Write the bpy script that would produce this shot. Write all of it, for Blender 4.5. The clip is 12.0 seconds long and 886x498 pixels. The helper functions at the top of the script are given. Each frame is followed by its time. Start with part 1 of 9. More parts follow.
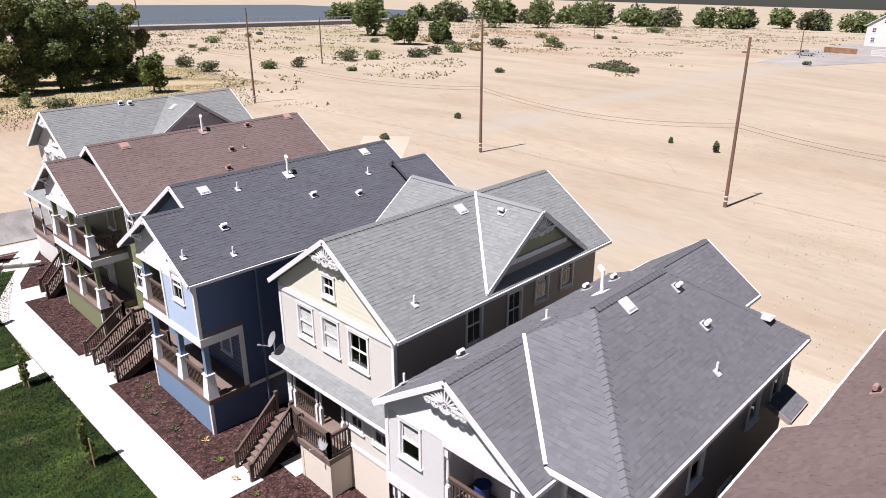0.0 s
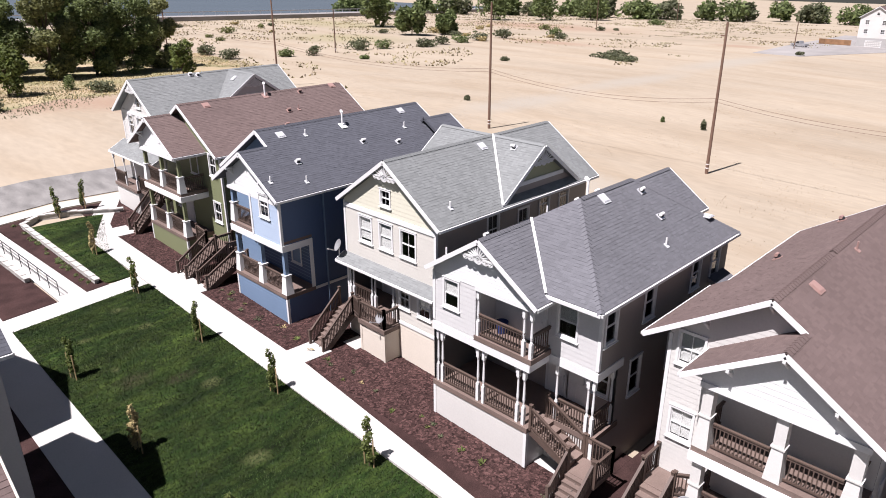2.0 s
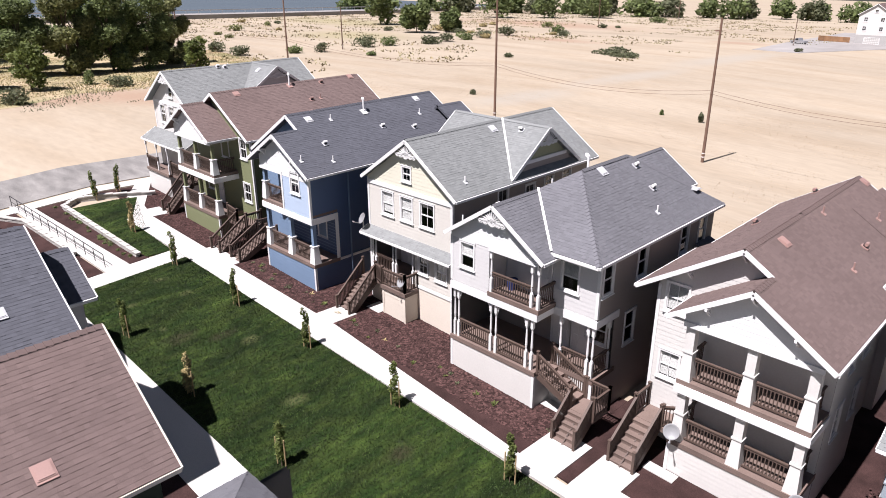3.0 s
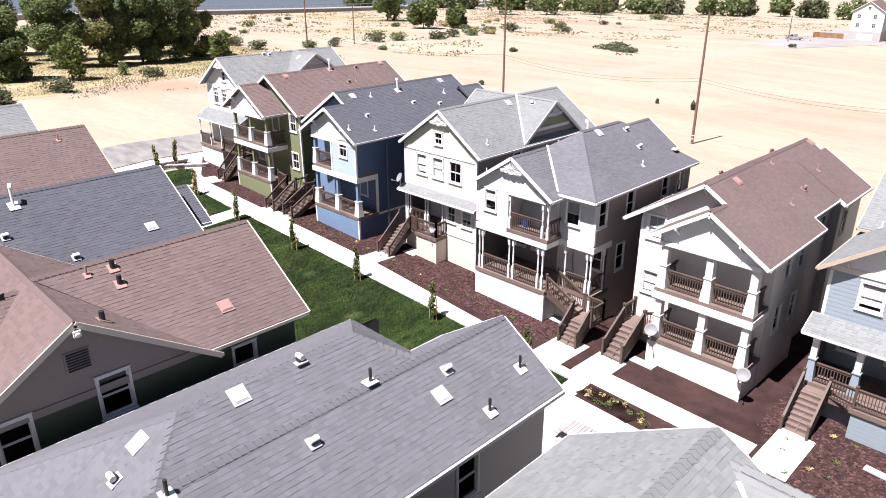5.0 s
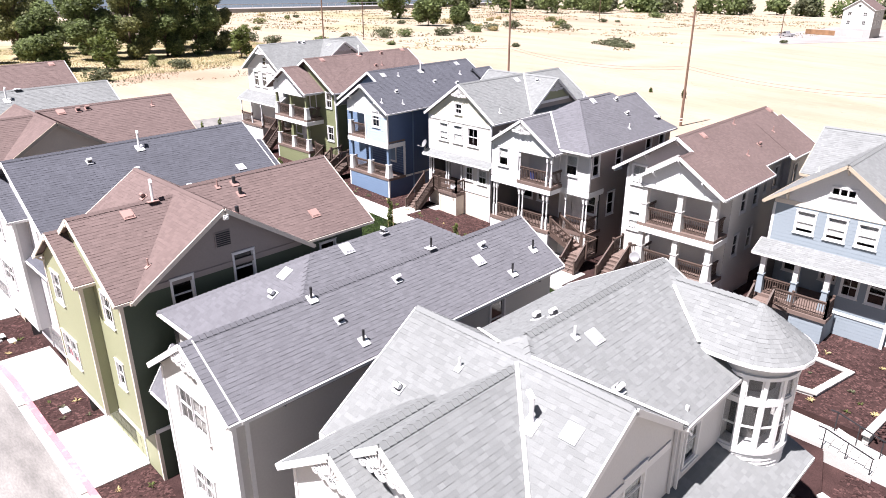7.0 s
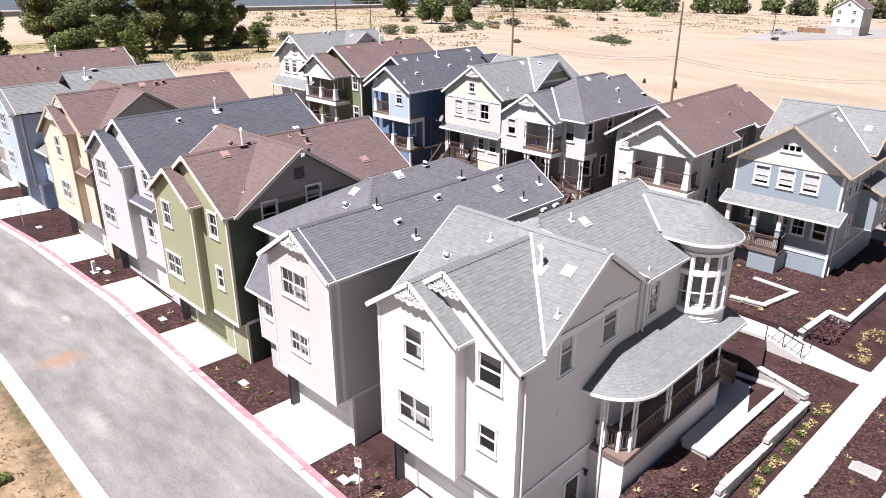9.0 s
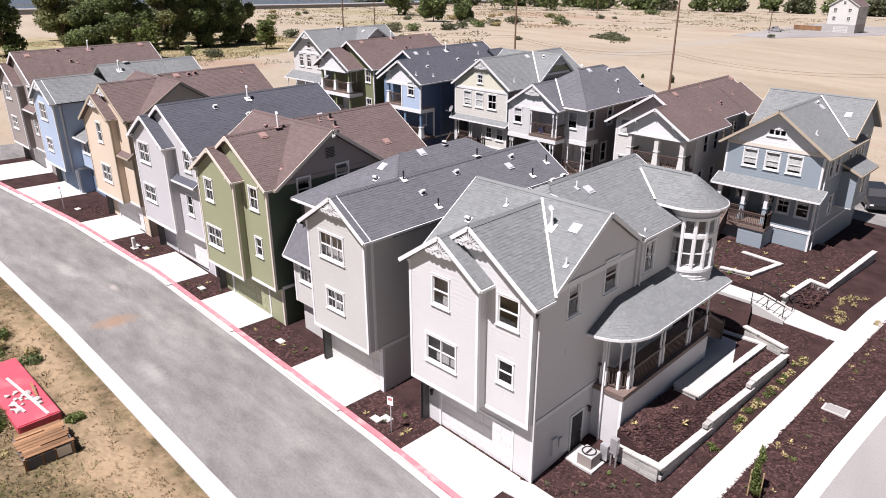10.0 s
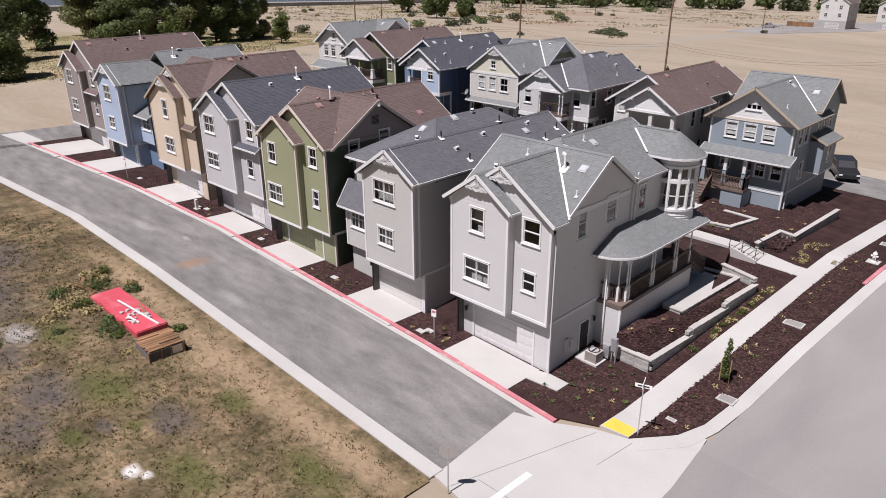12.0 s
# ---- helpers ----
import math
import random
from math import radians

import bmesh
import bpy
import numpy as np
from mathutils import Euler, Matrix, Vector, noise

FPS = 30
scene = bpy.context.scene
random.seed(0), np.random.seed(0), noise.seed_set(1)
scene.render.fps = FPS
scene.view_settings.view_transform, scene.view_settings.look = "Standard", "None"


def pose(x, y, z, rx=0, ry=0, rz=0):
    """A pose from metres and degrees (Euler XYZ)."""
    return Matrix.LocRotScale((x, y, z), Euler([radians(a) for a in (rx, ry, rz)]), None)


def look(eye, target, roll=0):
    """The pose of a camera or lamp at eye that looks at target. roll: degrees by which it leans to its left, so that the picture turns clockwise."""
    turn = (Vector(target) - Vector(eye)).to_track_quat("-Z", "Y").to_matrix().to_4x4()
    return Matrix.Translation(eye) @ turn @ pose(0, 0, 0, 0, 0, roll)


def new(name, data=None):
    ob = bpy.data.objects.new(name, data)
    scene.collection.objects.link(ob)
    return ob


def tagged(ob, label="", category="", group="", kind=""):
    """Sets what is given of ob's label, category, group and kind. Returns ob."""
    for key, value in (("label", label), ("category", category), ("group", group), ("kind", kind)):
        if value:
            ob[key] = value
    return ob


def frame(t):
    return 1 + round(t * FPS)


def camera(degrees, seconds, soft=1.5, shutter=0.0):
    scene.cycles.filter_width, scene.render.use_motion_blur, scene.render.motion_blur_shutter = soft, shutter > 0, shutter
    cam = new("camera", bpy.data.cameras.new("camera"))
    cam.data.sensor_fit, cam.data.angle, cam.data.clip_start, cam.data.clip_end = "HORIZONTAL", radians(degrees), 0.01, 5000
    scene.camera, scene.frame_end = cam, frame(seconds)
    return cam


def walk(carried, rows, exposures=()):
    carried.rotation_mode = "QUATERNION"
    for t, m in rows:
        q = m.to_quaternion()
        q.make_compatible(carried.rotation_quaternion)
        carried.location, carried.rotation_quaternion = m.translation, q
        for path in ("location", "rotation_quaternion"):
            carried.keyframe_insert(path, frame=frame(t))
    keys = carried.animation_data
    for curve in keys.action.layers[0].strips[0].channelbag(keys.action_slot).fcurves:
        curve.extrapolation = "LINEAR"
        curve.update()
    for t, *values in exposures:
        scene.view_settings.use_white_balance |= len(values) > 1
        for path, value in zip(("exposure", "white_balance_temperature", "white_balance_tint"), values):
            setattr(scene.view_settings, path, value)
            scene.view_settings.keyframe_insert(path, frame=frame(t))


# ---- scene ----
# ---------------------------------------------------------------- camera
cam = camera(65.15, 12.0, 0.95)
# seconds, place, heading, pitch and roll in degrees
ROWS = [
    (0.0, 0.281, -0.056, 17.311, 44.46, -21.43, -0.25),
    (0.5, 1.779, -1.851, 17.249, 44.54, -21.58, -0.17),
    (1.0, 3.179, -3.738, 17.199, 44.53, -21.68, -0.11),
    (1.5, 4.481, -5.531, 17.202, 44.60, -21.86, -0.09),
    (2.0, 5.712, -7.261, 17.203, 44.68, -21.91, -0.17),
    (2.5, 6.845, -8.923, 17.197, 44.73, -21.95, -0.19),
    (3.0, 7.990, -10.531, 17.241, 44.87, -22.04, -0.23),
    (5.0, 12.803, -17.516, 17.463, 44.98, -22.24, -0.16),
    (5.5, 14.039, -19.375, 17.435, 44.97, -22.25, -0.16),
    (6.0, 15.342, -21.231, 17.426, 44.99, -22.28, -0.18),
    (6.5, 16.690, -23.049, 17.374, 44.97, -22.27, -0.17),
    (7.0, 18.095, -24.857, 17.325, 45.00, -22.26, -0.17),
    (9.0, 23.278, -32.046, 17.123, 44.93, -22.24, -0.13),
    (9.5, 24.323, -33.820, 17.168, 44.91, -22.32, -0.14),
    (10.0, 25.501, -35.699, 17.158, 44.86, -22.34, -0.16),
    (10.5, 26.673, -37.584, 17.075, 44.82, -22.30, -0.15),
    (11.0, 27.744, -39.414, 17.056, 44.80, -22.33, -0.16),
    (11.5, 28.842, -41.164, 17.057, 44.76, -22.38, -0.20),
    (12.0, 29.900, -42.913, 17.093, 44.71, -22.45, -0.19),
]
walk(cam, [(t, pose(x, y, z, 90 + pitch, 0, yaw) @ pose(0, 0, 0, 0, 0, roll)) for t, x, y, z, yaw, pitch, roll in ROWS],
     exposures=[(0.0, 0.92, 6250, 20), (3.0, 1.02, 6250, 20), (5.0, 1.36, 6250, 20), (6.5, 1.57, 6250, 20), (8.0, 1.44, 6250, 20), (9.0, 1.17, 6250, 20), (10.0, 0.8, 6250, 20), (12.0, 0.28, 6250, 20)])

# ---------------------------------------------------------------- daylight
SUN_AZ, SUN_EL = Vector((-0.05, -0.999)).normalized(), radians(63)
sun_way = Vector((SUN_AZ.x * math.cos(SUN_EL), SUN_AZ.y * math.cos(SUN_EL), math.sin(SUN_EL)))
sun = new("sun", bpy.data.lights.new("sun", "SUN"))
sun.data.energy, sun.data.angle, sun.data.color = 5.0, radians(0.55), (1.0, 0.97, 0.93)
sun.matrix_world = look(sun_way * 200, (0, 0, 0))
world = bpy.data.worlds.new("sky")
scene.world = world
world.use_nodes = True
sky = world.node_tree.nodes.new("ShaderNodeTexSky")
sky.sky_type, sky.sun_disc, sky.sun_elevation = "NISHITA", False, SUN_EL
sky.sun_rotation = math.atan2(SUN_AZ.x, SUN_AZ.y)
world.node_tree.nodes["Background"].inputs[1].default_value = 0.023
world.node_tree.links.new(sky.outputs[0], world.node_tree.nodes["Background"].inputs[0])


# ---------------------------------------------------------------- materials
def surface(name, colour, rough=0.8, vary=0.12, scale=1.2, fine=30.0, bump=0.2, bump_scale=60.0, second=None, mix=0.5, random_by="", spread=0.15, metal=0.0, stretch=(1, 1, 1), sharp=None, swirl=0.0):
    """A painted, mineral or woody surface: a base colour that wanders at two scales, a second colour in patches, and fine relief."""
    m = bpy.data.materials.new(name)
    m.use_nodes = True
    nt = m.node_tree
    N, L = nt.nodes, nt.links
    bsdf = N["Principled BSDF"]
    bsdf.inputs["Roughness"].default_value, bsdf.inputs["Metallic"].default_value = rough, metal
    bsdf.inputs["Specular IOR Level"].default_value = 0.15 if rough > 0.84 else 0.4
    co, mp = N.new("ShaderNodeTexCoord"), N.new("ShaderNodeMapping")
    mp.inputs["Scale"].default_value = stretch
    geo_pos = N.new("ShaderNodeNewGeometry")
    L.new(geo_pos.outputs["Position"], mp.inputs[0])

    def noisy(sc, detail=4.0):
        n = N.new("ShaderNodeTexNoise")
        n.inputs["Scale"].default_value, n.inputs["Detail"].default_value = sc, detail
        n.inputs["Distortion"].default_value = swirl
        L.new(mp.outputs[0], n.inputs["Vector"])
        return n.outputs["Fac"]

    def mixed(a, b, fac, mode="MIX"):
        x = N.new("ShaderNodeMix")
        x.data_type, x.blend_type = "RGBA", mode
        for sock, v in ((x.inputs[0], fac), (x.inputs[6], a), (x.inputs[7], b)):
            if hasattr(v, "is_linked"):
                L.new(v, sock)
            else:
                sock.default_value = v
        return x.outputs[2]

    def ramp(v, lo, hi, a=0.0, b=1.0):
        r = N.new("ShaderNodeMapRange")
        r.inputs[1].default_value, r.inputs[2].default_value, r.inputs[3].default_value, r.inputs[4].default_value = lo, hi, a, b
        L.new(v, r.inputs[0])
        return r.outputs[0]

    c = (*colour, 1)
    if second:
        w = sharp or 0.2
        c = mixed(c, (*second, 1), ramp(noisy(scale, 6.0), mix - w, mix + w))
    tone = ramp(noisy(scale * 0.37, 3.0), 0.25, 0.75, 1 - vary, 1 + vary)
    grain = ramp(noisy(fine, 3.0), 0.25, 0.75, 1 - vary * 0.8, 1 + vary * 0.8)
    mul = N.new("ShaderNodeMath")
    mul.operation = "MULTIPLY"
    L.new(tone, mul.inputs[0]), L.new(grain, mul.inputs[1])
    val = mul.outputs[0]
    if random_by:
        src = geo_pos.outputs["Random Per Island"] if random_by in ("island", "both") else N.new("ShaderNodeObjectInfo").outputs["Random"]
        if random_by == "both":
            add, wrap = N.new("ShaderNodeMath"), N.new("ShaderNodeMath")
            wrap.operation = "FRACT"
            L.new(src, add.inputs[0]), L.new(N.new("ShaderNodeObjectInfo").outputs["Random"], add.inputs[1])
            L.new(add.outputs[0], wrap.inputs[0])
            src = wrap.outputs[0]
        k = N.new("ShaderNodeMath")
        k.operation = "MULTIPLY"
        L.new(val, k.inputs[0]), L.new(ramp(src, 0, 1, 1 - spread, 1 + spread), k.inputs[1])
        val = k.outputs[0]
    hsv = N.new("ShaderNodeHueSaturation")
    if hasattr(c, "is_linked"):
        L.new(c, hsv.inputs["Color"])
    else:
        hsv.inputs["Color"].default_value = c
    L.new(val, hsv.inputs["Value"])
    L.new(hsv.outputs[0], bsdf.inputs["Base Color"])
    if bump:
        b = N.new("ShaderNodeBump")
        b.inputs["Strength"].default_value, b.inputs["Distance"].default_value = bump, 0.02
        L.new(noisy(bump_scale, 5.0), b.inputs["Height"])
        L.new(b.outputs[0], bsdf.inputs["Normal"])
    return m


def glass_pane(name, tint=0.84):
    m = bpy.data.materials.new(name)
    m.use_nodes = True
    N, L = m.node_tree.nodes, m.node_tree.links
    N.remove(N["Principled BSDF"])
    t, g, f, x = N.new("ShaderNodeBsdfTransparent"), N.new("ShaderNodeBsdfGlossy"), N.new("ShaderNodeLayerWeight"), N.new("ShaderNodeMixShader")
    t.inputs[0].default_value = (tint, tint, tint, 1)
    g.inputs["Roughness"].default_value = 0.03
    power, sheen = N.new("ShaderNodeMath"), N.new("ShaderNodeMapRange")
    power.operation = "POWER"
    power.inputs[1].default_value = 4.5
    sheen.inputs[3].default_value, sheen.inputs[4].default_value = 0.05, 0.95
    L.new(f.outputs["Facing"], power.inputs[0]), L.new(power.outputs[0], sheen.inputs[0])
    L.new(sheen.outputs[0], x.inputs[0]), L.new(t.outputs[0], x.inputs[1]), L.new(g.outputs[0], x.inputs[2])
    L.new(x.outputs[0], N["Material Output"].inputs[0])
    return m


def paint(name, c, **k):
    return surface(name, c, rough=0.6, vary=0.05, scale=0.8, fine=14, bump=0.06, bump_scale=40, **k)


WHITE = paint("white_trim_paint", (0.66, 0.658, 0.645))
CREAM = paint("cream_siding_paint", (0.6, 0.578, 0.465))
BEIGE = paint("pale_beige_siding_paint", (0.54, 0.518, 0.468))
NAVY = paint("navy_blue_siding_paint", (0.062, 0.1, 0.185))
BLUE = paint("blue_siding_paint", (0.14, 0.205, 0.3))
PALEBLUE = paint("pale_blue_siding_paint", (0.37, 0.45, 0.56))
SLATEBLUE = paint("slate_blue_siding_paint", (0.24, 0.282, 0.31))
GREEN = paint("olive_green_siding_paint", (0.165, 0.18, 0.095))
# sage siding darkened to carry the shade of an east side
SHADED_SAGE = paint("dark_green_siding_paint", (0.055, 0.075, 0.05))
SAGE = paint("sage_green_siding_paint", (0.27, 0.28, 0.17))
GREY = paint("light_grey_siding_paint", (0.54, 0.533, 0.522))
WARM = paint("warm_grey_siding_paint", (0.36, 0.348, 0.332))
LAVENDER = paint("pale_grey_siding_paint", (0.48, 0.473, 0.476))
GREIGE = paint("greige_siding_paint", (0.475, 0.468, 0.44))
TAN = paint("tan_siding_paint", (0.6, 0.5, 0.385))
# taupe body paint; also a darkened tone for grey walls in shade
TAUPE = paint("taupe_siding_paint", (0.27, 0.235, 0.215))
OFFWHITE = paint("off_white_siding_paint", (0.56, 0.546, 0.515))
SKIRT = paint("beige_stucco_paint", (0.60, 0.54, 0.46))
DARKTAN = paint("dark_tan_trim_paint", (0.40, 0.335, 0.25))
# darker than real plaster, so that rooms look unlit through the windows
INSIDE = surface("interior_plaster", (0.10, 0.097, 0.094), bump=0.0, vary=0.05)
WOOD = surface("brown_stained_wood", (0.085, 0.058, 0.046), rough=0.6, vary=0.2, scale=2, fine=30, bump=0.2, stretch=(1, 1, 1))
DECK = surface("brown_deck_boards", (0.15, 0.108, 0.09), rough=0.7, vary=0.2, scale=2, fine=20, bump=0.2)
ROOF_GREY = surface("grey_asphalt_shingles", (0.125, 0.125, 0.135), rough=0.92, vary=0.07, scale=0.9, fine=45, bump=0.5, bump_scale=120, random_by="both", spread=0.085)
ROOF_LIGHT = surface("light_grey_asphalt_shingles", (0.182, 0.19, 0.186), rough=0.92, vary=0.07, scale=0.9, fine=45, bump=0.5, bump_scale=120, random_by="both", spread=0.095)
ROOF_DARK = surface("charcoal_asphalt_shingles", (0.082, 0.085, 0.098), rough=0.92, vary=0.07, scale=0.9, fine=45, bump=0.5, bump_scale=120, random_by="both", spread=0.085)
ROOF_BROWN = surface("brown_asphalt_shingles", (0.136, 0.1, 0.092), rough=0.92, vary=0.07, scale=0.9, fine=45, bump=0.5, bump_scale=120, random_by="both", spread=0.085)
GLASS = glass_pane("window_glass")
BLIND = surface("white_window_blind", (0.72, 0.73, 0.70), bump=0.0, vary=0.04)
METAL = surface("galvanised_metal", (0.55, 0.55, 0.56), rough=0.4, metal=0.7, vary=0.08, bump=0.05)
WHITEPIPE = surface("white_vent_metal", (0.80, 0.79, 0.77), rough=0.45, vary=0.05, bump=0.02)
BLACK = surface("black_rubber", (0.02, 0.02, 0.022), rough=0.6, vary=0.1, bump=0.05)
PINKBROWN = surface("painted_brown_vent_metal", (0.3, 0.19, 0.165), rough=0.5, vary=0.06, bump=0.02)
DISH = surface("grey_dish_paint", (0.22, 0.222, 0.225), rough=0.45, vary=0.05, bump=0.02)
GARAGE = paint("garage_door_paint", (0.60, 0.585, 0.575))
DRY = surface("dry_grass_earth", (0.318, 0.268, 0.202), rough=0.95, vary=0.1, scale=0.16, fine=1.6, bump=0.6, bump_scale=4, second=(0.28, 0.225, 0.16), mix=0.6, sharp=0.16, stretch=(0.3, 1, 1), swirl=0.25)
CONCRETE = surface("pale_concrete", (0.44, 0.427, 0.40), rough=0.85, vary=0.1, scale=0.6, fine=20, bump=0.15)
ASPHALT = surface("worn_asphalt", (0.155, 0.148, 0.14), rough=0.9, vary=0.2, scale=1.0, fine=12, bump=0.4, bump_scale=90, second=(0.232, 0.222, 0.208), mix=0.52, sharp=0.2, stretch=(0.45, 1.3, 1), swirl=0.2)


def stained(m, spots):
    """Adds soft stains of their own colour to a surface: (x, y, half length, half width, colour)."""
    N, L = m.node_tree.nodes, m.node_tree.links
    base = N["Principled BSDF"].inputs["Base Color"]
    pos = N.new("ShaderNodeNewGeometry").outputs["Position"]
    for x, y, a, b, colour in spots:
        mp, n, ln = N.new("ShaderNodeMapping"), N.new("ShaderNodeTexNoise"), N.new("ShaderNodeVectorMath")
        mp.inputs["Location"].default_value, mp.inputs["Scale"].default_value = (-x / a, -y / b, 0), (1 / a, 1 / b, 0)
        n.inputs["Scale"].default_value, n.inputs["Detail"].default_value = 2.5, 6
        ln.operation = "LENGTH"
        L.new(pos, mp.inputs[0]), L.new(pos, n.inputs["Vector"]), L.new(mp.outputs[0], ln.inputs[0])
        add, r, mx = N.new("ShaderNodeMath"), N.new("ShaderNodeMapRange"), N.new("ShaderNodeMix")
        L.new(ln.outputs["Value"], add.inputs[0]), L.new(n.outputs["Fac"], add.inputs[1])
        r.inputs[1].default_value, r.inputs[2].default_value, r.inputs[3].default_value, r.inputs[4].default_value = 1.5, 0.8, 0.0, 0.75
        mx.data_type = "RGBA"
        L.new(add.outputs[0], r.inputs[0]), L.new(r.outputs[0], mx.inputs[0])
        L.new(base.links[0].from_socket, mx.inputs[6])
        mx.inputs[7].default_value = (*colour, 1)
        L.new(mx.outputs[2], base)


REDDISH, GREYISH, OLIVEDRY = (0.27, 0.185, 0.13), (0.30, 0.272, 0.225), (0.255, 0.225, 0.13)
stained(DRY, [(-131, 177, 26, 9, REDDISH), (-88, 222, 12, 7, REDDISH), (-70, 250, 14, 40, GREYISH), (-66, 166, 7, 40, GREYISH), (-62, 112, 5, 28, GREYISH), (-59, 74, 5, 18, GREYISH), (-172, 130, 26, 22, OLIVEDRY), (-234, 175, 50, 26, OLIVEDRY), (-190, 250, 60, 30, REDDISH), (-35, 47, 18, 5, GREYISH), (-80, 40, 14, 8, GREYISH), (-97, 20, 8, 14, REDDISH), (-92, 30, 10, 8, REDDISH)])
stained(ASPHALT, [(-13.1, -23.9, 0.9, 1.5, (0.26, 0.165, 0.105)), (-17.5, -22.2, 0.8, 0.3, (0.34, 0.31, 0.28)), (-6.5, -24.6, 1.6, 0.6, (0.3, 0.29, 0.27)), (-22, -23.5, 2.2, 0.6, (0.3, 0.29, 0.27))])
ROADGREY = surface("pale_road_surface", (0.235, 0.223, 0.212), rough=0.9, vary=0.12, scale=0.25, fine=30, bump=0.25, bump_scale=80, second=(0.285, 0.268, 0.252), mix=0.55, stretch=(1, 0.4, 1), swirl=0.5)
REDPAINT = surface("faded_red_kerb_paint", (0.48, 0.17, 0.19), rough=0.8, vary=0.15, scale=2, fine=15, bump=0.15, second=(0.5, 0.3, 0.29), mix=0.6, sharp=0.08)
YELLOW = surface("yellow_tactile_paving", (0.75, 0.50, 0.07), rough=0.7, vary=0.1, scale=3, fine=25, bump=0.2)
MULCH = surface("red_brown_bark_mulch", (0.04, 0.0215, 0.0195), rough=0.95, vary=0.4, scale=3, fine=22, bump=1.0, bump_scale=25)
LAWN = surface("mown_lawn_turf", (0.009, 0.0195, 0.0035), rough=0.95, vary=0.6, scale=1.3, fine=4.5, bump=1.0, bump_scale=14, second=(0.03, 0.045, 0.009), mix=0.56, sharp=0.16, stretch=(1.5, 0.5, 1), swirl=0.2)
PALE, BARE = (0.07, 0.078, 0.03), (0.03, 0.026, 0.014)
stained(LAWN, [(-25.7, 2.1, 0.3, 0.25, PALE), (-28.5, 4.8, 0.4, 0.5, PALE), (-29.4, 2.0, 0.3, 0.4, PALE), (-21.4, 4.8, 0.5, 0.6, PALE), (-31.2, 4.5, 0.4, 0.6, PALE), (-24.2, 2.3, 0.8, 1.2, BARE), (-22.8, 4.0, 0.5, 0.9, BARE), (-15.5, 3.6, 0.5, 0.7, PALE), (-9.5, 4.6, 0.6, 0.8, BARE), (-7.2, 1.8, 0.5, 0.7, PALE)])
STONE = surface("grey_split_face_block", (0.38, 0.365, 0.34), rough=0.9, vary=0.15, scale=2, fine=25, bump=0.8, bump_scale=20, random_by="object", spread=0.15)


# ---------------------------------------------------------------- building blocks
class Geo:
    """Loose faces on the way to one mesh."""

    def __init__(self):
        self.v, self.f = [], []

    def face(self, *pts):
        n = len(self.v)
        self.v += [tuple(p) for p in pts]
        self.f.append(tuple(range(n, n + len(pts))))

    def hull8(self, p):
        """A box from its eight corners: four below, anticlockwise from above, then the four over them."""
        n = len(self.v)
        self.v += [tuple(q) for q in p]
        self.f += [tuple(n + i for i in q) for q in ((3, 2, 1, 0), (4, 5, 6, 7), (0, 1, 5, 4), (1, 2, 6, 5), (2, 3, 7, 6), (3, 0, 4, 7))]
        return self

    def box(self, x0, x1, y0, y1, z0, z1):
        self.hull8([(x0, y0, z0), (x1, y0, z0), (x1, y1, z0), (x0, y1, z0), (x0, y0, z1), (x1, y0, z1), (x1, y1, z1), (x0, y1, z1)])
        return self

    def beam(self, p, q, w, h, up=(0, 0, 1)):
        """A bar from p to q, w across and h high, with p and q on its middle line."""
        p, q, up = Vector(p), Vector(q), Vector(up)
        d = (q - p).normalized()
        s = d.cross(up)
        s = s.normalized() if s.length > 1e-5 else Vector((1, 0, 0))
        t = s.cross(d).normalized()
        a, b = s * (w / 2), t * (h / 2)
        self.hull8([p - a - b, p + a - b, q + a - b, q - a - b, p - a + b, p + a + b, q + a + b, q - a + b])
        return self

    def slab(self, pts, down):
        """A plate: the outline pts, and the same shifted by down."""
        n, k = len(self.v), len(pts)
        self.v += [tuple(p) for p in pts] + [tuple(Vector(p) + Vector(down)) for p in pts]
        self.f.append(tuple(range(n, n + k)))
        self.f.append(tuple(range(n + 2 * k - 1, n + k - 1, -1)))
        for i in range(k):
            j = (i + 1) % k
            self.f.append((n + i, n + k + i, n + k + j, n + j))
        return self

    def lathe(self, c, prof, n=10, axis=(0, 0, 1), turn=0.0):
        """A turned body about the line through c; prof holds (radius, height)."""
        q = Vector((0, 0, 1)).rotation_difference(Vector(axis))
        base = len(self.v)
        for r, z in prof:
            for i in range(n):
                a = 2 * math.pi * i / n + turn
                self.v.append(tuple(Vector(c) + q @ Vector((r * math.cos(a), r * math.sin(a), z))))
        for j in range(len(prof) - 1):
            for i in range(n):
                k = (i + 1) % n
                self.f.append((base + j * n + i, base + j * n + k, base + (j + 1) * n + k, base + (j + 1) * n + i))
        self.f.append(tuple(base + i for i in reversed(range(n))))
        self.f.append(tuple(base + (len(prof) - 1) * n + i for i in range(n)))
        return self

    def data(self, name, material, smooth=False):
        me = bpy.data.meshes.new(name)
        me.from_pydata(self.v, [], self.f)
        me.update()
        bm = bmesh.new()
        bm.from_mesh(me)
        bmesh.ops.recalc_face_normals(bm, faces=bm.faces)
        bm.to_mesh(me)
        bm.free()
        if smooth:
            me.shade_smooth()
        me.materials.append(material)
        return me


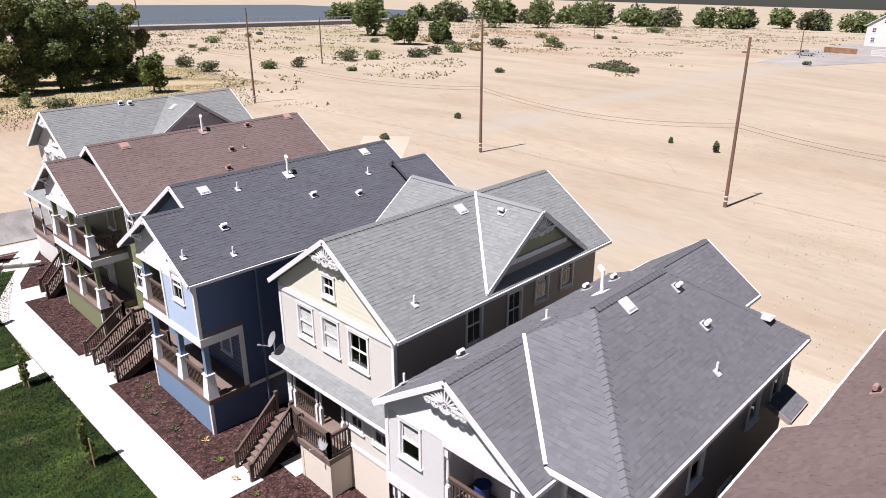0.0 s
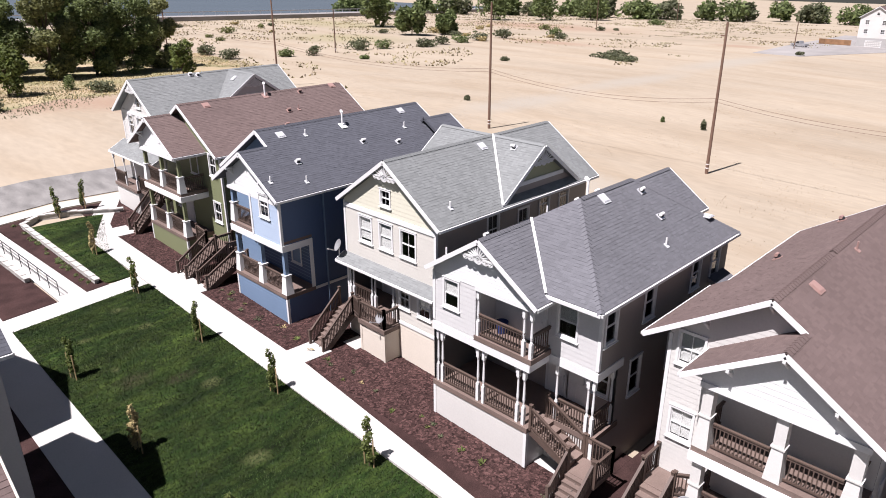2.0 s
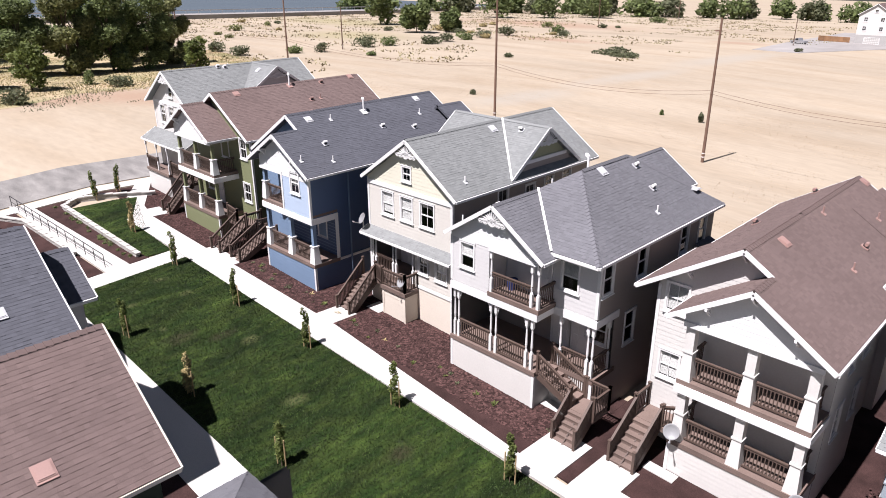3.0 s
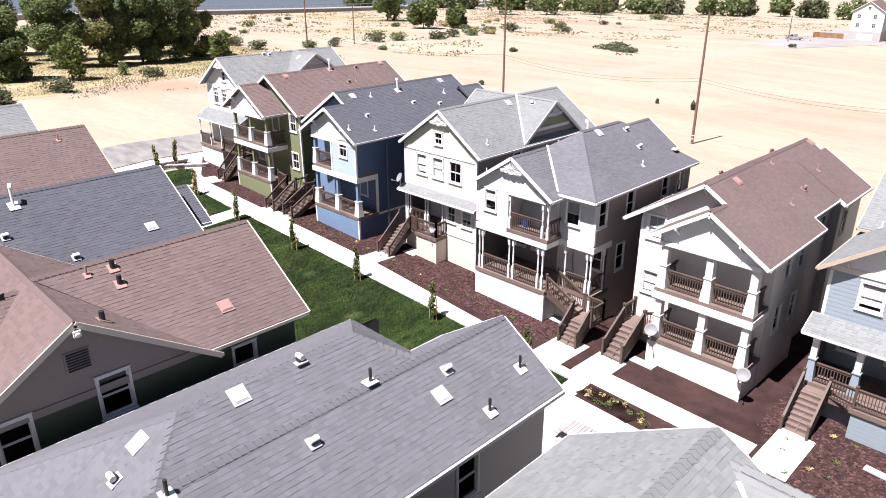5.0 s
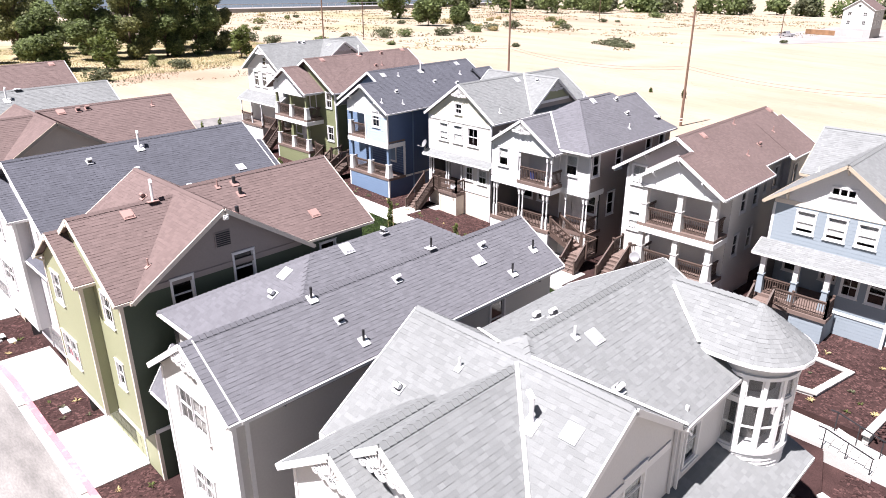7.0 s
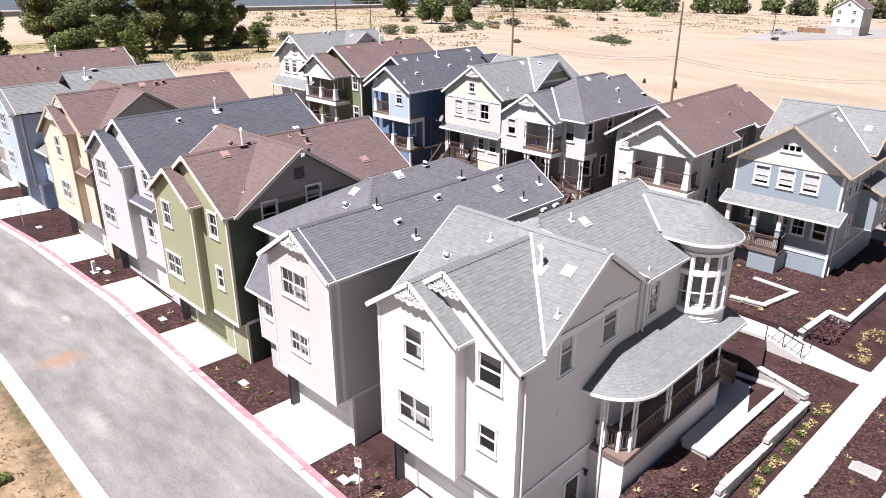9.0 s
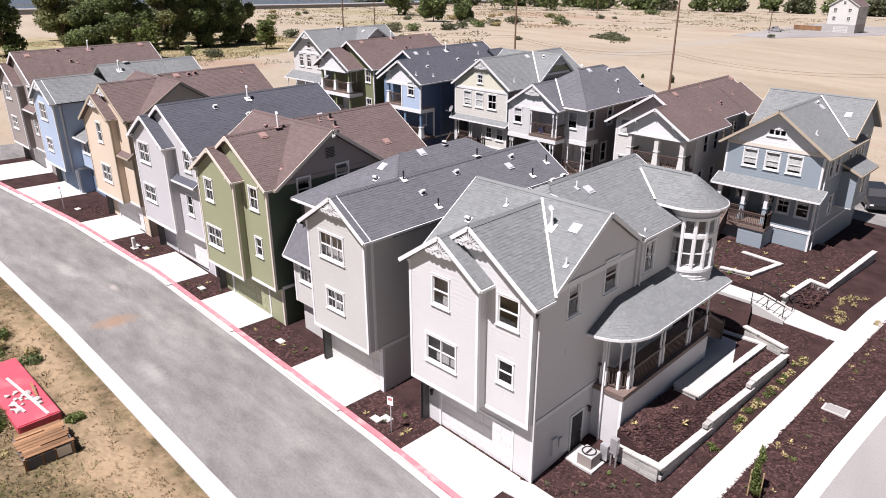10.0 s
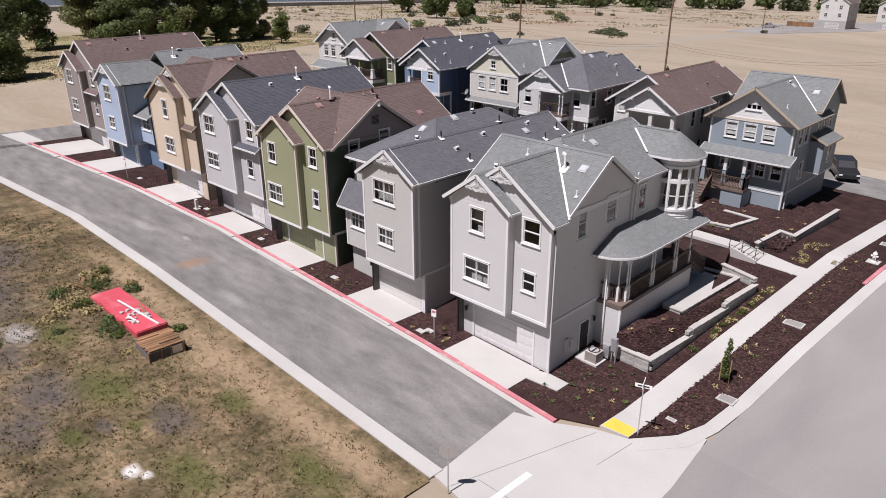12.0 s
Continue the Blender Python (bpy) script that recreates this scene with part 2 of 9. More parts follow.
def part(name, geo, material, parent=None, label="", at=None, smooth=False, fix=True):
    """One mesh object under a thing or a part. A thing made by thing() keeps its parts in world places."""
    if isinstance(geo, Geo):
        if fix:
            geo = geo.data(name, material, smooth)
        else:
            me = bpy.data.meshes.new(name)
            me.from_pydata(geo.v, [], geo.f)
            me.materials.append(material)
            geo = me
    ob = new(name, geo)
    if at is not None:
        ob.matrix_basis = at
    if parent is not None:
        ob.parent = parent
        if parent.type == "EMPTY":
            ob.matrix_parent_inverse = Matrix.Translation(-parent.location)
    if label:
        ob["label"] = label
    return ob


def thing(name, at, label, category, group="", kind=""):
    ob = new(name)
    ob.location = at
    ob.empty_display_size = 0.3
    return tagged(ob, label, category, group, kind)


def tilt(x, y):
    """A slope over the whole site, down to the north and east, fitted to the camera's view."""
    return -0.462 - 0.006 * x - 0.0314 * y


def base_z(x, y):
    """The terraces without that tilt: down to the alley and, gently, along the rows. The houses are drawn on these
    levels.
    """
    k = -0.033 * max(-60.0, min(22.0, x))
    return k - 0.55 + 0.09 * (max(-16.5, min(8.0, y)) - 8.0)


def ground_z(x, y):
    """The ground level: the terraces plus the tilt fitted to the view."""
    return base_z(x, y) + tilt(x, y)


def side(face, c):
    """The place of a wall: in its own axes x runs along it, y points into the house, z up."""
    turn = {"S": 0, "E": 90, "N": 180, "W": -90}[face]
    y = {"S": c, "E": -c, "N": -c, "W": c}[face]
    return Matrix.Rotation(radians(turn), 4, "Z") @ Matrix.Translation((0, y, 0))


def span(poly, z):
    """Where a level line crosses an outline: its least and greatest x."""
    xs = []
    for (xa, za), (xb, zb) in zip(poly, poly[1:] + poly[:1]):
        if (za - z) * (zb - z) <= 0 and abs(za - zb) > 1e-9:
            xs.append(xa + (xb - xa) * (z - za) / (zb - za))
    return (min(xs), max(xs)) if len(xs) > 1 else None


def strips(poly, holes, za, zb):
    """The pieces of an outline between two levels, less the openings: ((left, right) below, (left, right) above)."""
    a, b = span(poly, za + 1e-4), span(poly, zb - 1e-4)
    if not a or not b:
        return []
    cuts = sorted((h[0], h[1]) for h in holes if h[2] <= za + 1e-4 and h[3] >= zb - 1e-4)
    out, la, lb = [], a[0], b[0]
    for c0, c1 in cuts:
        if min(c0, a[1]) > la + 0.01:
            out.append(((la, min(c0, a[1])), (lb, min(c0, b[1]))))
        la, lb = max(la, c1), max(lb, c1)
    if a[1] > la + 0.005:
        out.append(((la, a[1]), (min(lb, b[1]), b[1])))
    return out


def levels(poly, holes, lo, hi):
    zs = {lo, hi} | {z for _, z in poly} | {z for h in holes for z in h[2:4]}
    return sorted(z for z in zs if lo - 1e-6 <= z <= hi + 1e-6)


def wall(house, face, c, poly, bands, holes=(), exposure=0.2, boards=False, inner=True):
    """A wall with openings: a core with two faces, and lapped boards on it. bands: (top level, paint) from below."""
    M = side(face, c)
    lo, hi = min(z for _, z in poly), max(z for _, z in poly)
    g = Geo()
    for y in ((0.0, 0.13) if inner else (0.0,)):
        zs = levels(poly, holes, lo, hi)
        for za, zb in zip(zs, zs[1:]):
            for (l0, r0), (l1, r1) in strips(poly, holes, za, zb):
                q = [(l0, y, za), (r0, y, za), (r1, y, zb), (l1, y, zb)]
                g.face(*[M @ Vector(p) for p in (q if y == 0 else q[::-1])])
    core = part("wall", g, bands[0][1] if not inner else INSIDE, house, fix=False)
    z, joined = lo, {}
    for top, material in bands:
        top = min(top, hi)
        while z < top - 0.01:
            zt = min(z + exposure, top)
            b = joined.setdefault(material.name, (Geo(), material))[0] if not boards else None
            zs = levels(poly, holes, z, zt)
            for za, zb in zip(zs, zs[1:]):
                pa, pb = (0.004 + 0.008 * (1 - (q - z) / exposure) for q in (za, zb))
                for (l0, r0), (l1, r1) in strips(poly, holes, za, zb):
                    b = Geo() if boards else b
                    k = len(b.v)
                    b.v += [tuple(M @ Vector(p)) for p in ((l0, -pa, za), (r0, -pa, za), (r1, -pb, zb), (l1, -pb, zb), (l0, 0.0, za), (r0, 0.0, za))]
                    b.f += [(k, k + 1, k + 2, k + 3), (k + 4, k + 5, k + 1, k)]
                    if boards:
                        part("siding_board", b, material, core, fix=False)
            z = zt
    for b, material in joined.values():
        part("siding", b, material, core, fix=False)
    return core


def gable(u0, u1, z0, uc, zr, s):
    """The outline of a gabled wall under a roof whose top is at zr over uc."""
    return [(u0, z0), (u1, z0), (u1, zr - s * abs(u1 - uc) - 0.19), (uc, zr - 0.19), (u0, zr - s * abs(u0 - uc) - 0.19)]


def rect(u0, u1, z0, z1):
    return [(u0, z0), (u1, z0), (u1, z1), (u0, z1)]


window_meshes = {}


def ring(g, w, h, inner, outer, y0, y1, foot=None):
    """A rectangular surround about an opening w by h whose lower left corner is at 0, 0."""
    foot = outer if foot is None else foot
    k = len(g.v)
    for y in (y0, y1):
        g.v += [(-outer, y, -foot), (w + outer, y, -foot), (w + outer, y, h + outer), (-outer, y, h + outer), (inner, y, inner), (w - inner, y, inner), (w - inner, y, h - inner), (inner, y, h - inner)]
    for i in range(4):
        j = (i + 1) % 4
        g.f += [(k + i, k + j, k + 4 + j, k + 4 + i), (k + 8 + j, k + 8 + i, k + 12 + i, k + 12 + j), (k + j, k + i, k + 8 + i, k + 8 + j), (k + 4 + i, k + 4 + j, k + 12 + j, k + 12 + i)]


def window(house, face, c, u, z, w, h, style="hung", blind=0.0, trim=None):
    """A white framed window in the opening (u - w/2 .. u + w/2, z .. z + h). Returns the opening for the wall."""
    trim = trim or WHITE
    key = (round(w, 2), round(h, 2), style, trim.name)
    if key not in window_meshes:
        f, sill, pieces = Geo(), Geo(), []
        ring(f, w, h, 0.0, 0.085, -0.05, 0.0)
        jamb = Geo()
        ring(jamb, w, h, 0.012, 0.0, -0.02, 0.075, 0.0)
        pieces.append(jamb.data("jamb", trim))
        pieces.append(Geo().box(-0.11, w + 0.11, -0.065, 0.0, h + 0.085, h + 0.12).data("head_board", trim))
        sill.box(-0.12, w + 0.12, -0.09, 0.0, -0.12, -0.08)
        cols = {"hung": 1, "pair": 2, "slit": 1, "grid": 2, "awning": 3, "hung2": 1}[style]
        cw = w / cols
        for i in range(cols):
            x0, x1 = i * cw + 0.012, (i + 1) * cw - 0.012
            mids = [0.0, h] if style in ("slit", "awning") else [0.0, h * 0.5, h]
            for k, (a, b) in enumerate(zip(mids, mids[1:])):
                y = 0.026 if k else 0.008
                sg = Geo()
                ring(sg, x1 - x0, b - a - 0.004, 0.03, 0.0, y, y + 0.018, 0.0)
                sg.v = [(p[0] + x0, p[1], p[2] + a + 0.002) for p in sg.v]
                pieces.append(sg.data("sash", WHITE))
                if style in ("grid", "hung2"):
                    pieces.append(Geo().box((x0 + x1) / 2 - 0.012, (x0 + x1) / 2 + 0.012, y + 0.003, y + 0.013, a + 0.03, b - 0.03).data("glazing_bar", WHITE))
            if i:
                pieces.append(Geo().box(i * cw - 0.02, i * cw + 0.02, -0.03, 0.06, 0.0, h).data("mullion", trim))
        panes = []
        for i in range(cols):
            for k in range(1 if style in ("slit", "awning") else 2):
                hh = h if style in ("slit", "awning") else h / 2
                y = 0.032 if k else 0.014
                panes.append(Geo().box(i * cw + 0.04, (i + 1) * cw - 0.04, y, y + 0.006, k * hh + 0.03, (k + 1) * hh - 0.03).data("pane", GLASS))
        window_meshes[key] = f.data("window", trim), sill.data("sill", trim), pieces, panes
    f, sill, pieces, panes = window_meshes[key]
    win = part("window", f, None, house, at=side(face, c) @ Matrix.Translation((u - w / 2, 0, z)))
    part("sill", sill, None, win)
    for me in pieces:
        part(me.name.split(".")[0], me, None, win)
    for p in panes:
        part("pane", p, None, win).visible_shadow = False
    if blind:
        b = Geo()
        n = int(h * blind / 0.05)
        for i in range(n):
            zz = h - 0.03 - i * 0.05
            b.face((0.02, 0.072, zz), (w - 0.02, 0.072, zz), (w - 0.02, 0.058, zz - 0.049), (0.02, 0.058, zz - 0.049))
        part("blind", b, BLIND, win, "white slatted blind", fix=False)
    return (u - w / 2, u + w / 2, z, z + h)


def trim_bar(house, face, c, u0, u1, z0, z1, proud=0.05, name="trim", material=None):
    g = Geo()
    M = side(face, c)
    g.hull8([M @ Vector(p) for p in ((u0, -proud, z0), (u1, -proud, z0), (u1, 0, z0), (u0, 0, z0), (u0, -proud, z1), (u1, -proud, z1), (u1, 0, z1), (u0, 0, z1))])
    return part(name, g, material or WHITE, house)


def corner_trim(house, x, y, sx, sy, z0, z1, material=None):
    """Two boards round an outer corner; sx, sy point outwards."""
    g = Geo()
    xa, xb = sorted((x + sx * 0.035, x - sx * 0.10))
    ya, yb = sorted((y + sy * 0.035, y - sy * 0.001))
    g.box(xa, xb, ya, yb, z0, z1)
    xa, xb = sorted((x + sx * 0.035, x - sx * 0.001))
    ya, yb = sorted((y - sy * 0.001, y - sy * 0.10))
    g.box(xa, xb, ya, yb, z0, z1)
    return part("corner_board", g, material or WHITE, house)


def shingles(poly, e=0.142, seed=0, single=None, out=None):
    """Courses of asphalt shingles over a flat outline whose first edge is the eave."""
    P = [Vector(p) for p in poly]
    n = (P[1] - P[0]).cross(P[-1] - P[0]).normalized()
    n = -n if n.z < 0 else n
    u = (P[1] - P[0]).normalized()
    v = n.cross(u)
    if sum((p - P[0]).dot(v) for p in P) < 0:
        u, v = -u, -v
    flat = [((p - P[0]).dot(u), (p - P[0]).dot(v)) for p in P]
    top, rnd, g, row = max(b for _, b in flat), random.Random(seed), Geo(), 0
    z = 0.0
    while z < top - 0.02:
        zt = min(z + e, top)
        a, b = span(flat, z + 1e-4), span(flat, zt - 1e-4)
        if a and b:
            x = min(a[0], b[0]) - rnd.uniform(0, 0.3)
            end = max(a[1], b[1])
            while x < end:
                w = rnd.choice((0.12, 0.17, 0.22, 0.28))
                xa, xb = max(x, a[0]), min(x + w, a[1])
                ya, yb = max(x, b[0]), min(x + w, b[1])
                if xb > xa or yb > ya:
                    xb, yb = max(xa, xb), max(ya, yb)
                    h = rnd.choice((0.010, 0.011, 0.013, 0.019))
                    q = [P[0] + u * xa + v * z + n * h, P[0] + u * xb + v * z + n * h, P[0] + u * yb + v * zt + n * 0.006, P[0] + u * ya + v * zt + n * 0.006]
                    t = g
                    if single and len(out) < 150 and single[0] < q[0].x < single[1] and single[2] < q[0].y < single[3]:
                        t = Geo()
                        out.append(t)
                    k = len(t.v)
                    t.v += [tuple(p) for p in (*q, q[0] - n * h, q[1] - n * h)]
                    t.f += [(k, k + 1, k + 2, k + 3), (k + 4, k + 5, k + 1, k)]
                x += w
        z, row = zt, row + 1
    return g


roof_seed = [0]


def roof_plane(house, poly, material, thick=0.13, single=None):
    roof_seed[0] += 1
    P = [Vector(p) for p in poly]
    n = (P[1] - P[0]).cross(P[-1] - P[0]).normalized()
    n = -n if n.z < 0 else n
    deck = part("roof", Geo().slab(P, -n * thick), material, house)
    out = []
    sh = part("shingles", shingles(P, seed=roof_seed[0], single=single, out=out), material, deck, fix=False)
    tagged(sh, kind="stuff")
    for t in out:
        part("shingle", t, material, deck, fix=False)
    return deck


def fascia(house, p, q, material=None, w=0.045, h=0.175, drop=0.08, name="fascia"):
    p, q = Vector(p), Vector(q)
    return part(name, Geo().beam(p - Vector((0, 0, drop)), q - Vector((0, 0, drop)), w, h), material or WHITE, house)


def ridge_caps(house, p, q, material):
    p, q = Vector(p), Vector(q)
    d = (q - p).normalized()
    s = d.cross(Vector((0, 0, 1))).normalized()
    g, n = Geo(), max(1, int((q - p).length / 0.2))
    for i in range(n):
        for c, z in ((p + d * (i * 0.2), 0.05), (p + d * (i * 0.2 + 0.2), 0.022)):
            g.v += [tuple(c + s * (0.14 * k) + Vector((0, 0, z - 0.09 * abs(k)))) for k in (-1, 0, 1)]
    for i in range(2 * n - 1):
        k = 3 * i
        g.f += [(k, k + 3, k + 4, k + 1), (k + 1, k + 4, k + 5, k + 2)]
    return part("ridge", g, material, house, fix=False)


def gable_roof(house, axis, a0, a1, ac, b0, b1, zr, s, material, trim=None, gutters=True, rakes=(1, 1), s2=None):
    """Two planes on a ridge along axis. a0..a1 across it, ac the ridge, b0..b1 along it, zr its height, s the slope (s2 beyond the ridge)."""
    s2 = s2 or s
    at = (lambda a, b, z: (a, b, z)) if axis == "y" else (lambda a, b, z: (b, a, z))
    for e, k in ((a0, s), (a1, s2)):
        if abs(e - ac) < 0.05:
            continue
        ze = zr - k * abs(e - ac)
        roof_plane(house, [at(e, b0, ze), at(e, b1, ze), at(ac, b1, zr), at(ac, b0, zr)], material)
        if gutters:
            o = 0.03 if e > ac else -0.03
            fascia(house, at(e + o, b0, ze), at(e + o, b1, ze), trim, w=0.09, h=0.115, drop=0.08, name="gutter")
        for b, on, o in ((b0, rakes[0], -0.025), (b1, rakes[1], 0.025)):
            if on:
                fascia(house, at(e, b + o, ze), at(ac, b + o, zr), trim)
    ridge_caps(house, at(ac, b0, zr), at(ac, b1, zr), material)


# ---------------------------------------------------------------- pieces of houses
baluster = Geo().box(-0.018, 0.018, -0.018, 0.018, 0.0, 1.0).data("baluster", WOOD)


def railing(house, p, q, height=0.95, material=None, posts=(1, 1)):
    """A wooden balustrade between two points of a deck or stair."""
    p, q = Vector(p), Vector(q)
    material = material or WOOD
    up = Vector((0, 0, 1))
    r = part("railing", Geo().beam(p + up * height, q + up * height, 0.10, 0.05), material, house)
    part("sub_rail", Geo().beam(p + up * (height - 0.09), q + up * (height - 0.09), 0.04, 0.07), material, r), part("bottom_rail", Geo().beam(p + up * 0.10, q + up * 0.10, 0.045, 0.07), material, r)
    for end, on in ((p, posts[0]), (q, posts[1])):
        if on:
            pg = Geo().box(end.x - 0.055, end.x + 0.055, end.y - 0.055, end.y + 0.055, end.z - 0.1, end.z + height + 0.1)
            pg.box(end.x - 0.07, end.x + 0.07, end.y - 0.07, end.y + 0.07, end.z + height + 0.1, end.z + height + 0.135)
            part("newel_post", pg, material, r)
    n = max(2, int((q - p).length / 0.125))
    for i in range(1, n):
        s = p.lerp(q, i / n)
        part("baluster", baluster, None, r, at=Matrix.Translation(s + up * 0.1) @ Matrix.Diagonal((1, 1, height - 0.15, 1)))
    return r


def stairs(house, top, run, width, bottom, wide="x", rails=(1, 1)):
    """A wooden flight from the landing's edge (top: middle of its edge) going by run = (dx, dy) down to the level bottom."""
    top = Vector(top)
    run = Vector((*run, 0))
    n = max(2, round((top.z - bottom) / 0.18))
    d = run.normalized()
    s = Vector((-d.y, d.x, 0)) * (width / 2)
    foot = top + run
    foot.z = bottom
    g = Geo()
    for k in (-1, 0, 1):
        a, b = top + s * k * 0.96, foot + s * k * 0.96
        g.beam(a - Vector((0, 0, 0.2)), b - Vector((0, 0, 0.02)), 0.05, 0.28)
    st = part("staircase", g, WOOD, house)
    for i in range(n):
        z = top.z - (top.z - bottom) * i / n - 0.02
        c0, c1 = top + run * ((i - 0.15) / n), top + run * ((i + 1.0) / n)
        gg = Geo()
        gg.hull8([Vector((*(c + w).xy, z - h)) for h in (0.04, 0.0) for c, w in ((c0, -s), (c1, -s), (c1, s), (c0, s))])
        part("tread", gg, DECK, st)
        rg = Geo()
        rg.hull8([Vector((*(c + w).xy, z - h)) for h in (0.18, 0.04) for c, w in ((c1 - d * 0.04, -s * 0.95), (c1 - d * 0.02, -s * 0.95), (c1 - d * 0.02, s * 0.95), (c1 - d * 0.04, s * 0.95))])
        part("riser", rg, DECK, st)
    for k, on in ((-1, rails[0]), (1, rails[1])):
        if on:
            railing(house, top + s * k, foot + s * k, 0.92)
    return st


def turned_post(house, x, y, z0, z1, material=None):
    h = z1 - z0
    g = Geo().box(x - 0.065, x + 0.065, y - 0.065, y + 0.065, z0, z0 + h * 0.32)
    g.lathe((x, y, z0), [(0.05, h * 0.32), (0.062, h * 0.34), (0.035, h * 0.37), (0.055, h * 0.45), (0.045, h * 0.62), (0.035, h * 0.78), (0.06, h * 0.8), (0.05, h * 0.82)], 10)
    g.box(x - 0.065, x + 0.065, y - 0.065, y + 0.065, z0 + h * 0.82, z1)
    return part("porch_post", g, material or WHITE, house)


def post_bracket(house, x, y, z, dx, dy, r=0.32):
    """A curved corner piece under a porch beam."""
    g = Geo()
    for i in range(5):
        a, b = math.pi / 2 * i / 5, math.pi / 2 * (i + 1) / 5
        p, q = [Vector((x + dx * r * (1 - math.cos(t)), y + dy * r * (1 - math.cos(t)), z - r + r * math.sin(t))) for t in (a, b)]
        g.beam(p, q, 0.035, 0.05)
    return part("post_bracket", g, WHITE, house)


def tapered_column(house, x, y, z0, z1, w=0.42, top=0.24, split=1.1, lower=None, upper=None):
    """A craftsman column: a tapered pier with a cap, and a square shaft above it."""
    lower, upper = lower or WHITE, upper or WHITE
    a, b = w / 2, w / 2 * 0.68
    zs = min(z0 + split, z1 - 0.1)
    g = Geo().hull8([(x - a, y - a, z0), (x + a, y - a, z0), (x + a, y + a, z0), (x - a, y + a, z0), (x - b, y - b, zs), (x + b, y - b, zs), (x + b, y + b, zs), (x - b, y + b, zs)])
    g.box(x - b - 0.04, x + b + 0.04, y - b - 0.04, y + b + 0.04, zs, zs + 0.06)
    col = part("porch_column", g, lower, house)
    if z1 - zs > 0.15:
        t = top / 2
        part("shaft", Geo().box(x - t, x + t, y - t, y + t, zs + 0.06, z1), upper, col)
    return col


def fan(house, face, c, uc, zr, s, a=0.8, material=None):
    """The fretwork in a gable's peak: spokes from a boss to the rakes over a pierced, scalloped foot."""
    M = side(face, c)
    z0 = zr - s * a - 0.2
    g = Geo()

    def bar(u0, w0, u1, w1, t=0.055):
        g.beam(M @ Vector((uc + u0, -0.02, z0 + w0)), M @ Vector((uc + u1, -0.02, z0 + w1)), t, 0.035, up=M.to_3x3() @ Vector((0, 1, 0)))

    def arc(cu, cw, r, t0, t1, n, t):
        for i in range(n):
            p, q = radians(t0 + (t1 - t0) * i / n), radians(t0 + (t1 - t0) * (i + 1) / n)
            bar(cu + r * math.cos(p), cw + r * math.sin(p), cu + r * math.cos(q), cw + r * math.sin(q), t)

    rise = zr - z0 - 0.13
    for i in range(9):
        t = radians(18 + 18 * i)
        r = rise / (math.sin(t) + s * abs(math.cos(t)))
        bar(0.1 * math.cos(t), 0.1 * math.sin(t), r * math.cos(t), r * math.sin(t), 0.042)
    arc(0, 0, 0.08, 0, 360, 12, 0.12)
    arc(0, 0.02, 0.2, 180, 360, 8, 0.075)
    for k in (-1, 1):
        bar(k * 0.12, 0.03, k * a * 1.12, 0.0, 0.075)
        bar(k * a * 1.12, 0.0, k * a * 1.3, -s * a * 0.16, 0.075)
        arc(k * 0.36, -0.02, 0.13, 180, 360, 6, 0.06)
        arc(k * 0.62, -0.02, 0.11, 180, 360, 6, 0.06)
        bar(k * 0.36, 0.0, k * 0.36, -0.14, 0.05), bar(k * 0.62, 0.0, k * 0.62, -0.12, 0.05)
    return part("gable_ornament", g, material or WHITE, house, "fretwork fan in the gable peak")


def knee_brace(house, face, c, u, z, size=0.5, material=None):
    """A diagonal bracket under a gable's overhang."""
    M = side(face, c)
    g = Geo()
    pts = [((u, 0.0, z - size), (u, 0.0, z), 0.09), ((u, 0.0, z - 0.05), (u, -size, z - 0.05), 0.09), ((u, -0.02, z - size * 0.9), (u, -size * 0.85, z - 0.08), 0.07)]
    for p, q, t in pts:
        g.beam(M @ Vector(p), M @ Vector(q), t, t)
    return part("bracket", g, material or WHITE, house)


def porch_deck(house, x0, x1, y0, y1, z, material=None):
    g = Geo().box(x0, x1, y0, y1, z - 0.22, z)
    d = part("porch_floor", g, material or DECK, house)
    return d


def ceiling_slab(house, x0, x1, y0, y1, z0, z1, material=None, name="balcony_beam"):
    return part(name, Geo().box(x0, x1, y0, y1, z0, z1), material or WHITE, house)


def door(house, face, c, u, z, w=0.92, h=2.05, material=None):
    """A panelled front door with its casing, set on the wall."""
    M = side(face, c) @ Matrix.Translation((u - w / 2, -0.02, z))
    g = Geo()
    ring(g, w, h, 0.0, 0.1, -0.04, 0.02, 0.0)
    d = part("front_door", g, WHITE, house, at=M)
    leaf = Geo().box(0, w, -0.01, 0.02, 0, h)
    for a, b in ((0.1, 0.9), (1.05, 1.9)):
        for p in (0.12, w / 2 + 0.04):
            leaf.box(p, p + w / 2 - 0.17, -0.022, -0.01, a, b)
    part("leaf", leaf, material or WHITE, d)
    part("door_handle", Geo().lathe((w - 0.09, -0.05, 1.0), [(0.0, -0.03), (0.03, -0.02), (0.03, 0.02), (0.0, 0.03)], 8, (0, 1, 0)), METAL, d, "satin metal knob")
    return d


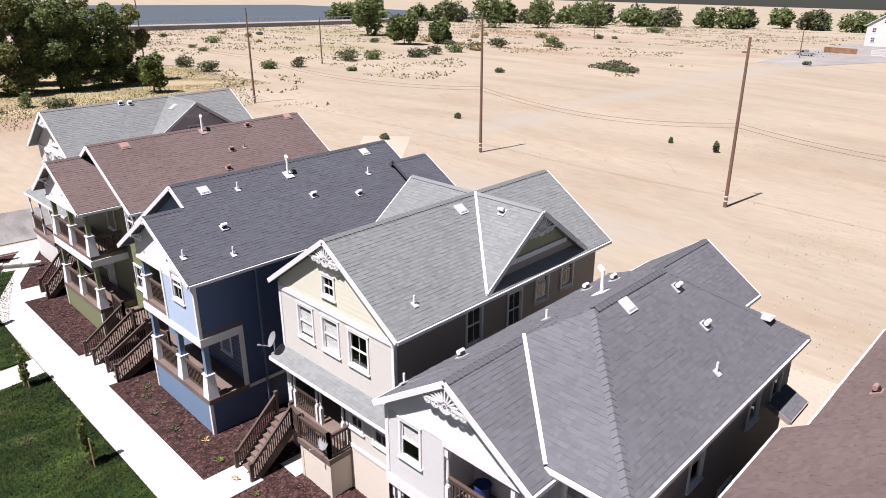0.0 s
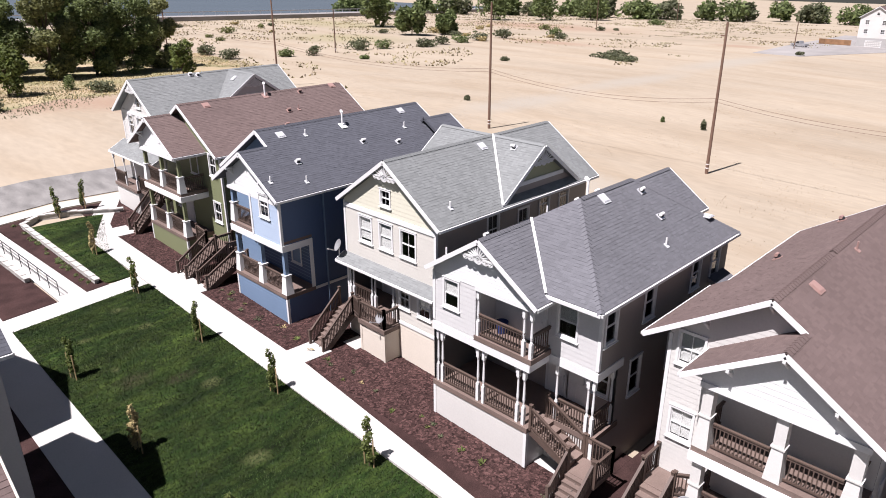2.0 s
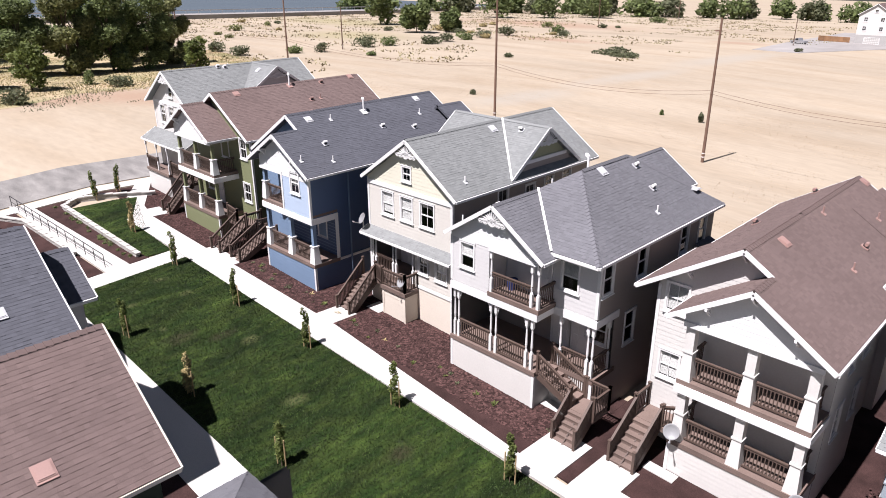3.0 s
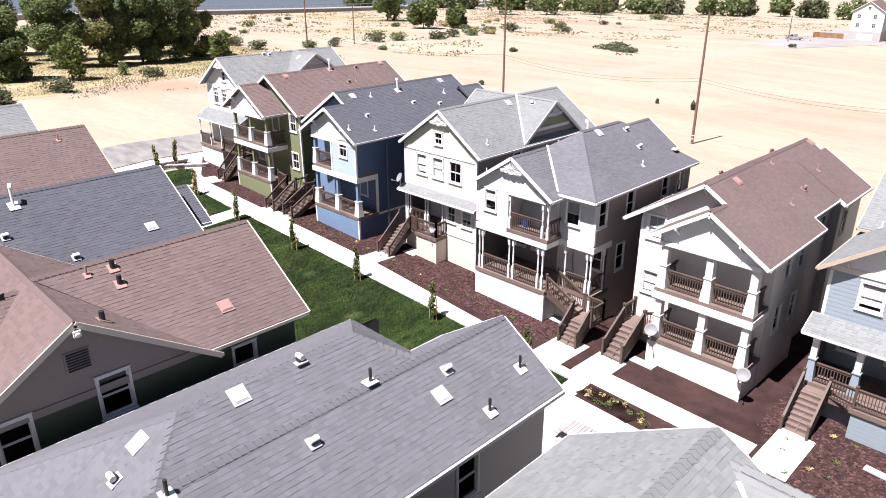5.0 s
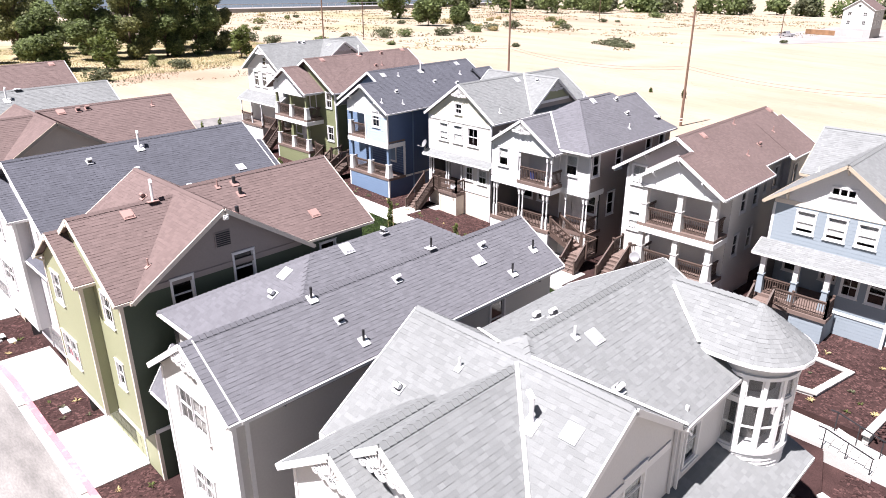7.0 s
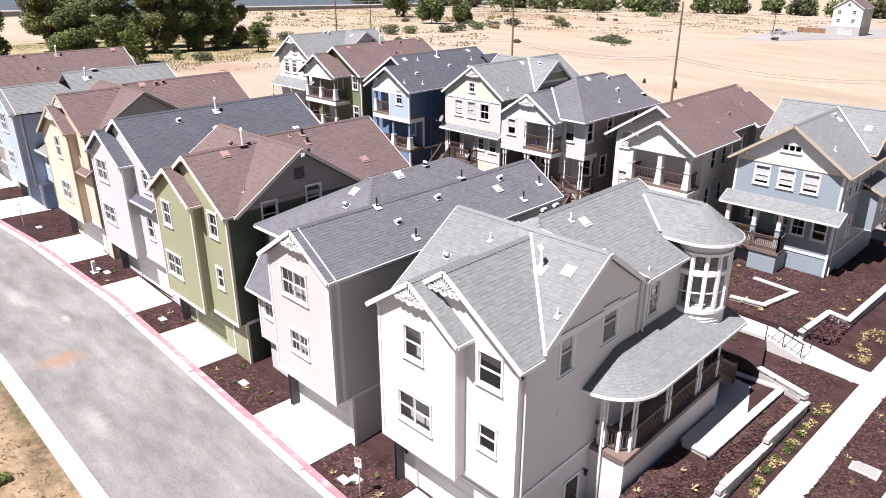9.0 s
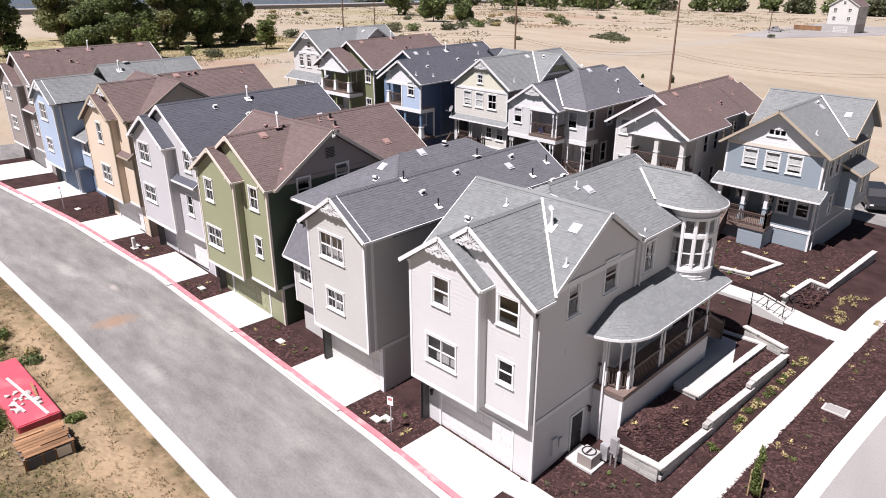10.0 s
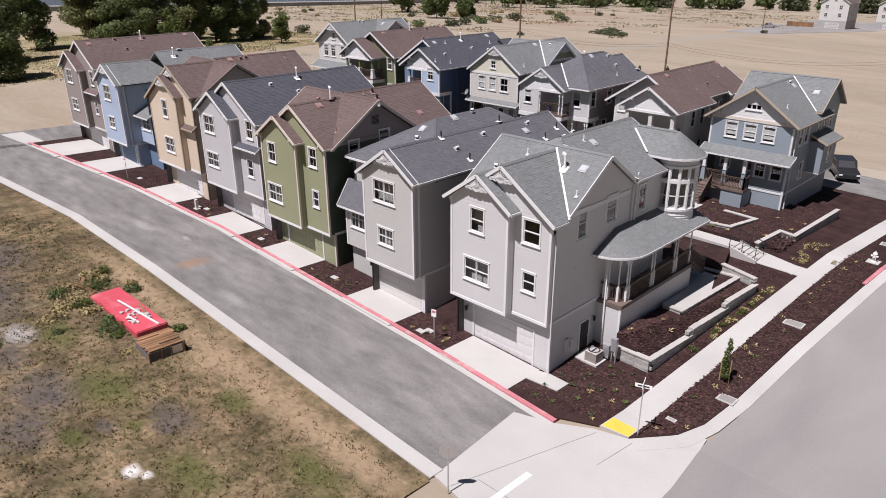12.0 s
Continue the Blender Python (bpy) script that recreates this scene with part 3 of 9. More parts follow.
def garage_door(house, c, x0, x1, z0, h=2.15, material=None, lights=True):
    """A sectional garage door with four rows of panels, and a row of small lights."""
    w = x1 - x0
    g = Geo()
    ring(g, w, h, 0.0, 0.12, -0.04, 0.03, 0.0)
    d = part("garage_door", g, WHITE, house, at=side("S", c) @ Matrix.Translation((x0, 0, z0)))
    for r in range(4):
        s = Geo().box(0.0, w, 0.03, 0.07, r * h / 4 + 0.006, (r + 1) * h / 4 - 0.006)
        n = 8
        for i in range(n):
            a, b = w * i / n + 0.06, w * (i + 1) / n - 0.06
            s.box(a, b, 0.018, 0.03, r * h / 4 + 0.1, (r + 1) * h / 4 - 0.1)
        part("door_section", s, material or GARAGE, d)
    return d


def wall_lamp(house, face, c, u, z):
    M = side(face, c)
    g = Geo()
    g.beam(M @ Vector((u, 0, z)), M @ Vector((u, -0.14, z + 0.03)), 0.03, 0.03)
    g.lathe(M @ Vector((u, -0.16, z - 0.26)), [(0.03, 0.0), (0.07, 0.02), (0.08, 0.22), (0.1, 0.24), (0.03, 0.31)], 8)
    return part("wall_lamp", g, BLACK, house, "black carriage lamp")


def downspout(house, x, y, z0, z1, material=None):
    return part("downspout", Geo().box(x - 0.04, x + 0.04, y - 0.03, y + 0.03, z0, z1), material or WHITE, house)


def shed_roof(house, face, c, u0, u1, z_top, depth, drop, material, trim=None):
    """A lean-to roof against a wall."""
    M = side(face, c)
    P = [M @ Vector(p) for p in ((u0, -depth, z_top - drop), (u1, -depth, z_top - drop), (u1, 0, z_top), (u0, 0, z_top))]
    roof_plane(house, P, material, 0.1)
    fascia(house, P[0], P[1], trim, w=0.09, h=0.115, drop=0.07, name="gutter")
    for a, b in ((0, 3), (1, 2)):
        fascia(house, P[a], P[b], trim, h=0.16, drop=0.08)


def box_walls(house, x0, x1, y0, y1, z0, z1, paint_, faces="SENW", holes=None, boards="", bands=None, exposure=0.2):
    holes = holes or {}
    for f in faces:
        c = {"S": y0, "E": x1, "N": y1, "W": x0}[f]
        u = {"S": (x0, x1), "E": (y0, y1), "N": (-x1, -x0), "W": (-y1, -y0)}[f]
        wall(house, f, c, rect(*u, z0, z1), bands or [(99, paint_)], holes.get(f, ()), boards=f in boards, exposure=exposure)


HOUSES = []


def a_house(x, y, label, roofing):
    h = thing("house", (x, y, base_z(x, y)), label, "house", "rows of new houses")
    HOUSES.append(h)
    return h


# ---------------------------------------------------------------- back row
def house_b1():
    h = a_house(-45.6, 18, "pale grey three-storey house with light grey shingle roof", None)
    g = base_z(-46, 12)
    x0, x1, y0, y1, s, zr = -48.9, -42.7, 12.9, 24.2, 0.68, 10.75
    f2, dk = 5.0 + g - 0.35, 2.35 + g - 0.35
    H = [window(h, "S", y0, u, 6.6, 0.8, 1.35, "hung2", 0.3) for u in (-47.4, -45.9)] + [window(h, "S", y0, -45.7, 8.75, 0.6, 0.75)]
    H += [window(h, "S", y0, -43.9, 6.6, 0.8, 1.35, "hung2")]
    wall(h, "S", y0, gable(x0, x1, g - 0.4, -45.7, zr, s), [(8.15, OFFWHITE), (99, OFFWHITE)], H)
    trim_bar(h, "S", y0, x0, x1, 8.1, 8.3, 0.06)
    box_walls(h, x0, x1, y0, y1, g - 0.4, zr - s * 3.1 - 0.2, OFFWHITE, "EW")
    wall(h, "N", y1, gable(-x1, -x0, g - 0.4, 45.7, zr, s), [(99, OFFWHITE)])
    gable_roof(h, "y", -49.4, -42.2, -45.7, 12.4, 24.7, zr, s, ROOF_LIGHT)
    gable_roof(h, "x", 17.3, 23.3, 20.3, -45.7, -42.0, zr, s, ROOF_LIGHT, rakes=(0, 1))
    wall(h, "E", -42.5, gable(17.8, 22.8, 7.8, 20.3, zr, s), [(99, LAVENDER)], [window(h, "E", -42.5, 20.3, 8.5, 0.9, 0.7, "awning")])
    fan(h, "E", -42.05, 20.3, zr, s, 0.8)
    fan(h, "S", 12.45, -45.7, zr, s, 0.8)
    for x, sx in ((x0, -1), (x1, 1)):
        corner_trim(h, x, y0, sx, -1, g - 0.4, 8.1)
    shed_roof(h, "S", y0, -49.4, -42.2, f2 + 0.35, 1.3, 0.7, ROOF_LIGHT)
    porch_deck(h, -48.9, -45.0, 11.5, 12.9, dk)
    part("porch_base", Geo().box(-48.9, -45.0, 11.6, 12.9, g - 0.3, dk - 0.22), OFFWHITE, h)
    for x in (-48.8, -46.9, -45.0):
        turned_post(h, x, 11.65, dk, f2 - 0.4)
    railing(h, (-48.8, 11.65, dk), (-46.9, 11.65, dk))
    porch_deck(h, -45.0, -41.5, 11.8, 12.9, dk)
    railing(h, (-45.0, 11.85, dk), (-42.7, 11.85, dk)), railing(h, (-41.5, 11.85, dk), (-41.5, 12.8, dk))
    stairs(h, (-42.1, 11.8, dk), (0, -2.1), 1.1, base_z(-42.1, 9.7) + 0.02)


def craftsman(h, px0, px1, py, ppeak, pzr, mx0, mx1, my, mpeak, mzr, s, back, g, dk, dk2, body, shade, roofing, trim=None, gable_paint=None, col_w=0.4, col_lo=None, col_up=None, x_open=None, coplanar=True, dark=None, open_back=False):
    """A two-storey porch under a front gable before a main gable: the kit of three of the houses. px: porch walls, mx: main walls."""
    trim = trim or WHITE
    gable_paint = gable_paint or WHITE
    top = mzr - s * (mx1 - mpeak) - 0.2
    ov = 0.4
    depth = 1.6
    wy = py + depth
    # main body
    H = []
    wall(h, "S", my, gable(mx0, mx1, g - 0.4, mpeak, mzr, s), [(99, body)], x_open["main"])
    wall(h, "N", back, gable(-mx1, -mx0, g - 0.4, -mpeak, mzr, s), [(99, body)])
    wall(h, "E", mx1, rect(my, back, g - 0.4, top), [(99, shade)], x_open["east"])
    wall(h, "W", mx0, rect(-back, -my, g - 0.4, mzr - s * (mpeak - mx0) - 0.2), [(99, body)])
    if coplanar:
        xe, ze, yf = mx1 + ov, mzr - s * (mx1 + ov - mpeak), my - 0.45
        pw, zw = 2 * ppeak - xe, pzr - s * (xe - ppeak)
        xw, zl = 2 * mpeak - xe, mzr - s * (xe - mpeak)
        roof_plane(h, [(xe, py - 0.35, ze), (xe, yf + 0.01, ze), (ppeak, yf + 0.01, pzr), (ppeak, py - 0.35, pzr)], roofing)
        roof_plane(h, [(xe, yf, ze), (xe, back + 0.4, ze), (mpeak, back + 0.4, mzr), (mpeak, yf, mzr)], roofing)
        roof_plane(h, [(xw, yf, zl), (xw, back + 0.4, zl), (mpeak, back + 0.4, mzr), (mpeak, yf, mzr)], roofing)
        roof_plane(h, [(pw, py - 0.35, zw), (pw, my + 1.5, zw), (ppeak, my + 1.5, pzr), (ppeak, py - 0.35, pzr)], roofing)
        rear_rake = [] if open_back else [((xe, back + 0.42, ze), (mpeak, back + 0.42, mzr)), ((xw, back + 0.42, zl), (mpeak, back + 0.42, mzr))]
        for p, q in (((xe, py - 0.375, ze), (ppeak, py - 0.375, pzr)), ((pw, py - 0.375, zw), (ppeak, py - 0.375, pzr)), ((ppeak, yf - 0.025, pzr + 0.02), (mpeak, yf - 0.025, mzr)), ((xw, yf - 0.025, zl), (mpeak, yf - 0.025, mzr)), *rear_rake):
            fascia(h, p, q, trim)
        for p, q in (((xe + 0.03, py - 0.35, ze), (xe + 0.03, back + 0.4, ze)), ((xw - 0.03, yf, zl), (xw - 0.03, back + 0.4, zl)), ((pw - 0.03, py - 0.35, zw), (pw - 0.03, my, zw))):
            fascia(h, p, q, trim, w=0.09, h=0.115, drop=0.08, name="gutter")
        ridge_caps(h, (mpeak, yf, mzr), (mpeak, back + 0.4, mzr), roofing), ridge_caps(h, (ppeak, py - 0.35, pzr), (ppeak, yf, pzr), roofing)
    else:
        gable_roof(h, "y", mx0 - ov, mx1 + ov, mpeak, my - 0.45, back + 0.4, mzr, s, roofing, trim)
        gable_roof(h, "y", 2 * ppeak - (px1 + ov), px1 + ov, ppeak, py - 0.35, my + 3.0, pzr, s, roofing, trim, rakes=(1, 0))
    # porch gable
    zt = pzr - s * (px1 - ppeak) - 0.45
    wall(h, "S", py + 0.02, [(px0, zt), (px1, zt), (px1, pzr - s * (px1 - ppeak) - 0.19), (ppeak, pzr - 0.19), (px0, pzr - s * (ppeak - px0) - 0.19)], [(99, gable_paint)])
    trim_bar(h, "S", py + 0.02, px0, px1, zt - 0.2, zt, 0.06)
    for u in (ppeak, (ppeak + px1) / 2 + 0.3, (ppeak + px0) / 2 - 0.3):
        knee_brace(h, "S", py, u, pzr - s * abs(u - ppeak) - 0.2, 0.42)
    # skirt, decks
    wall(h, "S", py, rect(px0, px1, g - 0.4, dk - 0.2), [(99, body)])
    wall(h, "E", px1, rect(py, my + 0.4, g - 0.4, dk - 0.2), [(99, shade)])
    wall(h, "W", px0, rect(-my - 0.4, -py, g - 0.4, dk - 0.2), [(99, body)])
    for x, sx in ((px0, -1), (px1, 1)):
        corner_trim(h, x, py, sx, -1, g - 0.4, dk - 0.2)
    porch_deck(h, px0 - 0.05, px1 + 0.05, py - 0.05, wy + 0.2, dk)
    porch_deck(h, px0 - 0.02, px1 + 0.02, py + 0.0, wy + 0.2, dk2)
    ceiling_slab(h, px0 - 0.06, px1 + 0.06, py - 0.06, py + 0.3, dk2 - 0.55, dk2 - 0.2)
    ceiling_slab(h, px1 - 0.25, px1 + 0.06, py + 0.3, wy + 0.2, dk2 - 0.55, dk2 - 0.2)
    part("porch_ceiling", Geo().box(px0, px1, py + 0.1, wy + 0.3, zt - 0.1, zt - 0.02), WHITE, h)
    # recessed wall behind the porch; shade, where unlike body, is a darkened copy
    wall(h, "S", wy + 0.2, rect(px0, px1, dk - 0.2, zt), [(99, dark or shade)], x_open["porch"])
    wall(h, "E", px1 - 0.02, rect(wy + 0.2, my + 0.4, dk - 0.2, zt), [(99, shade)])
    return zt, wy


def house_b2():
    h = a_house(-36.5, 18, "olive green house with brown shingle roof and two-storey porch", None)
    g = base_z(-37, 10.4)
    dk, dk2 = 2.3, 5.15
    openings = {"main": [window(h, "S", 12.2, -33.55, 6.2, 0.75, 1.25, "hung2"), window(h, "S", 12.2, -33.55, 3.2, 0.8, 1.2, "hung2")],
                "east": [], "porch": [window(h, "S", 12.2, -38.6, 3.1, 0.9, 1.3, "hung2"), window(h, "S", 12.2, -36.0, 5.9, 0.9, 1.4, "hung2")]}
    zt, wy = craftsman(h, -39.7, -34.6, 10.4, -37.4, 9.55, -40.1, -32.6, 12.2, -36.4, 10.25, 0.62, 23.9, g, dk, dk2, GREEN, GREEN, ROOF_BROWN, x_open=openings, coplanar=False)
    wall(h, "E", -34.62, rect(12.2, 12.7, dk, zt), [(99, GREEN)])
    corner_trim(h, -32.6, 12.2, 1, -1, g - 0.4, 7.4)
    for z0, z1 in ((dk, dk2 - 0.55), (dk2, zt - 0.2)):
        for x in (-39.5, -37.15, -34.8):
            tapered_column(h, x, 10.6, z0, z1, 0.45, 0.2, 1.0, upper=GREEN)
        railing(h, (-39.3, 10.6, z0), (-37.35, 10.6, z0), posts=(0, 0)), railing(h, (-36.95, 10.6, z0), (-35.0, 10.6, z0), posts=(0, 0))
        railing(h, (-34.75, 10.8, z0), (-34.75, 12.1, z0), posts=(0, 0)) if z0 > 3 else None
    door(h, "S", 12.18, -37.4, dk)
    # landing and flight towards the walk
    porch_deck(h, -34.5, -32.0, 11.0, 12.15, dk - 0.35)
    stairs(h, (-32.65, 11.0, dk - 0.35), (0, -2.1), 1.1, base_z(-32.6, 8.9) + 0.02)
    railing(h, (-32.0, 11.0, dk - 0.35), (-32.0, 12.1, dk - 0.35)), railing(h, (-34.4, 11.0, dk - 0.2), (-33.2, 11.0, dk - 0.35))


def house_b3():
    h = a_house(-26.8, 18, "blue house with charcoal shingle roof and two-storey porch", None)
    g = base_z(-26, 10.4)
    dk, dk2 = 1.95, 4.95
    openings = {"main": [], "east": [], "porch": [window(h, "S", 12.2, -25.0, 2.9, 0.8, 1.2, "hung2"), window(h, "S", 12.2, -27.4, 5.8, 0.8, 1.3, "hung2")]}
    # NAVY puts the shade of the east and recessed walls into their colour
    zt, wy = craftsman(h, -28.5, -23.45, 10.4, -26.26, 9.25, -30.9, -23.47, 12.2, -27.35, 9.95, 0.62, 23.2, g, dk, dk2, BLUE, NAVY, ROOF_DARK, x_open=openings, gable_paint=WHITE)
    # closed bay on the upper porch
    H = [window(h, "S", 10.38, -24.8, 6.05, 0.8, 1.15, "hung2")]
    wall(h, "S", 10.38, rect(-26.1, -23.45, dk2 - 0.2, zt), [(99, PALEBLUE)], H)
    # east side of the bay, its blue darkened as shade
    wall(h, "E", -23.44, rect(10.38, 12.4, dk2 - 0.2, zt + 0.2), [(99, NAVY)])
    corner_trim(h, -23.45, 10.38, 1, -1, dk2 - 0.2, zt)
    trim_bar(h, "S", 10.38, -26.2, -26.05, dk2 - 0.2, zt, 0.05)
    for x in (-28.3, -25.9, -23.65):
        tapered_column(h, x, 10.6, dk, dk2 - 0.55, 0.48, 0.22, 1.05, upper=BLUE)
    tapered_column(h, -28.3, 10.6, dk2, zt - 0.2, 0.45, 0.22, 1.05, upper=BLUE)
    railing(h, (-28.1, 10.6, dk), (-26.1, 10.6, dk), posts=(0, 0)), railing(h, (-25.7, 10.6, dk), (-23.9, 10.6, dk), posts=(0, 0))
    railing(h, (-28.1, 10.6, dk2), (-26.15, 10.6, dk2), posts=(0, 0))
    trim_bar(h, "E", -23.44, 12.0, 12.2, dk, dk2 - 0.2, 0.06)
    trim_bar(h, "E", -23.44, 12.2, 23.2, dk - 0.2, dk - 0.05, 0.04)
    gable_roof(h, "y", -28.2, -23.3, -25.6, 22.6, 24.9, 9.3, 0.62, ROOF_DARK, rakes=(0, 1))
    wall(h, "N", 24.5, gable(23.6, 27.9, g - 0.4, 25.6, 9.3, 0.62), [(99, BLUE)]), wall(h, "E", -23.6, rect(23.2, 24.5, g - 0.4, 7.7), [(99, NAVY)])
    stairs(h, (-30.45, 11.2, dk - 0.3), (0, -2.1), 1.1, base_z(-30.4, 9.1) + 0.02)
    porch_deck(h, -31.05, -28.5, 11.2, 12.3, dk - 0.3)
    railing(h, (-31.05, 11.2, dk - 0.3), (-31.05, 12.2, dk - 0.3)), railing(h, (-29.8, 11.2, dk - 0.3), (-28.6, 11.2, dk - 0.1))
    downspout(h, -23.3, 13.0, g - 0.2, 7.2, BLUE)


def house_b4():
    h = a_house(-17.6, 18, "cream three-storey house with light grey shingle roof and stoop", None)
    g = base_z(-17, 12)
    x0, x1, y0, y1, s, zr = -20.98, -14.5, 12.66, 24.3, 0.69, 10.12
    dk = 2.2
    H = [window(h, "S", y0, -19.35, 5.7, 0.85, 1.25, "hung", 0.9), window(h, "S", y0, -17.85, 5.7, 0.85, 1.25, "hung", 1.0), window(h, "S", y0, -16.3, 5.7, 0.95, 1.25, "hung2"),
         window(h, "S", y0, -17.8, 7.9, 0.6, 0.7, "hung2"), window(h, "S", y0, -16.65, 3.0, 0.65, 0.95, "hung2"), window(h, "S", y0, -15.3, 2.95, 0.75, 1.0, "hung2", 0.6)]
    H.append((-20.85, -17.3, dk, 4.55))
    wall(h, "S", y0, gable(x0, x1, g - 0.4, -17.6, zr, s), [(2.1, SKIRT), (7.25, BEIGE), (99, CREAM)], H)
    trim_bar(h, "S", y0, x0, x1, 7.2, 7.42, 0.05)
    trim_bar(h, "S", y0, -17.2, x1, 2.05, 2.2, 0.05)
    E = [window(h, "E", x1, u, z, 0.75, 1.4, "hung2") for u, z in ((16.5, 5.85), (18.8, 5.65), (20.5, 6.2), (22.2, 6.25))]
    # taupe sides: another paint than the front, darkened further to imitate shade
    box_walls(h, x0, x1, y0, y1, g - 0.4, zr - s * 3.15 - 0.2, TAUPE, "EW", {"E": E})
    wall(h, "N", y1, gable(-x1, -x0, g - 0.4, 17.6, zr, s), [(99, CREAM)])
    gable_roof(h, "y", -21.25, -14.05, -17.6, 12.4, 24.7, zr, s, ROOF_LIGHT)
    gable_roof(h, "x", 16.75, 22.95, 19.9, -17.6, -14.15, zr, 0.75, ROOF_LIGHT, rakes=(0, 1))
    gable_roof(h, "x", 16.75, 22.95, 19.9, -21.2, -17.6, zr, 0.75, ROOF_LIGHT, rakes=(1, 0))
    part("valley_flashing", Geo().beam((-17.5, 19.85, 10.17), (-14.1, 16.72, 7.8), 0.1, 0.03), WHITEPIPE, h)
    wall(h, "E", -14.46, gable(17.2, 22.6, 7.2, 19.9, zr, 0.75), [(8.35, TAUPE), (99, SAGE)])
    trim_bar(h, "E", -14.44, 17.9, 21.9, 8.3, 8.5, 0.05)
    fan(h, "E", -14.2, 19.9, zr, 0.75, 0.8), fan(h, "S", 12.45, -17.6, zr, s, 0.85)
    for x, sx in ((x0, -1), (x1, 1)):
        corner_trim(h, x, y0, sx, -1, g - 0.4, 7.5)
    shed_roof(h, "S", y0, -21.15, -14.1, 4.75, 0.62, 0.32, ROOF_LIGHT)
    # recessed porch
    porch_deck(h, -20.85, -17.3, 12.45, 14.3, dk)
    # recess walls in a darker, greyer tone than the front
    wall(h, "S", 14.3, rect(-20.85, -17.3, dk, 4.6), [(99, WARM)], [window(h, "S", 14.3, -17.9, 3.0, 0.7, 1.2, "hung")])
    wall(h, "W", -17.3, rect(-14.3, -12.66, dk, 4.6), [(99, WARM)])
    door(h, "S", 14.28, -19.6, dk)
    part("porch_ceiling", Geo().box(-20.85, -17.3, 12.3, 14.3, 4.4, 4.46), WHITE, h)
    part("porch_base", Geo().box(-20.8, -17.3, 12.5, 13.0, g - 0.3, dk - 0.2), SKIRT, h)
    for x in (-20.7, -20.45, -19.0, -18.75, -17.4):
        turned_post(h, x, 12.6, dk, 4.42)
    railing(h, (-20.4, 12.6, dk), (-19.05, 12.6, dk), posts=(0, 0))
    wall(h, "S", 11.7, rect(-18.9, -17.1, g - 0.4, dk - 0.45), [(99, SKIRT)], exposure=0.3), wall(h, "E", -17.1, rect(11.7, 12.9, g - 0.4, dk - 0.45), [(99, SKIRT)], exposure=0.3), wall(h, "W", -18.9, rect(-12.9, -11.7, g - 0.4, dk - 0.45), [(99, SKIRT)])
    for x, sx in ((-18.9, -1), (-17.1, 1)):
        corner_trim(h, x, 11.7, sx, -1, g - 0.3, dk - 0.45, SKIRT)
    porch_deck(h, -19.0, -17.0, 11.6, 12.6, dk - 0.22)
    railing(h, (-18.9, 11.7, dk - 0.22), (-17.1, 11.7, dk - 0.22)), railing(h, (-17.1, 11.7, dk - 0.22), (-17.1, 12.7, dk - 0.22))
    porch_deck(h, -21.0, -19.0, 12.0, 12.5, dk - 0.3)
    railing(h, (-19.85, 12.0, dk - 0.3), (-18.95, 11.7, dk - 0.25))
    stairs(h, (-20.4, 12.0, dk - 0.3), (0, -2.0), 1.1, base_z(-20.4, 10) + 0.02)


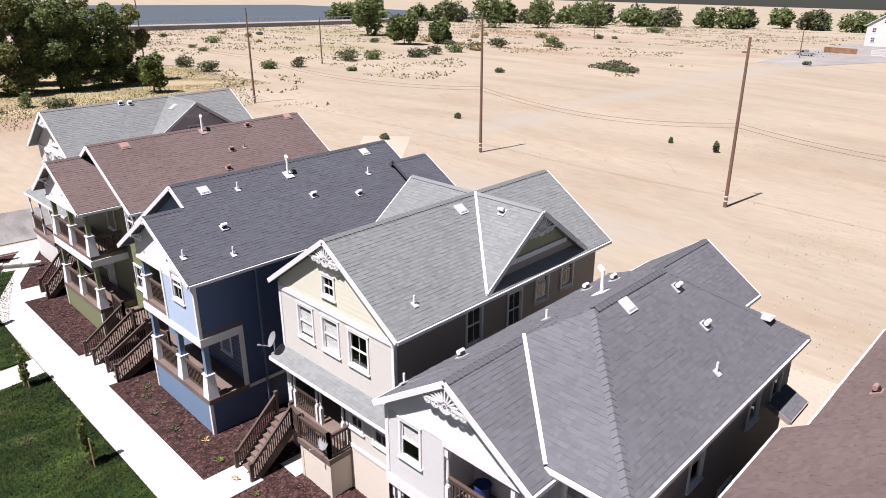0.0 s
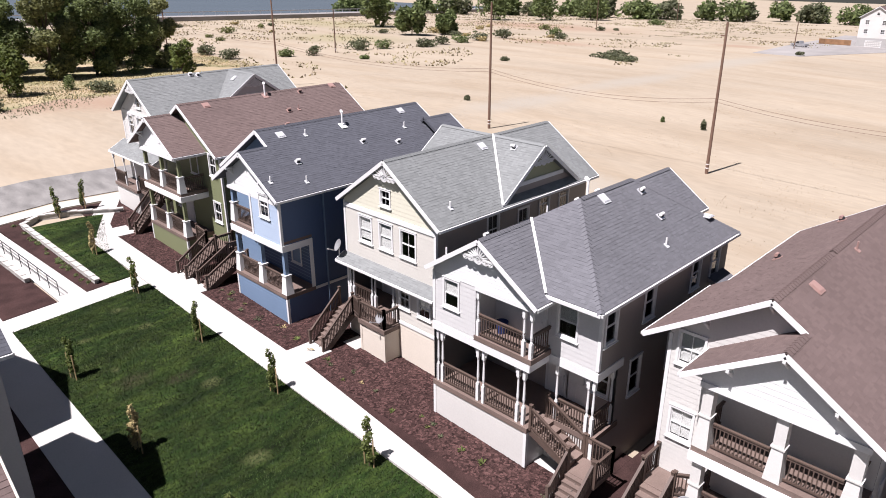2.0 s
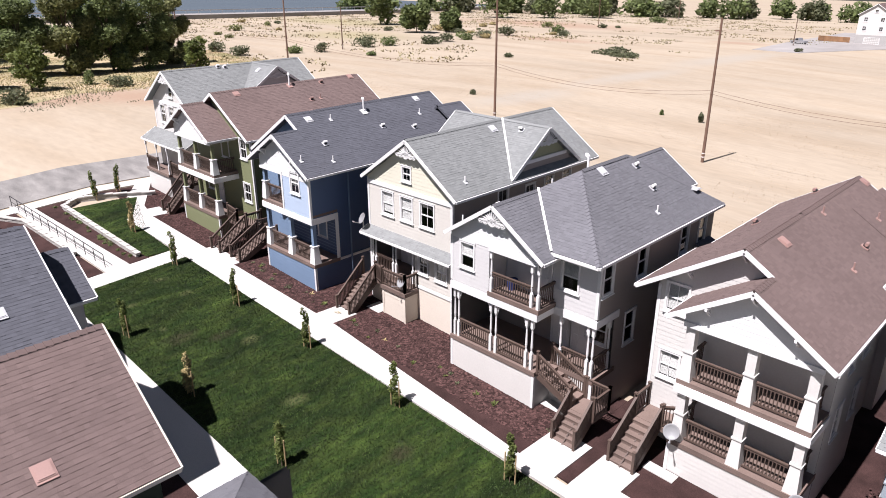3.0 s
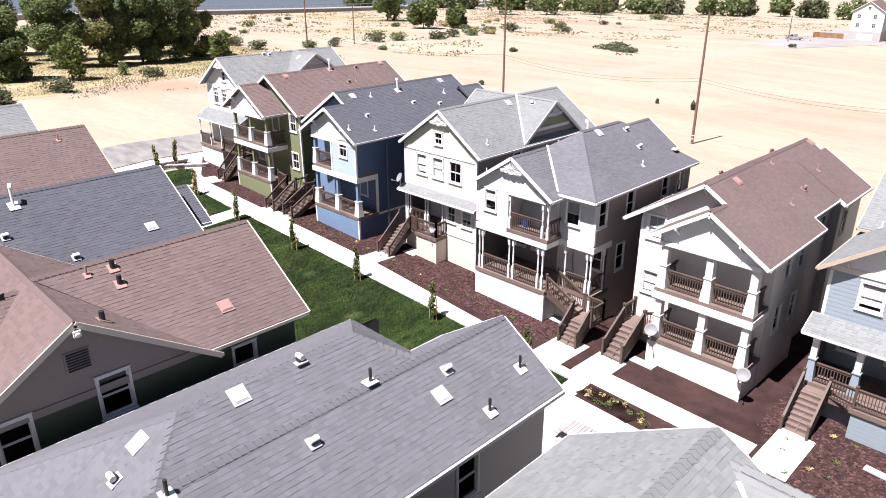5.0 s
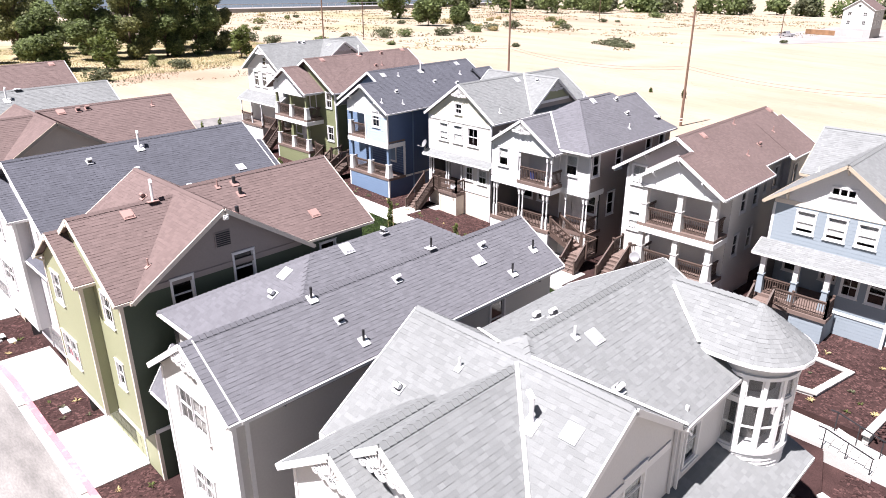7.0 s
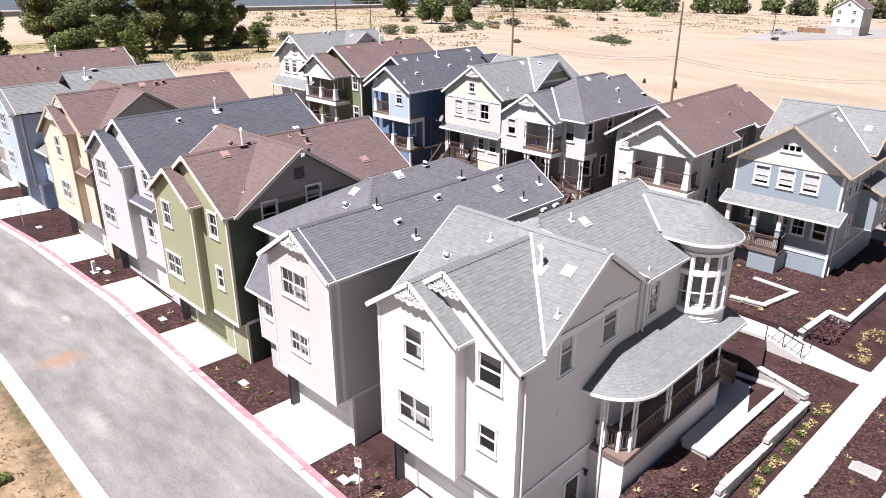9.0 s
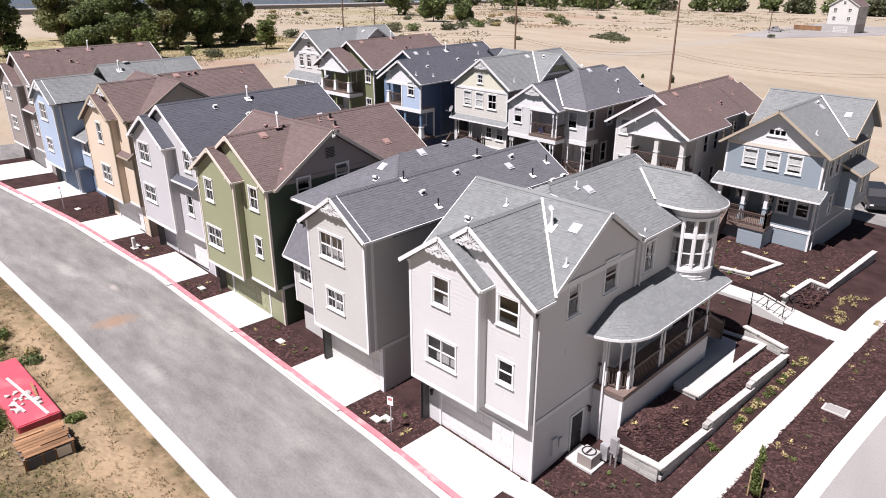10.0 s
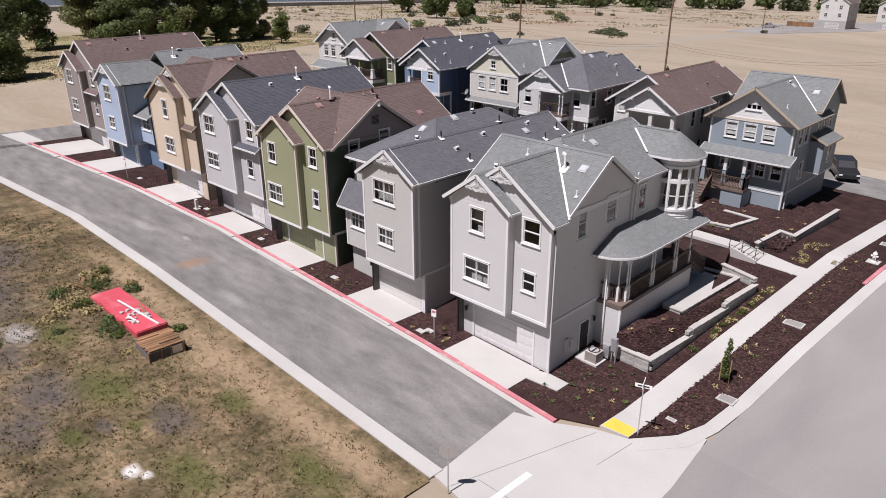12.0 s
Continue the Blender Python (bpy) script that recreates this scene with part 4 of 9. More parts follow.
def house_b5():
    h = a_house(-9, 18, "light grey house with grey hip roof and white turned-post porches", None)
    g = base_z(-9, 11)
    dk, dk2 = 1.65, 4.68
    s = 0.66
    x0, xm, x1, ya, yb, y1 = -12.6, -7.6, -5.42, 11.1, 12.3, 22.4
    H = [window(h, "S", ya, -11.6, 5.45, 0.75, 1.15, "hung", 0.6)]
    wall(h, "S", ya, rect(x0, -10.3, dk2 - 0.3, 7.05), [(99, GREY)], H)
    # front gable over the balcony
    wall(h, "S", ya - 0.01, [(x0, 6.75), (xm + 0.1, 6.75), (xm + 0.1, 7.05), (-10.0, 8.58), (x0, 7.02)], [(99, WHITE)], exposure=0.14)
    gable_roof(h, "y", -12.8, -7.2, -10.0, 10.82, 16.0, 8.84, s, ROOF_GREY, rakes=(1, 0))
    fan(h, "S", 10.86, -10.0, 8.84, s, 0.85)
    trim_bar(h, "S", ya - 0.02, -10.3, xm, 6.65, 6.85, 0.06)
    # balcony
    wall(h, "S", yb, rect(-10.3, xm, dk2, 6.95), [(99, GREY)], [])
    door(h, "S", yb - 0.02, -8.3, dk2)
    wall(h, "E", -10.3, rect(ya, yb, dk2, 6.95), [(99, GREY)])
    porch_deck(h, -10.35, xm + 0.1, ya - 0.05, yb, dk2)
    for x in (-10.2, -7.95, -7.6):
        turned_post(h, x, ya + 0.05, dk2, 6.65)
    railing(h, (-10.15, ya + 0.05, dk2), (-7.9, ya + 0.05, dk2), posts=(0, 0)), railing(h, (-7.6, ya + 0.1, dk2), (-7.6, yb, dk2), posts=(0, 0))
    part("storage_tub", Geo().lathe((-9.7, 12.0, dk2), [(0.2, 0), (0.25, 0.45), (0.26, 0.48)], 12), paint("blue_plastic", (0.02, 0.04, 0.16)), h, "dark blue tub on the balcony")
    # right hand part, set back
    H = [window(h, "S", yb, -6.85, 5.45, 0.8, 1.25, "hung", 0.55)]
    wall(h, "S", yb, rect(xm, x1, dk2 - 0.3, 7.1), [(99, GREY)], H)
    E = [window(h, "E", x1, u, 5.55, 0.7, 1.35, "hung") for u in (12.9, 15.6, 19.4, 21.2)] + [window(h, "E", x1, u, 2.5, 0.75, 1.5, "hung") for u in (15.0, 18.0)]
    # TAUPE on the east walls imitates shade on the light grey siding
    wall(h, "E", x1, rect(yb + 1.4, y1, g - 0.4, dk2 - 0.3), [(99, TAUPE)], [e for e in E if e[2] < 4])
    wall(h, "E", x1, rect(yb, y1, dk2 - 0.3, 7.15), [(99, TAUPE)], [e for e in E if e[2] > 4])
    wall(h, "W", x0, rect(-y1, -ya - 0, g - 0.4, 7.0), [(99, GREY)])
    wall(h, "N", y1, rect(-x1, -x0, g - 0.4, 7.0), [(99, GREY)])
    for x, y, sx in ((x0, ya, -1), (x1, yb, 1)):
        corner_trim(h, x, y, sx, -1, dk2 - 0.1, 6.8)
    # main roof with a hipped front
    zr, xr, ze = 9.75, -8.6, 7.2
    xl, xe, yf, yr = -12.6, -5.15, 11.7, 22.8
    roof_plane(h, [(xe, yf, ze), (xe, yr, ze), (xr, 19.05, zr), (xr, 15.2, zr)], ROOF_GREY)
    roof_plane(h, [(xl, yf, ze), (xl, yr, ze), (xr, 19.05, zr), (xr, 15.2, zr)], ROOF_GREY)
    roof_plane(h, [(xl, yf, ze), (xe, yf, ze), (xr, 15.2, zr)], ROOF_GREY)
    roof_plane(h, [(xl, yr, ze), (xe, yr, ze), (xr, 19.05, zr)], ROOF_GREY)
    for p, q in (((xr, 15.2, zr), (xr, 19.05, zr)), ((xe, yf, ze), (xr, 15.2, zr)), ((xe, yr, ze), (xr, 19.05, zr))):
        ridge_caps(h, p, q, ROOF_GREY)
    gable_roof(h, "y", -11.84, -7.44, -9.64, 19.6, 24.45, 8.98, 0.71, ROOF_GREY, rakes=(0, 1))
    # rear walls in the same shade-dark taupe
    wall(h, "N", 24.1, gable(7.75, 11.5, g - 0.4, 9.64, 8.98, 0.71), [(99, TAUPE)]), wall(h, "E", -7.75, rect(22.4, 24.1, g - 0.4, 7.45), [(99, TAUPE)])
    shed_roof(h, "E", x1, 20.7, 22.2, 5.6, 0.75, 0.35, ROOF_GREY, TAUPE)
    fascia(h, (xe + 0.03, yf, ze), (xe + 0.03, yr, ze), w=0.09, h=0.115, drop=0.08, name="gutter"), fascia(h, (xm, yf - 0.03, ze), (xe, yf - 0.03, ze), w=0.09, h=0.115, drop=0.08, name="gutter")
    part("valley_flashing", Geo().beam((-7.45, 11.66, 7.27), (-10.0, 13.97, 8.93), 0.1, 0.03), WHITEPIPE, h)
    # porch below
    wall(h, "S", ya, rect(x0, xm, g - 0.4, dk - 0.2), [(99, OFFWHITE)], exposure=4.0)
    wall(h, "S", yb, rect(xm, x1, g - 0.4, dk - 0.2), [(99, OFFWHITE)], exposure=4.0)
    wall(h, "E", xm, rect(ya, yb, g - 0.4, dk - 0.2), [(99, GREY)])
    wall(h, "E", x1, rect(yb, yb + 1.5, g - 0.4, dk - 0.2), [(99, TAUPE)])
    for x, y, sx in ((x0, ya, -1), (xm, ya, 1), (x1, yb, 1)):
        corner_trim(h, x, y, sx, -1, g - 0.4, dk - 0.2)
    porch_deck(h, x0 - 0.05, xm + 0.05, ya - 0.05, 14.0, dk), porch_deck(h, xm, x1 + 0.05, yb - 0.05, 14.0, dk)
    ceiling_slab(h, x0 - 0.05, xm + 0.05, ya - 0.05, ya + 0.2, dk2 - 0.55, dk2 - 0.2), ceiling_slab(h, xm, x1 + 0.05, yb - 0.05, yb + 0.2, dk2 - 0.55, dk2 - 0.2)
    ceiling_slab(h, xm - 0.15, xm + 0.05, ya + 0.2, yb - 0.05, dk2 - 0.55, dk2 - 0.2), ceiling_slab(h, x1 - 0.15, x1 + 0.05, yb + 0.2, 14.0, dk2 - 0.55, dk2 - 0.2)
    part("porch_ceiling", Geo().box(x0, xm, ya + 0.2, 14.0, dk2 - 0.35, dk2 - 0.22).box(xm, x1, yb + 0.2, 14.0, dk2 - 0.35, dk2 - 0.22), WHITE, h)
    # porch back wall in the same darkened taupe
    wall(h, "S", 13.9, rect(x0, x1, dk - 0.2, dk2 - 0.3), [(99, TAUPE)], [window(h, "S", 13.9, u, 2.55, 0.85, 1.2, "hung") for u in (-11.6, -10.2, -6.3)])
    door(h, "S", 13.88, -8.2, dk), door(h, "S", 13.88, -7.2, dk, 0.8)
    wall(h, "W", x0 + 0.02, rect(-14.0, -13.2, dk, dk2 - 0.3), [(99, GREY)])
    for x in (-12.45, -12.2, -10.2, -9.9, -8.15, -7.85):
        turned_post(h, x, ya + 0.1, dk, dk2 - 0.55)
    for x in (-7.2, -5.8, -5.56):
        turned_post(h, x, yb + 0.1, dk, dk2 - 0.55)
    turned_post(h, x1 - 0.12, 13.6, dk, dk2 - 0.55)
    for x, y, dx in ((-12.1, ya + 0.1, 1), (-10.3, ya + 0.1, -1), (-9.8, ya + 0.1, 1), (-8.25, ya + 0.1, -1), (-7.1, yb + 0.1, 1), (-5.9, yb + 0.1, -1)):
        post_bracket(h, x, y, dk2 - 0.55, dx, 0)
    railing(h, (-12.15, ya + 0.1, dk), (-10.25, ya + 0.1, dk), posts=(0, 0)), railing(h, (-9.85, ya + 0.1, dk), (-8.2, ya + 0.1, dk), posts=(0, 0))
    railing(h, (-7.1, yb + 0.1, dk), (-5.85, yb + 0.1, dk), posts=(0, 0)), railing(h, (x1 - 0.12, yb + 0.15, dk), (x1 - 0.12, 13.75, dk), posts=(0, 0))
    # flight towards the walk
    gb = base_z(-5.4, 9)
    stairs(h, (-7.5, 11.75, dk), (1.8, 0), 1.05, 0.72)
    porch_deck(h, -5.75, -4.5, 11.15, 12.3, 0.7)
    stairs(h, (-5.15, 11.15, 0.7), (0, -1.15), 1.1, gb + 0.02)
    railing(h, (-4.5, 11.15, 0.7), (-4.5, 12.3, 0.7)), railing(h, (-5.6, 12.3, 0.7), (-4.5, 12.3, 0.7))


def house_b6():
    h = a_house(0.3, 19, "off-white house with brown shingle roof and tapered porch columns", None)
    g = base_z(1, 11.5)
    dk, dk2 = 0.95, 3.65
    openings = {"main": [window(h, "S", 13.2, -2.75, 5.4, 0.85, 1.15, "hung2", 0.95), window(h, "S", 13.2, -2.75, 2.4, 0.8, 1.15, "hung2", 0.95)],
                "east": [window(h, "E", 3.2, u, 4.6, 0.7, 1.3, "hung") for u in (14.9, 16.6)] + [window(h, "E", 3.2, u, 1.9, 0.7, 1.3, "hung") for u in (14.6, 16.6)],
                "porch": [window(h, "S", 13.3, 1.0, 4.4, 0.9, 1.3, "hung2"), window(h, "S", 13.3, 2.4, 4.5, 0.8, 1.2), window(h, "S", 13.3, 0.4, 1.7, 0.8, 1.3)]}
    zt, wy = craftsman(h, -1.6, 3.2, 11.5, 0.72, 8.15, -3.55, 3.22, 13.2, -0.37, 8.85, 0.645, 17.7, g, dk, dk2, OFFWHITE, OFFWHITE, ROOF_BROWN, x_open=openings, gable_paint=WHITE, open_back=True)
    for z0, z1 in ((dk, dk2 - 0.55), (dk2, zt - 0.2)):
        for x in (-1.35, 0.9, 2.95):
            tapered_column(h, x, 11.75, z0, z1, 0.5, 0.34, 1.15, OFFWHITE, OFFWHITE)
        railing(h, (-1.1, 11.75, z0), (0.65, 11.75, z0), posts=(0, 0)), railing(h, (1.15, 11.75, z0), (2.7, 11.75, z0), posts=(0, 0))
        railing(h, (2.95, 12.0, z0), (2.95, 13.2, z0), posts=(0, 0))
        railing(h, (-1.4, 12.0, z0), (-1.4, 13.2, z0), posts=(0, 0))
    door(h, "S", 13.28, -0.6, dk)
    door(h, "S", 13.28, -0.6, dk2)
    gable_roof(h, "y", -3.7, 2.96, -0.37, 18.1, 25.7, 8.85, 0.645, ROOF_BROWN, rakes=(0, 1))
    fascia(h, (3.62, 18.12, 6.28), (2.96, 18.12, 6.7))
    E = [window(h, "E", 2.6, u, 4.6, 0.7, 1.35, "hung") for u in (19.4, 21.2)]
    wall(h, "E", 2.6, rect(17.7, 25.3, g - 0.4, 6.75), [(99, OFFWHITE)], E)
    wall(h, "N", 25.3, gable(-2.6, 3.3, g - 0.4, 0.37, 8.85, 0.645), [(99, OFFWHITE)])
    roof_plane(h, [(3.32, 22.0, 6.5), (3.32, 26.4, 6.5), (0.5, 26.4, 8.315), (0.5, 22.0, 8.315)], ROOF_BROWN)
    fascia(h, (3.35, 22.0, 6.5), (3.35, 26.4, 6.5), w=0.09, h=0.115, drop=0.08, name="gutter"), fascia(h, (3.32, 21.98, 6.5), (2.9, 21.98, 6.77)), fascia(h, (3.32, 26.42, 6.5), (0.5, 26.42, 8.315))
    wall(h, "E", 3.0, rect(22.4, 26.0, g - 0.4, 6.45), [(99, OFFWHITE)], [window(h, "E", 3.0, 23.4, 4.5, 0.6, 1.3)]), wall(h, "S", 22.4, rect(2.6, 3.0, g - 0.4, 6.5), [(99, OFFWHITE)]), wall(h, "N", 26.0, [(-3.0, g - 0.4), (-0.5, g - 0.4), (-0.5, 8.1), (-3.0, 6.5)], [(99, OFFWHITE)])
    corner_trim(h, -3.55, 13.2, -1, -1, g - 0.4, 6.4)
    for u in (-2.3, -0.4):
        knee_brace(h, "S", 13.2, u, 8.85 - 0.645 * abs(u + 0.37) - 0.2, 0.42)
    # landing and flight
    porch_deck(h, -3.4, -1.6, 12.0, 13.15, dk - 0.1)
    stairs(h, (-2.8, 12.0, dk - 0.1), (-0.0, -1.85), 1.1, base_z(-2.8, 10) + 0.02)
    railing(h, (-2.2, 12.05, dk - 0.1), (-1.6, 12.3, dk)), railing(h, (-3.4, 12.0, dk - 0.1), (-3.4, 13.1, dk - 0.1))


def house_b7():
    h = a_house(8.7, 19, "slate blue house with light grey shingle roof and front stoop", None)
    g = base_z(9, 13)
    x0, x1, y0, y1, s, zr = 5.35, 12.0, 14.1, 24.3, 0.70, 9.03
    dk = 1.05
    H = [window(h, "S", y0, u, 4.85, 0.9, 1.15, "hung", 0.85) for u in (7.1, 8.65, 10.15)] + [window(h, "S", y0, 8.65, 7.25, 1.15, 0.38, "awning")]
    H += [window(h, "S", y0, 9.9, 1.95, 0.75, 1.05, "hung2"), window(h, "S", y0, 11.2, 1.9, 0.8, 1.1, "hung")]
    H.append((x0, 9.2, dk, 3.4))
    wall(h, "S", y0, gable(x0, x1, g - 0.4, 8.7, zr, s), [(6.3, SLATEBLUE), (99, WHITE)], H, boards=True)
    trim_bar(h, "S", y0, x0, x1, 6.25, 6.5, 0.05, material=SKIRT)
    trim_bar(h, "S", y0, 9.2, x1, 0.75, 0.9, 0.05)
    E = [window(h, "E", x1, u, z, 0.75, 1.35, "hung") for u, z in ((15.9, 4.6), (17.2, 4.6), (19.9, 5.0), (21.3, 5.0), (22.6, 5.0), (17.2, 1.6))]
    box_walls(h, x0, x1, y0, y1, g - 0.4, zr - s * 3.3 - 0.2, SLATEBLUE, "EW", {"E": E})
    wall(h, "N", y1, gable(-x1, -x0, g - 0.4, -8.7, zr, s), [(99, SLATEBLUE)])
    trim_bar(h, "E", x1, y0, y1, 0.75, 0.9, 0.05)
    gable_roof(h, "y", 4.9, 12.5, 8.7, 13.6, 21.6, zr, s, ROOF_LIGHT, trim=DARKTAN, rakes=(1, 0))
    gable_roof(h, "x", 18.65, 24.75, 21.7, 4.95, 12.4, 9.2, 0.77, ROOF_LIGHT, trim=DARKTAN)
    for f, c in (("E", x1), ("W", x0)):
        k = 1 if f == "E" else -1
        u = sorted((19.05 * k, 24.3 * k))
        wall(h, f, c + 0.02 * k, gable(u[0], u[1], 6.3, 21.7 * k, 9.2, 0.77), [(99, SLATEBLUE)])
    for u in (6.0, 8.7, 11.5):
        knee_brace(h, "S", y0, u, zr - s * abs(u - 8.7) - 0.22, 0.42, SKIRT)
    for x, sx in ((x0, -1), (x1, 1)):
        corner_trim(h, x, y0, sx, -1, g - 0.4, 6.2)
    part("valley_flashing", Geo().beam((11.95, 18.6, 6.9), (8.75, 21.45, 9.12), 0.1, 0.03), WHITEPIPE, h)
    shed_roof(h, "S", y0, 5.0, 12.55, 4.05, 1.15, 0.55, ROOF_LIGHT)
    porch_deck(h, x0, 9.2, 13.15, 15.6, dk)
    wall(h, "S", 15.6, rect(x0, 9.2, dk, 3.5), [(99, SLATEBLUE)], [window(h, "S", 15.6, u, 1.9, 0.8, 1.2, "hung") for u in (6.4, 8.4)])
    wall(h, "W", 9.2, rect(-15.6, -14.1, dk, 3.5), [(99, SLATEBLUE)])
    part("porch_ceiling", Geo().box(x0, 9.2, 13.05, 15.6, 3.4, 3.46), WHITE, h)
    part("porch_base", Geo().box(x0 + 0.05, 9.2, 13.2, 14.2, g - 0.4, dk - 0.2), SLATEBLUE, h)
    for x in (5.6, 7.4, 9.0):
        tapered_column(h, x, 13.35, dk, 3.4, 0.4, 0.26, 1.1, SLATEBLUE, WHITE)
    railing(h, (5.8, 13.35, dk), (7.2, 13.35, dk), posts=(0, 0))
    wall(h, "S", 12.3, rect(7.75, 9.5, g - 0.5, dk - 0.22), [(99, SLATEBLUE)], boards=True), wall(h, "E", 9.5, rect(12.3, 14.1, g - 0.5, dk - 0.22), [(99, SLATEBLUE)]), wall(h, "W", 7.75, rect(-14.1, -12.3, g - 0.5, dk - 0.22), [(99, SLATEBLUE)])
    porch_deck(h, 7.65, 9.6, 12.2, 13.2, dk)
    railing(h, (7.75, 12.3, dk), (9.5, 12.3, dk)), railing(h, (9.5, 12.3, dk), (9.5, 13.2, dk))
    porch_deck(h, 5.5, 7.7, 12.65, 13.3, dk - 0.18)
    stairs(h, (6.1, 12.65, dk - 0.18), (0, -1.85), 1.1, base_z(6.1, 10.8) + 0.02)
    railing(h, (6.7, 12.65, dk - 0.18), (7.7, 12.35, dk - 0.05), posts=(0, 0))
    # small bay on the side
    wall(h, "E", 13.1, rect(18.5, 21.7, 1.9, 4.5), [(99, SLATEBLUE)], [window(h, "E", 13.1, 20.1, 2.7, 0.9, 1.3)]), wall(h, "S", 18.5, rect(12.0, 13.1, 1.9, 4.5), [(99, SLATEBLUE)]), wall(h, "N", 21.7, rect(-13.1, -12.0, 1.9, 4.5), [(99, SLATEBLUE)])
    part("bay_floor", Geo().box(12.0, 13.1, 18.5, 21.7, 1.8, 1.9), WHITE, h)
    shed_roof(h, "E", 12.0, 18.2, 22.0, 5.1, 1.45, 0.65, ROOF_LIGHT, DARKTAN)
    downspout(h, 12.1, 14.6, g - 0.2, 6.4)


# ---------------------------------------------------------------- front row, with garages on the alley
def alley_house(x, label, bay, main, s, fz, g, back, body, shade, roofing, lower=None, garage=None, wins=(), east=(), ornament="", rear=None, cross=None, trim=None, boards=False, gable_paint=None, door_paint=None, rs=None):
    """bay and main: (x0, x1, wall y, ridge x, ridge z) of the jutting bay and of the body; fz: underside of the upper floors;
    rear: (x0, x1, ridge x, ridge z, y from) of a taller hinder roof; cross: (y0, y1, ridge y, ridge z, x from, x to)."""
    h = a_house(x, -11, label, None)
    lower = lower or body
    rs = rs or s
    ov = 0.35
    bx0, bx1, by, bp, bz = bay
    mx0, mx1, my, mp, mz = main
    by, my = by - 0.12, my - 0.12
    top = mz - s * (mx1 - mp) - 0.2
    S = {"bay": [], "main": []}
    for where, u, z, w, hh, style, blind in wins:
        S[where].append(window(h, "S", by if where == "bay" else my, u, z, w, hh, style, blind))
    wall(h, "S", by, gable(bx0, bx1, fz, bp, bz, s), [(99, body)], S["bay"], boards=boards)
    wall(h, "S", my, gable(mx0, mx1, fz, mp, mz, s), [(99, body)], S["main"], boards=boards)
    for f, c in (("E", bx1), ("W", bx0)):
        k = 1 if f == "E" else -1
        u = sorted((by * k, (my + 0.2) * k))
        wall(h, f, c, rect(*u, fz, bz - s * abs(c - bp) - 0.2), [(99, body)])
    part("overhang", Geo().box(mx0, mx1, my, my + 0.6, fz - 0.02, fz + 0.1).box(bx0, bx1, by, my, fz - 0.02, fz + 0.1), WHITE, h)
    trim_bar(h, "S", by, bx0 - 0.04, bx1 + 0.04, fz - 0.06, fz + 0.1, 0.04), trim_bar(h, "S", my, bx1, mx1 + 0.04, fz - 0.06, fz + 0.1, 0.04)
    # shade: paint of the east walls, a darkened copy where it differs from body
    E = [window(h, "E", mx1, *e) for e in east]
    eaves = rear[3] - rs * (mx1 - rear[2]) - 0.2 if rear else top
    ec = [c for c in cross or () if c[5] > mx1]
    if ec:
        y0, y1, yc, zc = ec[0][:4]
        cut = min(back, y1 - 0.3)
        zl, zrt = zc - s * (yc - my) - 0.19, zc - s * (cut - yc) - 0.19
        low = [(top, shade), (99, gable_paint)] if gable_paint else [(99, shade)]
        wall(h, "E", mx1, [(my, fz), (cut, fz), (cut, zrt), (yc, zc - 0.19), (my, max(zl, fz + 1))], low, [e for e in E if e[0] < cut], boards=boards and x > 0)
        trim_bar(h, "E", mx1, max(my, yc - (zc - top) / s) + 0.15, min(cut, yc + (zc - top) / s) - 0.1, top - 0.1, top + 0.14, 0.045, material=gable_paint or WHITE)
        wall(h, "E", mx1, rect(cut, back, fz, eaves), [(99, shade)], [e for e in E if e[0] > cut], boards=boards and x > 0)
    else:
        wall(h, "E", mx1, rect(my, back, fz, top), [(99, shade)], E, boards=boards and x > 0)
    wall(h, "W", mx0, rect(-back, -my, g - 0.4, mz - s * (mp - mx0) - 0.2), [(99, body)])
    wall(h, "N", back, rect(-mx1, -mx0, g - 0.4, top), [(99, body)])
    for cx, cy, sx in ((bx0, by, -1), (bx1, by, 1), (mx1, my, 1)):
        corner_trim(h, cx, cy, sx, -1, fz, (bz - s * abs(cx - bp) if cy == by else mz - s * (mx1 - mp)) - 0.25, trim)
    # roofs
    gable_roof(h, "y", bx0 - ov, bx1 + ov, bp, by - 0.28, my + 2.5, bz, s, roofing, trim, rakes=(1, 0))
    if cross:
        y0c, y1c, yc, zc = cross[0][:4]
        for e in (mx0 - ov, mx1 + ov):
            ze = mz - s * abs(e - mp)
            ye, yr = yc - (zc - ze) / s, yc - (zc - mz) / s
            roof_plane(h, [(e, my - 0.28, ze), (e, ye + 0.05, ze), (mp, yr + 0.2, mz), (mp, my - 0.28, mz)], roofing, single=(9.6, 11.6, -17.7, -15.0) if x > 5 else None)
            fascia(h, (e, my - 0.305, ze), (mp, my - 0.305, mz), trim)
            fascia(h, (e, my - 0.28, ze), (e, ye, ze), trim, w=0.09, h=0.115, drop=0.08, name="gutter")
        ridge_caps(h, (mp, my - 0.28, mz), (mp, yr, mz), roofing)
    else:
        gable_roof(h, "y", mx0 - ov, mx1 + ov, mp, my - 0.28, back + 0.4, mz, s, roofing, trim)
